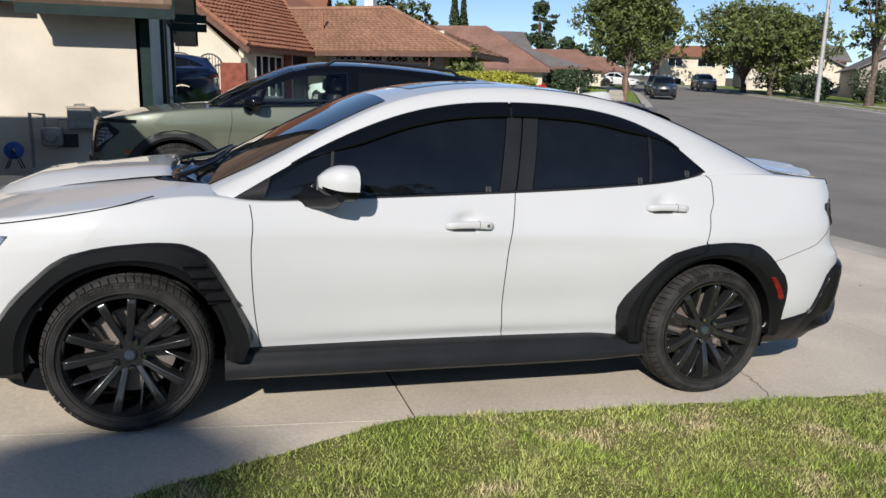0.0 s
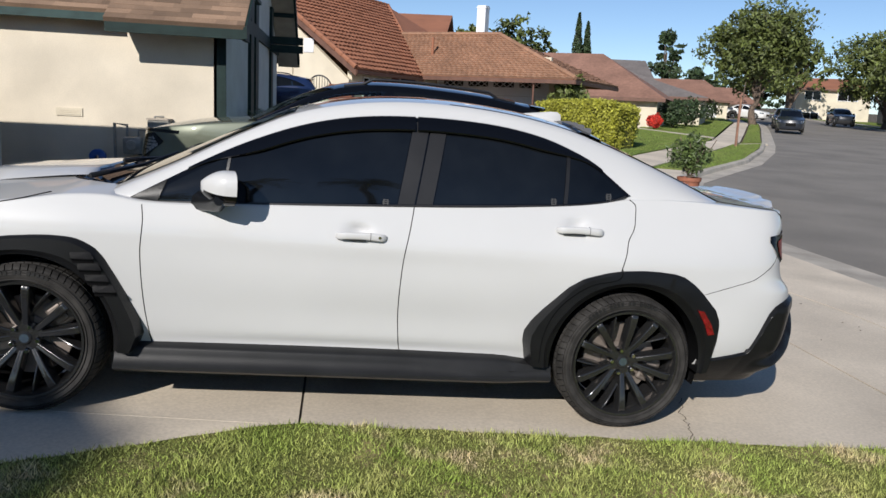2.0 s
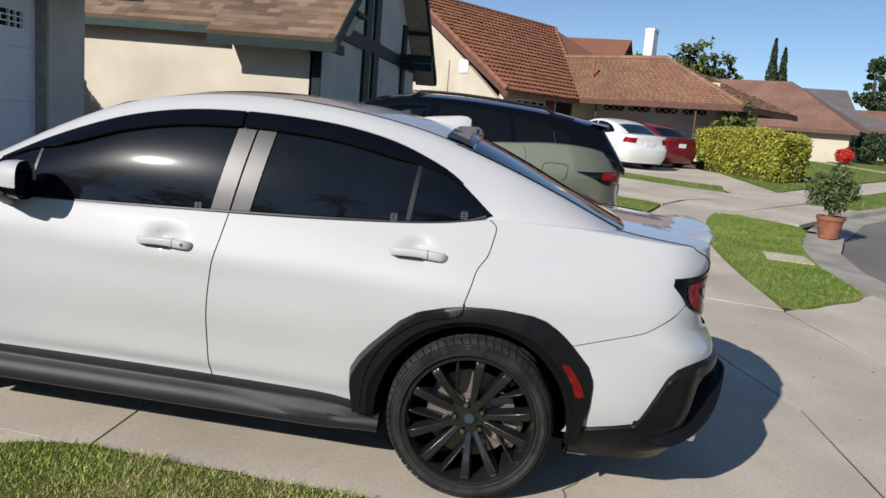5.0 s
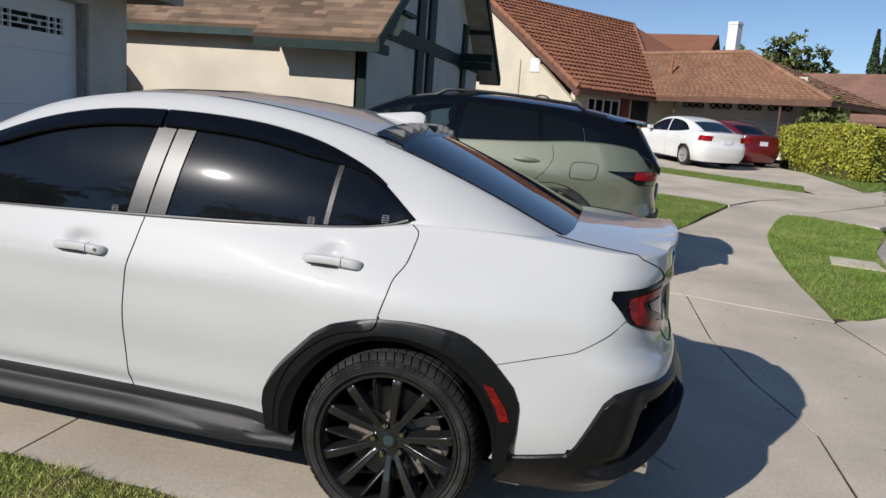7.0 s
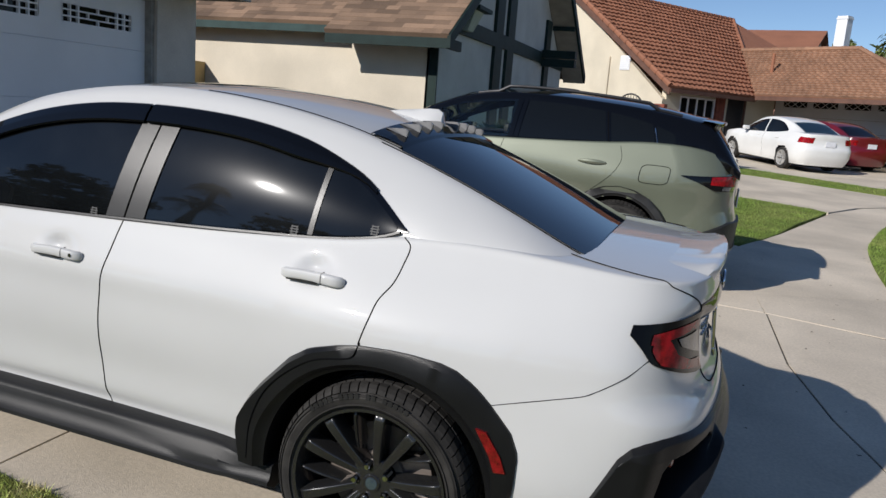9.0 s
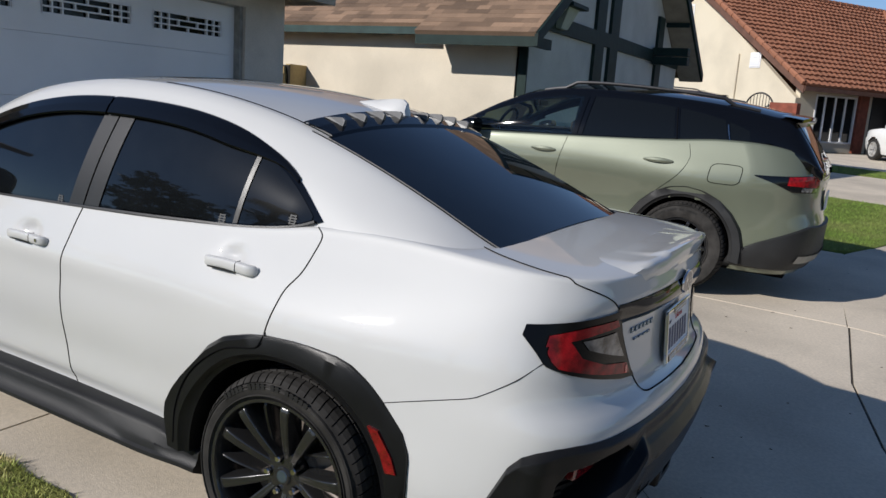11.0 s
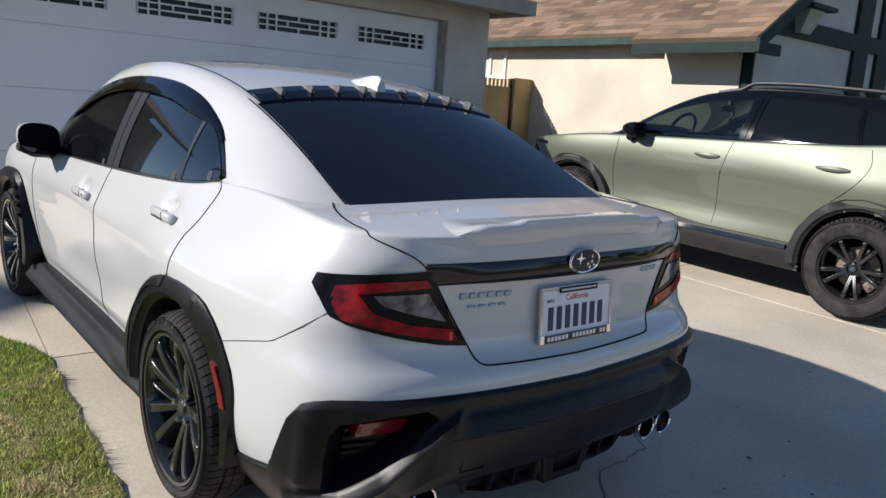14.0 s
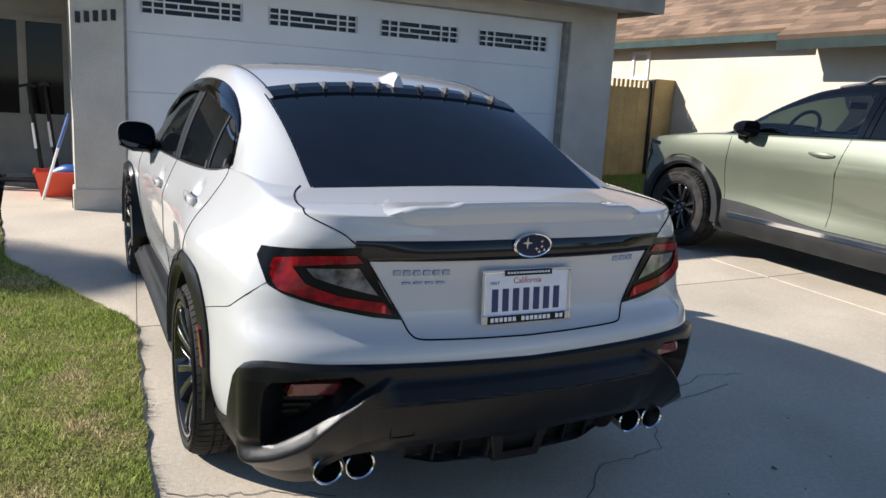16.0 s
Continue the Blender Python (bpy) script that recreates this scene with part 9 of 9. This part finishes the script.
tube(bm, smooth_path([(0.06, 0, 0), (0.05, 0.03, 1.2), (0.12, 0, 2.6)], 5), 0.018, 6)
part("stem", bm, BARK, st)

# ---- porch ----


def scooter(x, y, rot, tall):
    t = thing("kick_scooter", "dark folding kick scooter leaning on the porch", "scooter", pose(x, y, 0.14, 0, 0, rot))
    bm = BM()
    box(bm, -0.35, 0.25, -0.05, 0.05, 0.10, 0.13, bevel=0.012)
    part("deck", bm, DARKM, t)
    bm = BM()
    tube(bm, [(0.27, 0, 0.12), (0.24, 0, 0.4), (0.16, 0, tall)], 0.022, 8)
    part("stem", bm, CLAD, t, smooth=True)
    bm = BM()
    tube(bm, [(0.22, 0, tall * 0.42), (0.195, 0, tall * 0.66)], 0.024, 8)
    part("stem_sleeve", bm, INKW, t, smooth=True)
    bm = BM()
    tube(bm, [(0.15, -0.24, tall), (0.17, 0, tall + 0.02), (0.15, 0.24, tall)], 0.016, 8)
    part("handlebar", bm, CLAD, t, smooth=True)
    for wx in (0.29, -0.38):
        bm = BM()
        lathe(bm, [(0.03, -0.022), (0.085, -0.022), (0.1, -0.012), (0.1, 0.012), (0.085, 0.022), (0.03, 0.022)], 20, "y", Matrix.Translation((wx, 0, 0.1)))
        wh = part("wheel", bm, TYRE, t, smooth=True)
    return t


scooter(-5.0, -1.72, 75, 1.10)
scooter(-5.12, -1.58, 80, 1.12)
tub = thing("storage_tub", "orange plastic tub on the porch floor", "tub", pose(-4.66, -1.27, 0.145))
bm = BM()
rows = [[Vector((a * s, b * s, z)) for a, b in ((-0.2, -0.26), (0.2, -0.26), (0.2, 0.26), (-0.2, 0.26))] for s, z in ((0.8, 0.0), (1.0, 0.24), (1.06, 0.24), (1.06, 0.255), (0.97, 0.255), (0.78, 0.012))]
loft(bm, rows, closed=True)
bm.faces.new([bm.verts.new((a * 0.8, b * 0.8, 0.004)) for a, b in ((-0.2, -0.26), (0.2, -0.26), (0.2, 0.26), (-0.2, 0.26))])
bmesh.ops.recalc_face_normals(bm, faces=bm.faces)
part("shell", bm, ORANGE, tub)
bl = thing("bundle", "blue rolled bundle lying in the orange tub", "bundle", pose(-4.66, -1.22, 0.185))
bm = BM()
tube(bm, smooth_path([(-0.1, -0.12, 0.15), (0.02, 0.0, 0.21), (0.1, 0.14, 0.19)], 6), 0.075, 10)
part("roll", bm, BLUEP, bl, smooth=True)
mop = thing("broom", "broom with a two-tone handle leaning on the pillar", "broom", pose(-4.34, -1.46, 0.15))
bm = BM()
tube(bm, [(0.0, 0.0, -0.01), (-0.10, 0.15, 0.50)], 0.014, 6)
part("handle", bm, INKW, mop)
bm = BM()
tube(bm, [(-0.10, 0.15, 0.50), (-0.16, 0.26, 0.84)], 0.017, 6)
part("grip", bm, BLUEP, mop)
# small debris on the driveway
dr = random.Random(4)
db = part("leaf_litter", BM(), BARK)
bm = BM()
for k in range(60):
    x, y = dr.uniform(1.8, 4.4), dr.uniform(0.5, 8)
    z = G(x, y) + 0.004
    a, s = dr.uniform(0, 6.28), dr.uniform(0.006, 0.018)
    bm.faces.new([bm.verts.new((x + s * math.cos(a + q), y + s * math.sin(a + q) * 0.6, z + (0.004 if i % 2 else 0))) for i, q in enumerate((0, 1.6, 3.1, 4.7))])
bm.to_mesh(db.data)
bm.free()
tagged(db, "small dry leaves scattered on the driveway", "leaf litter", kind="stuff")
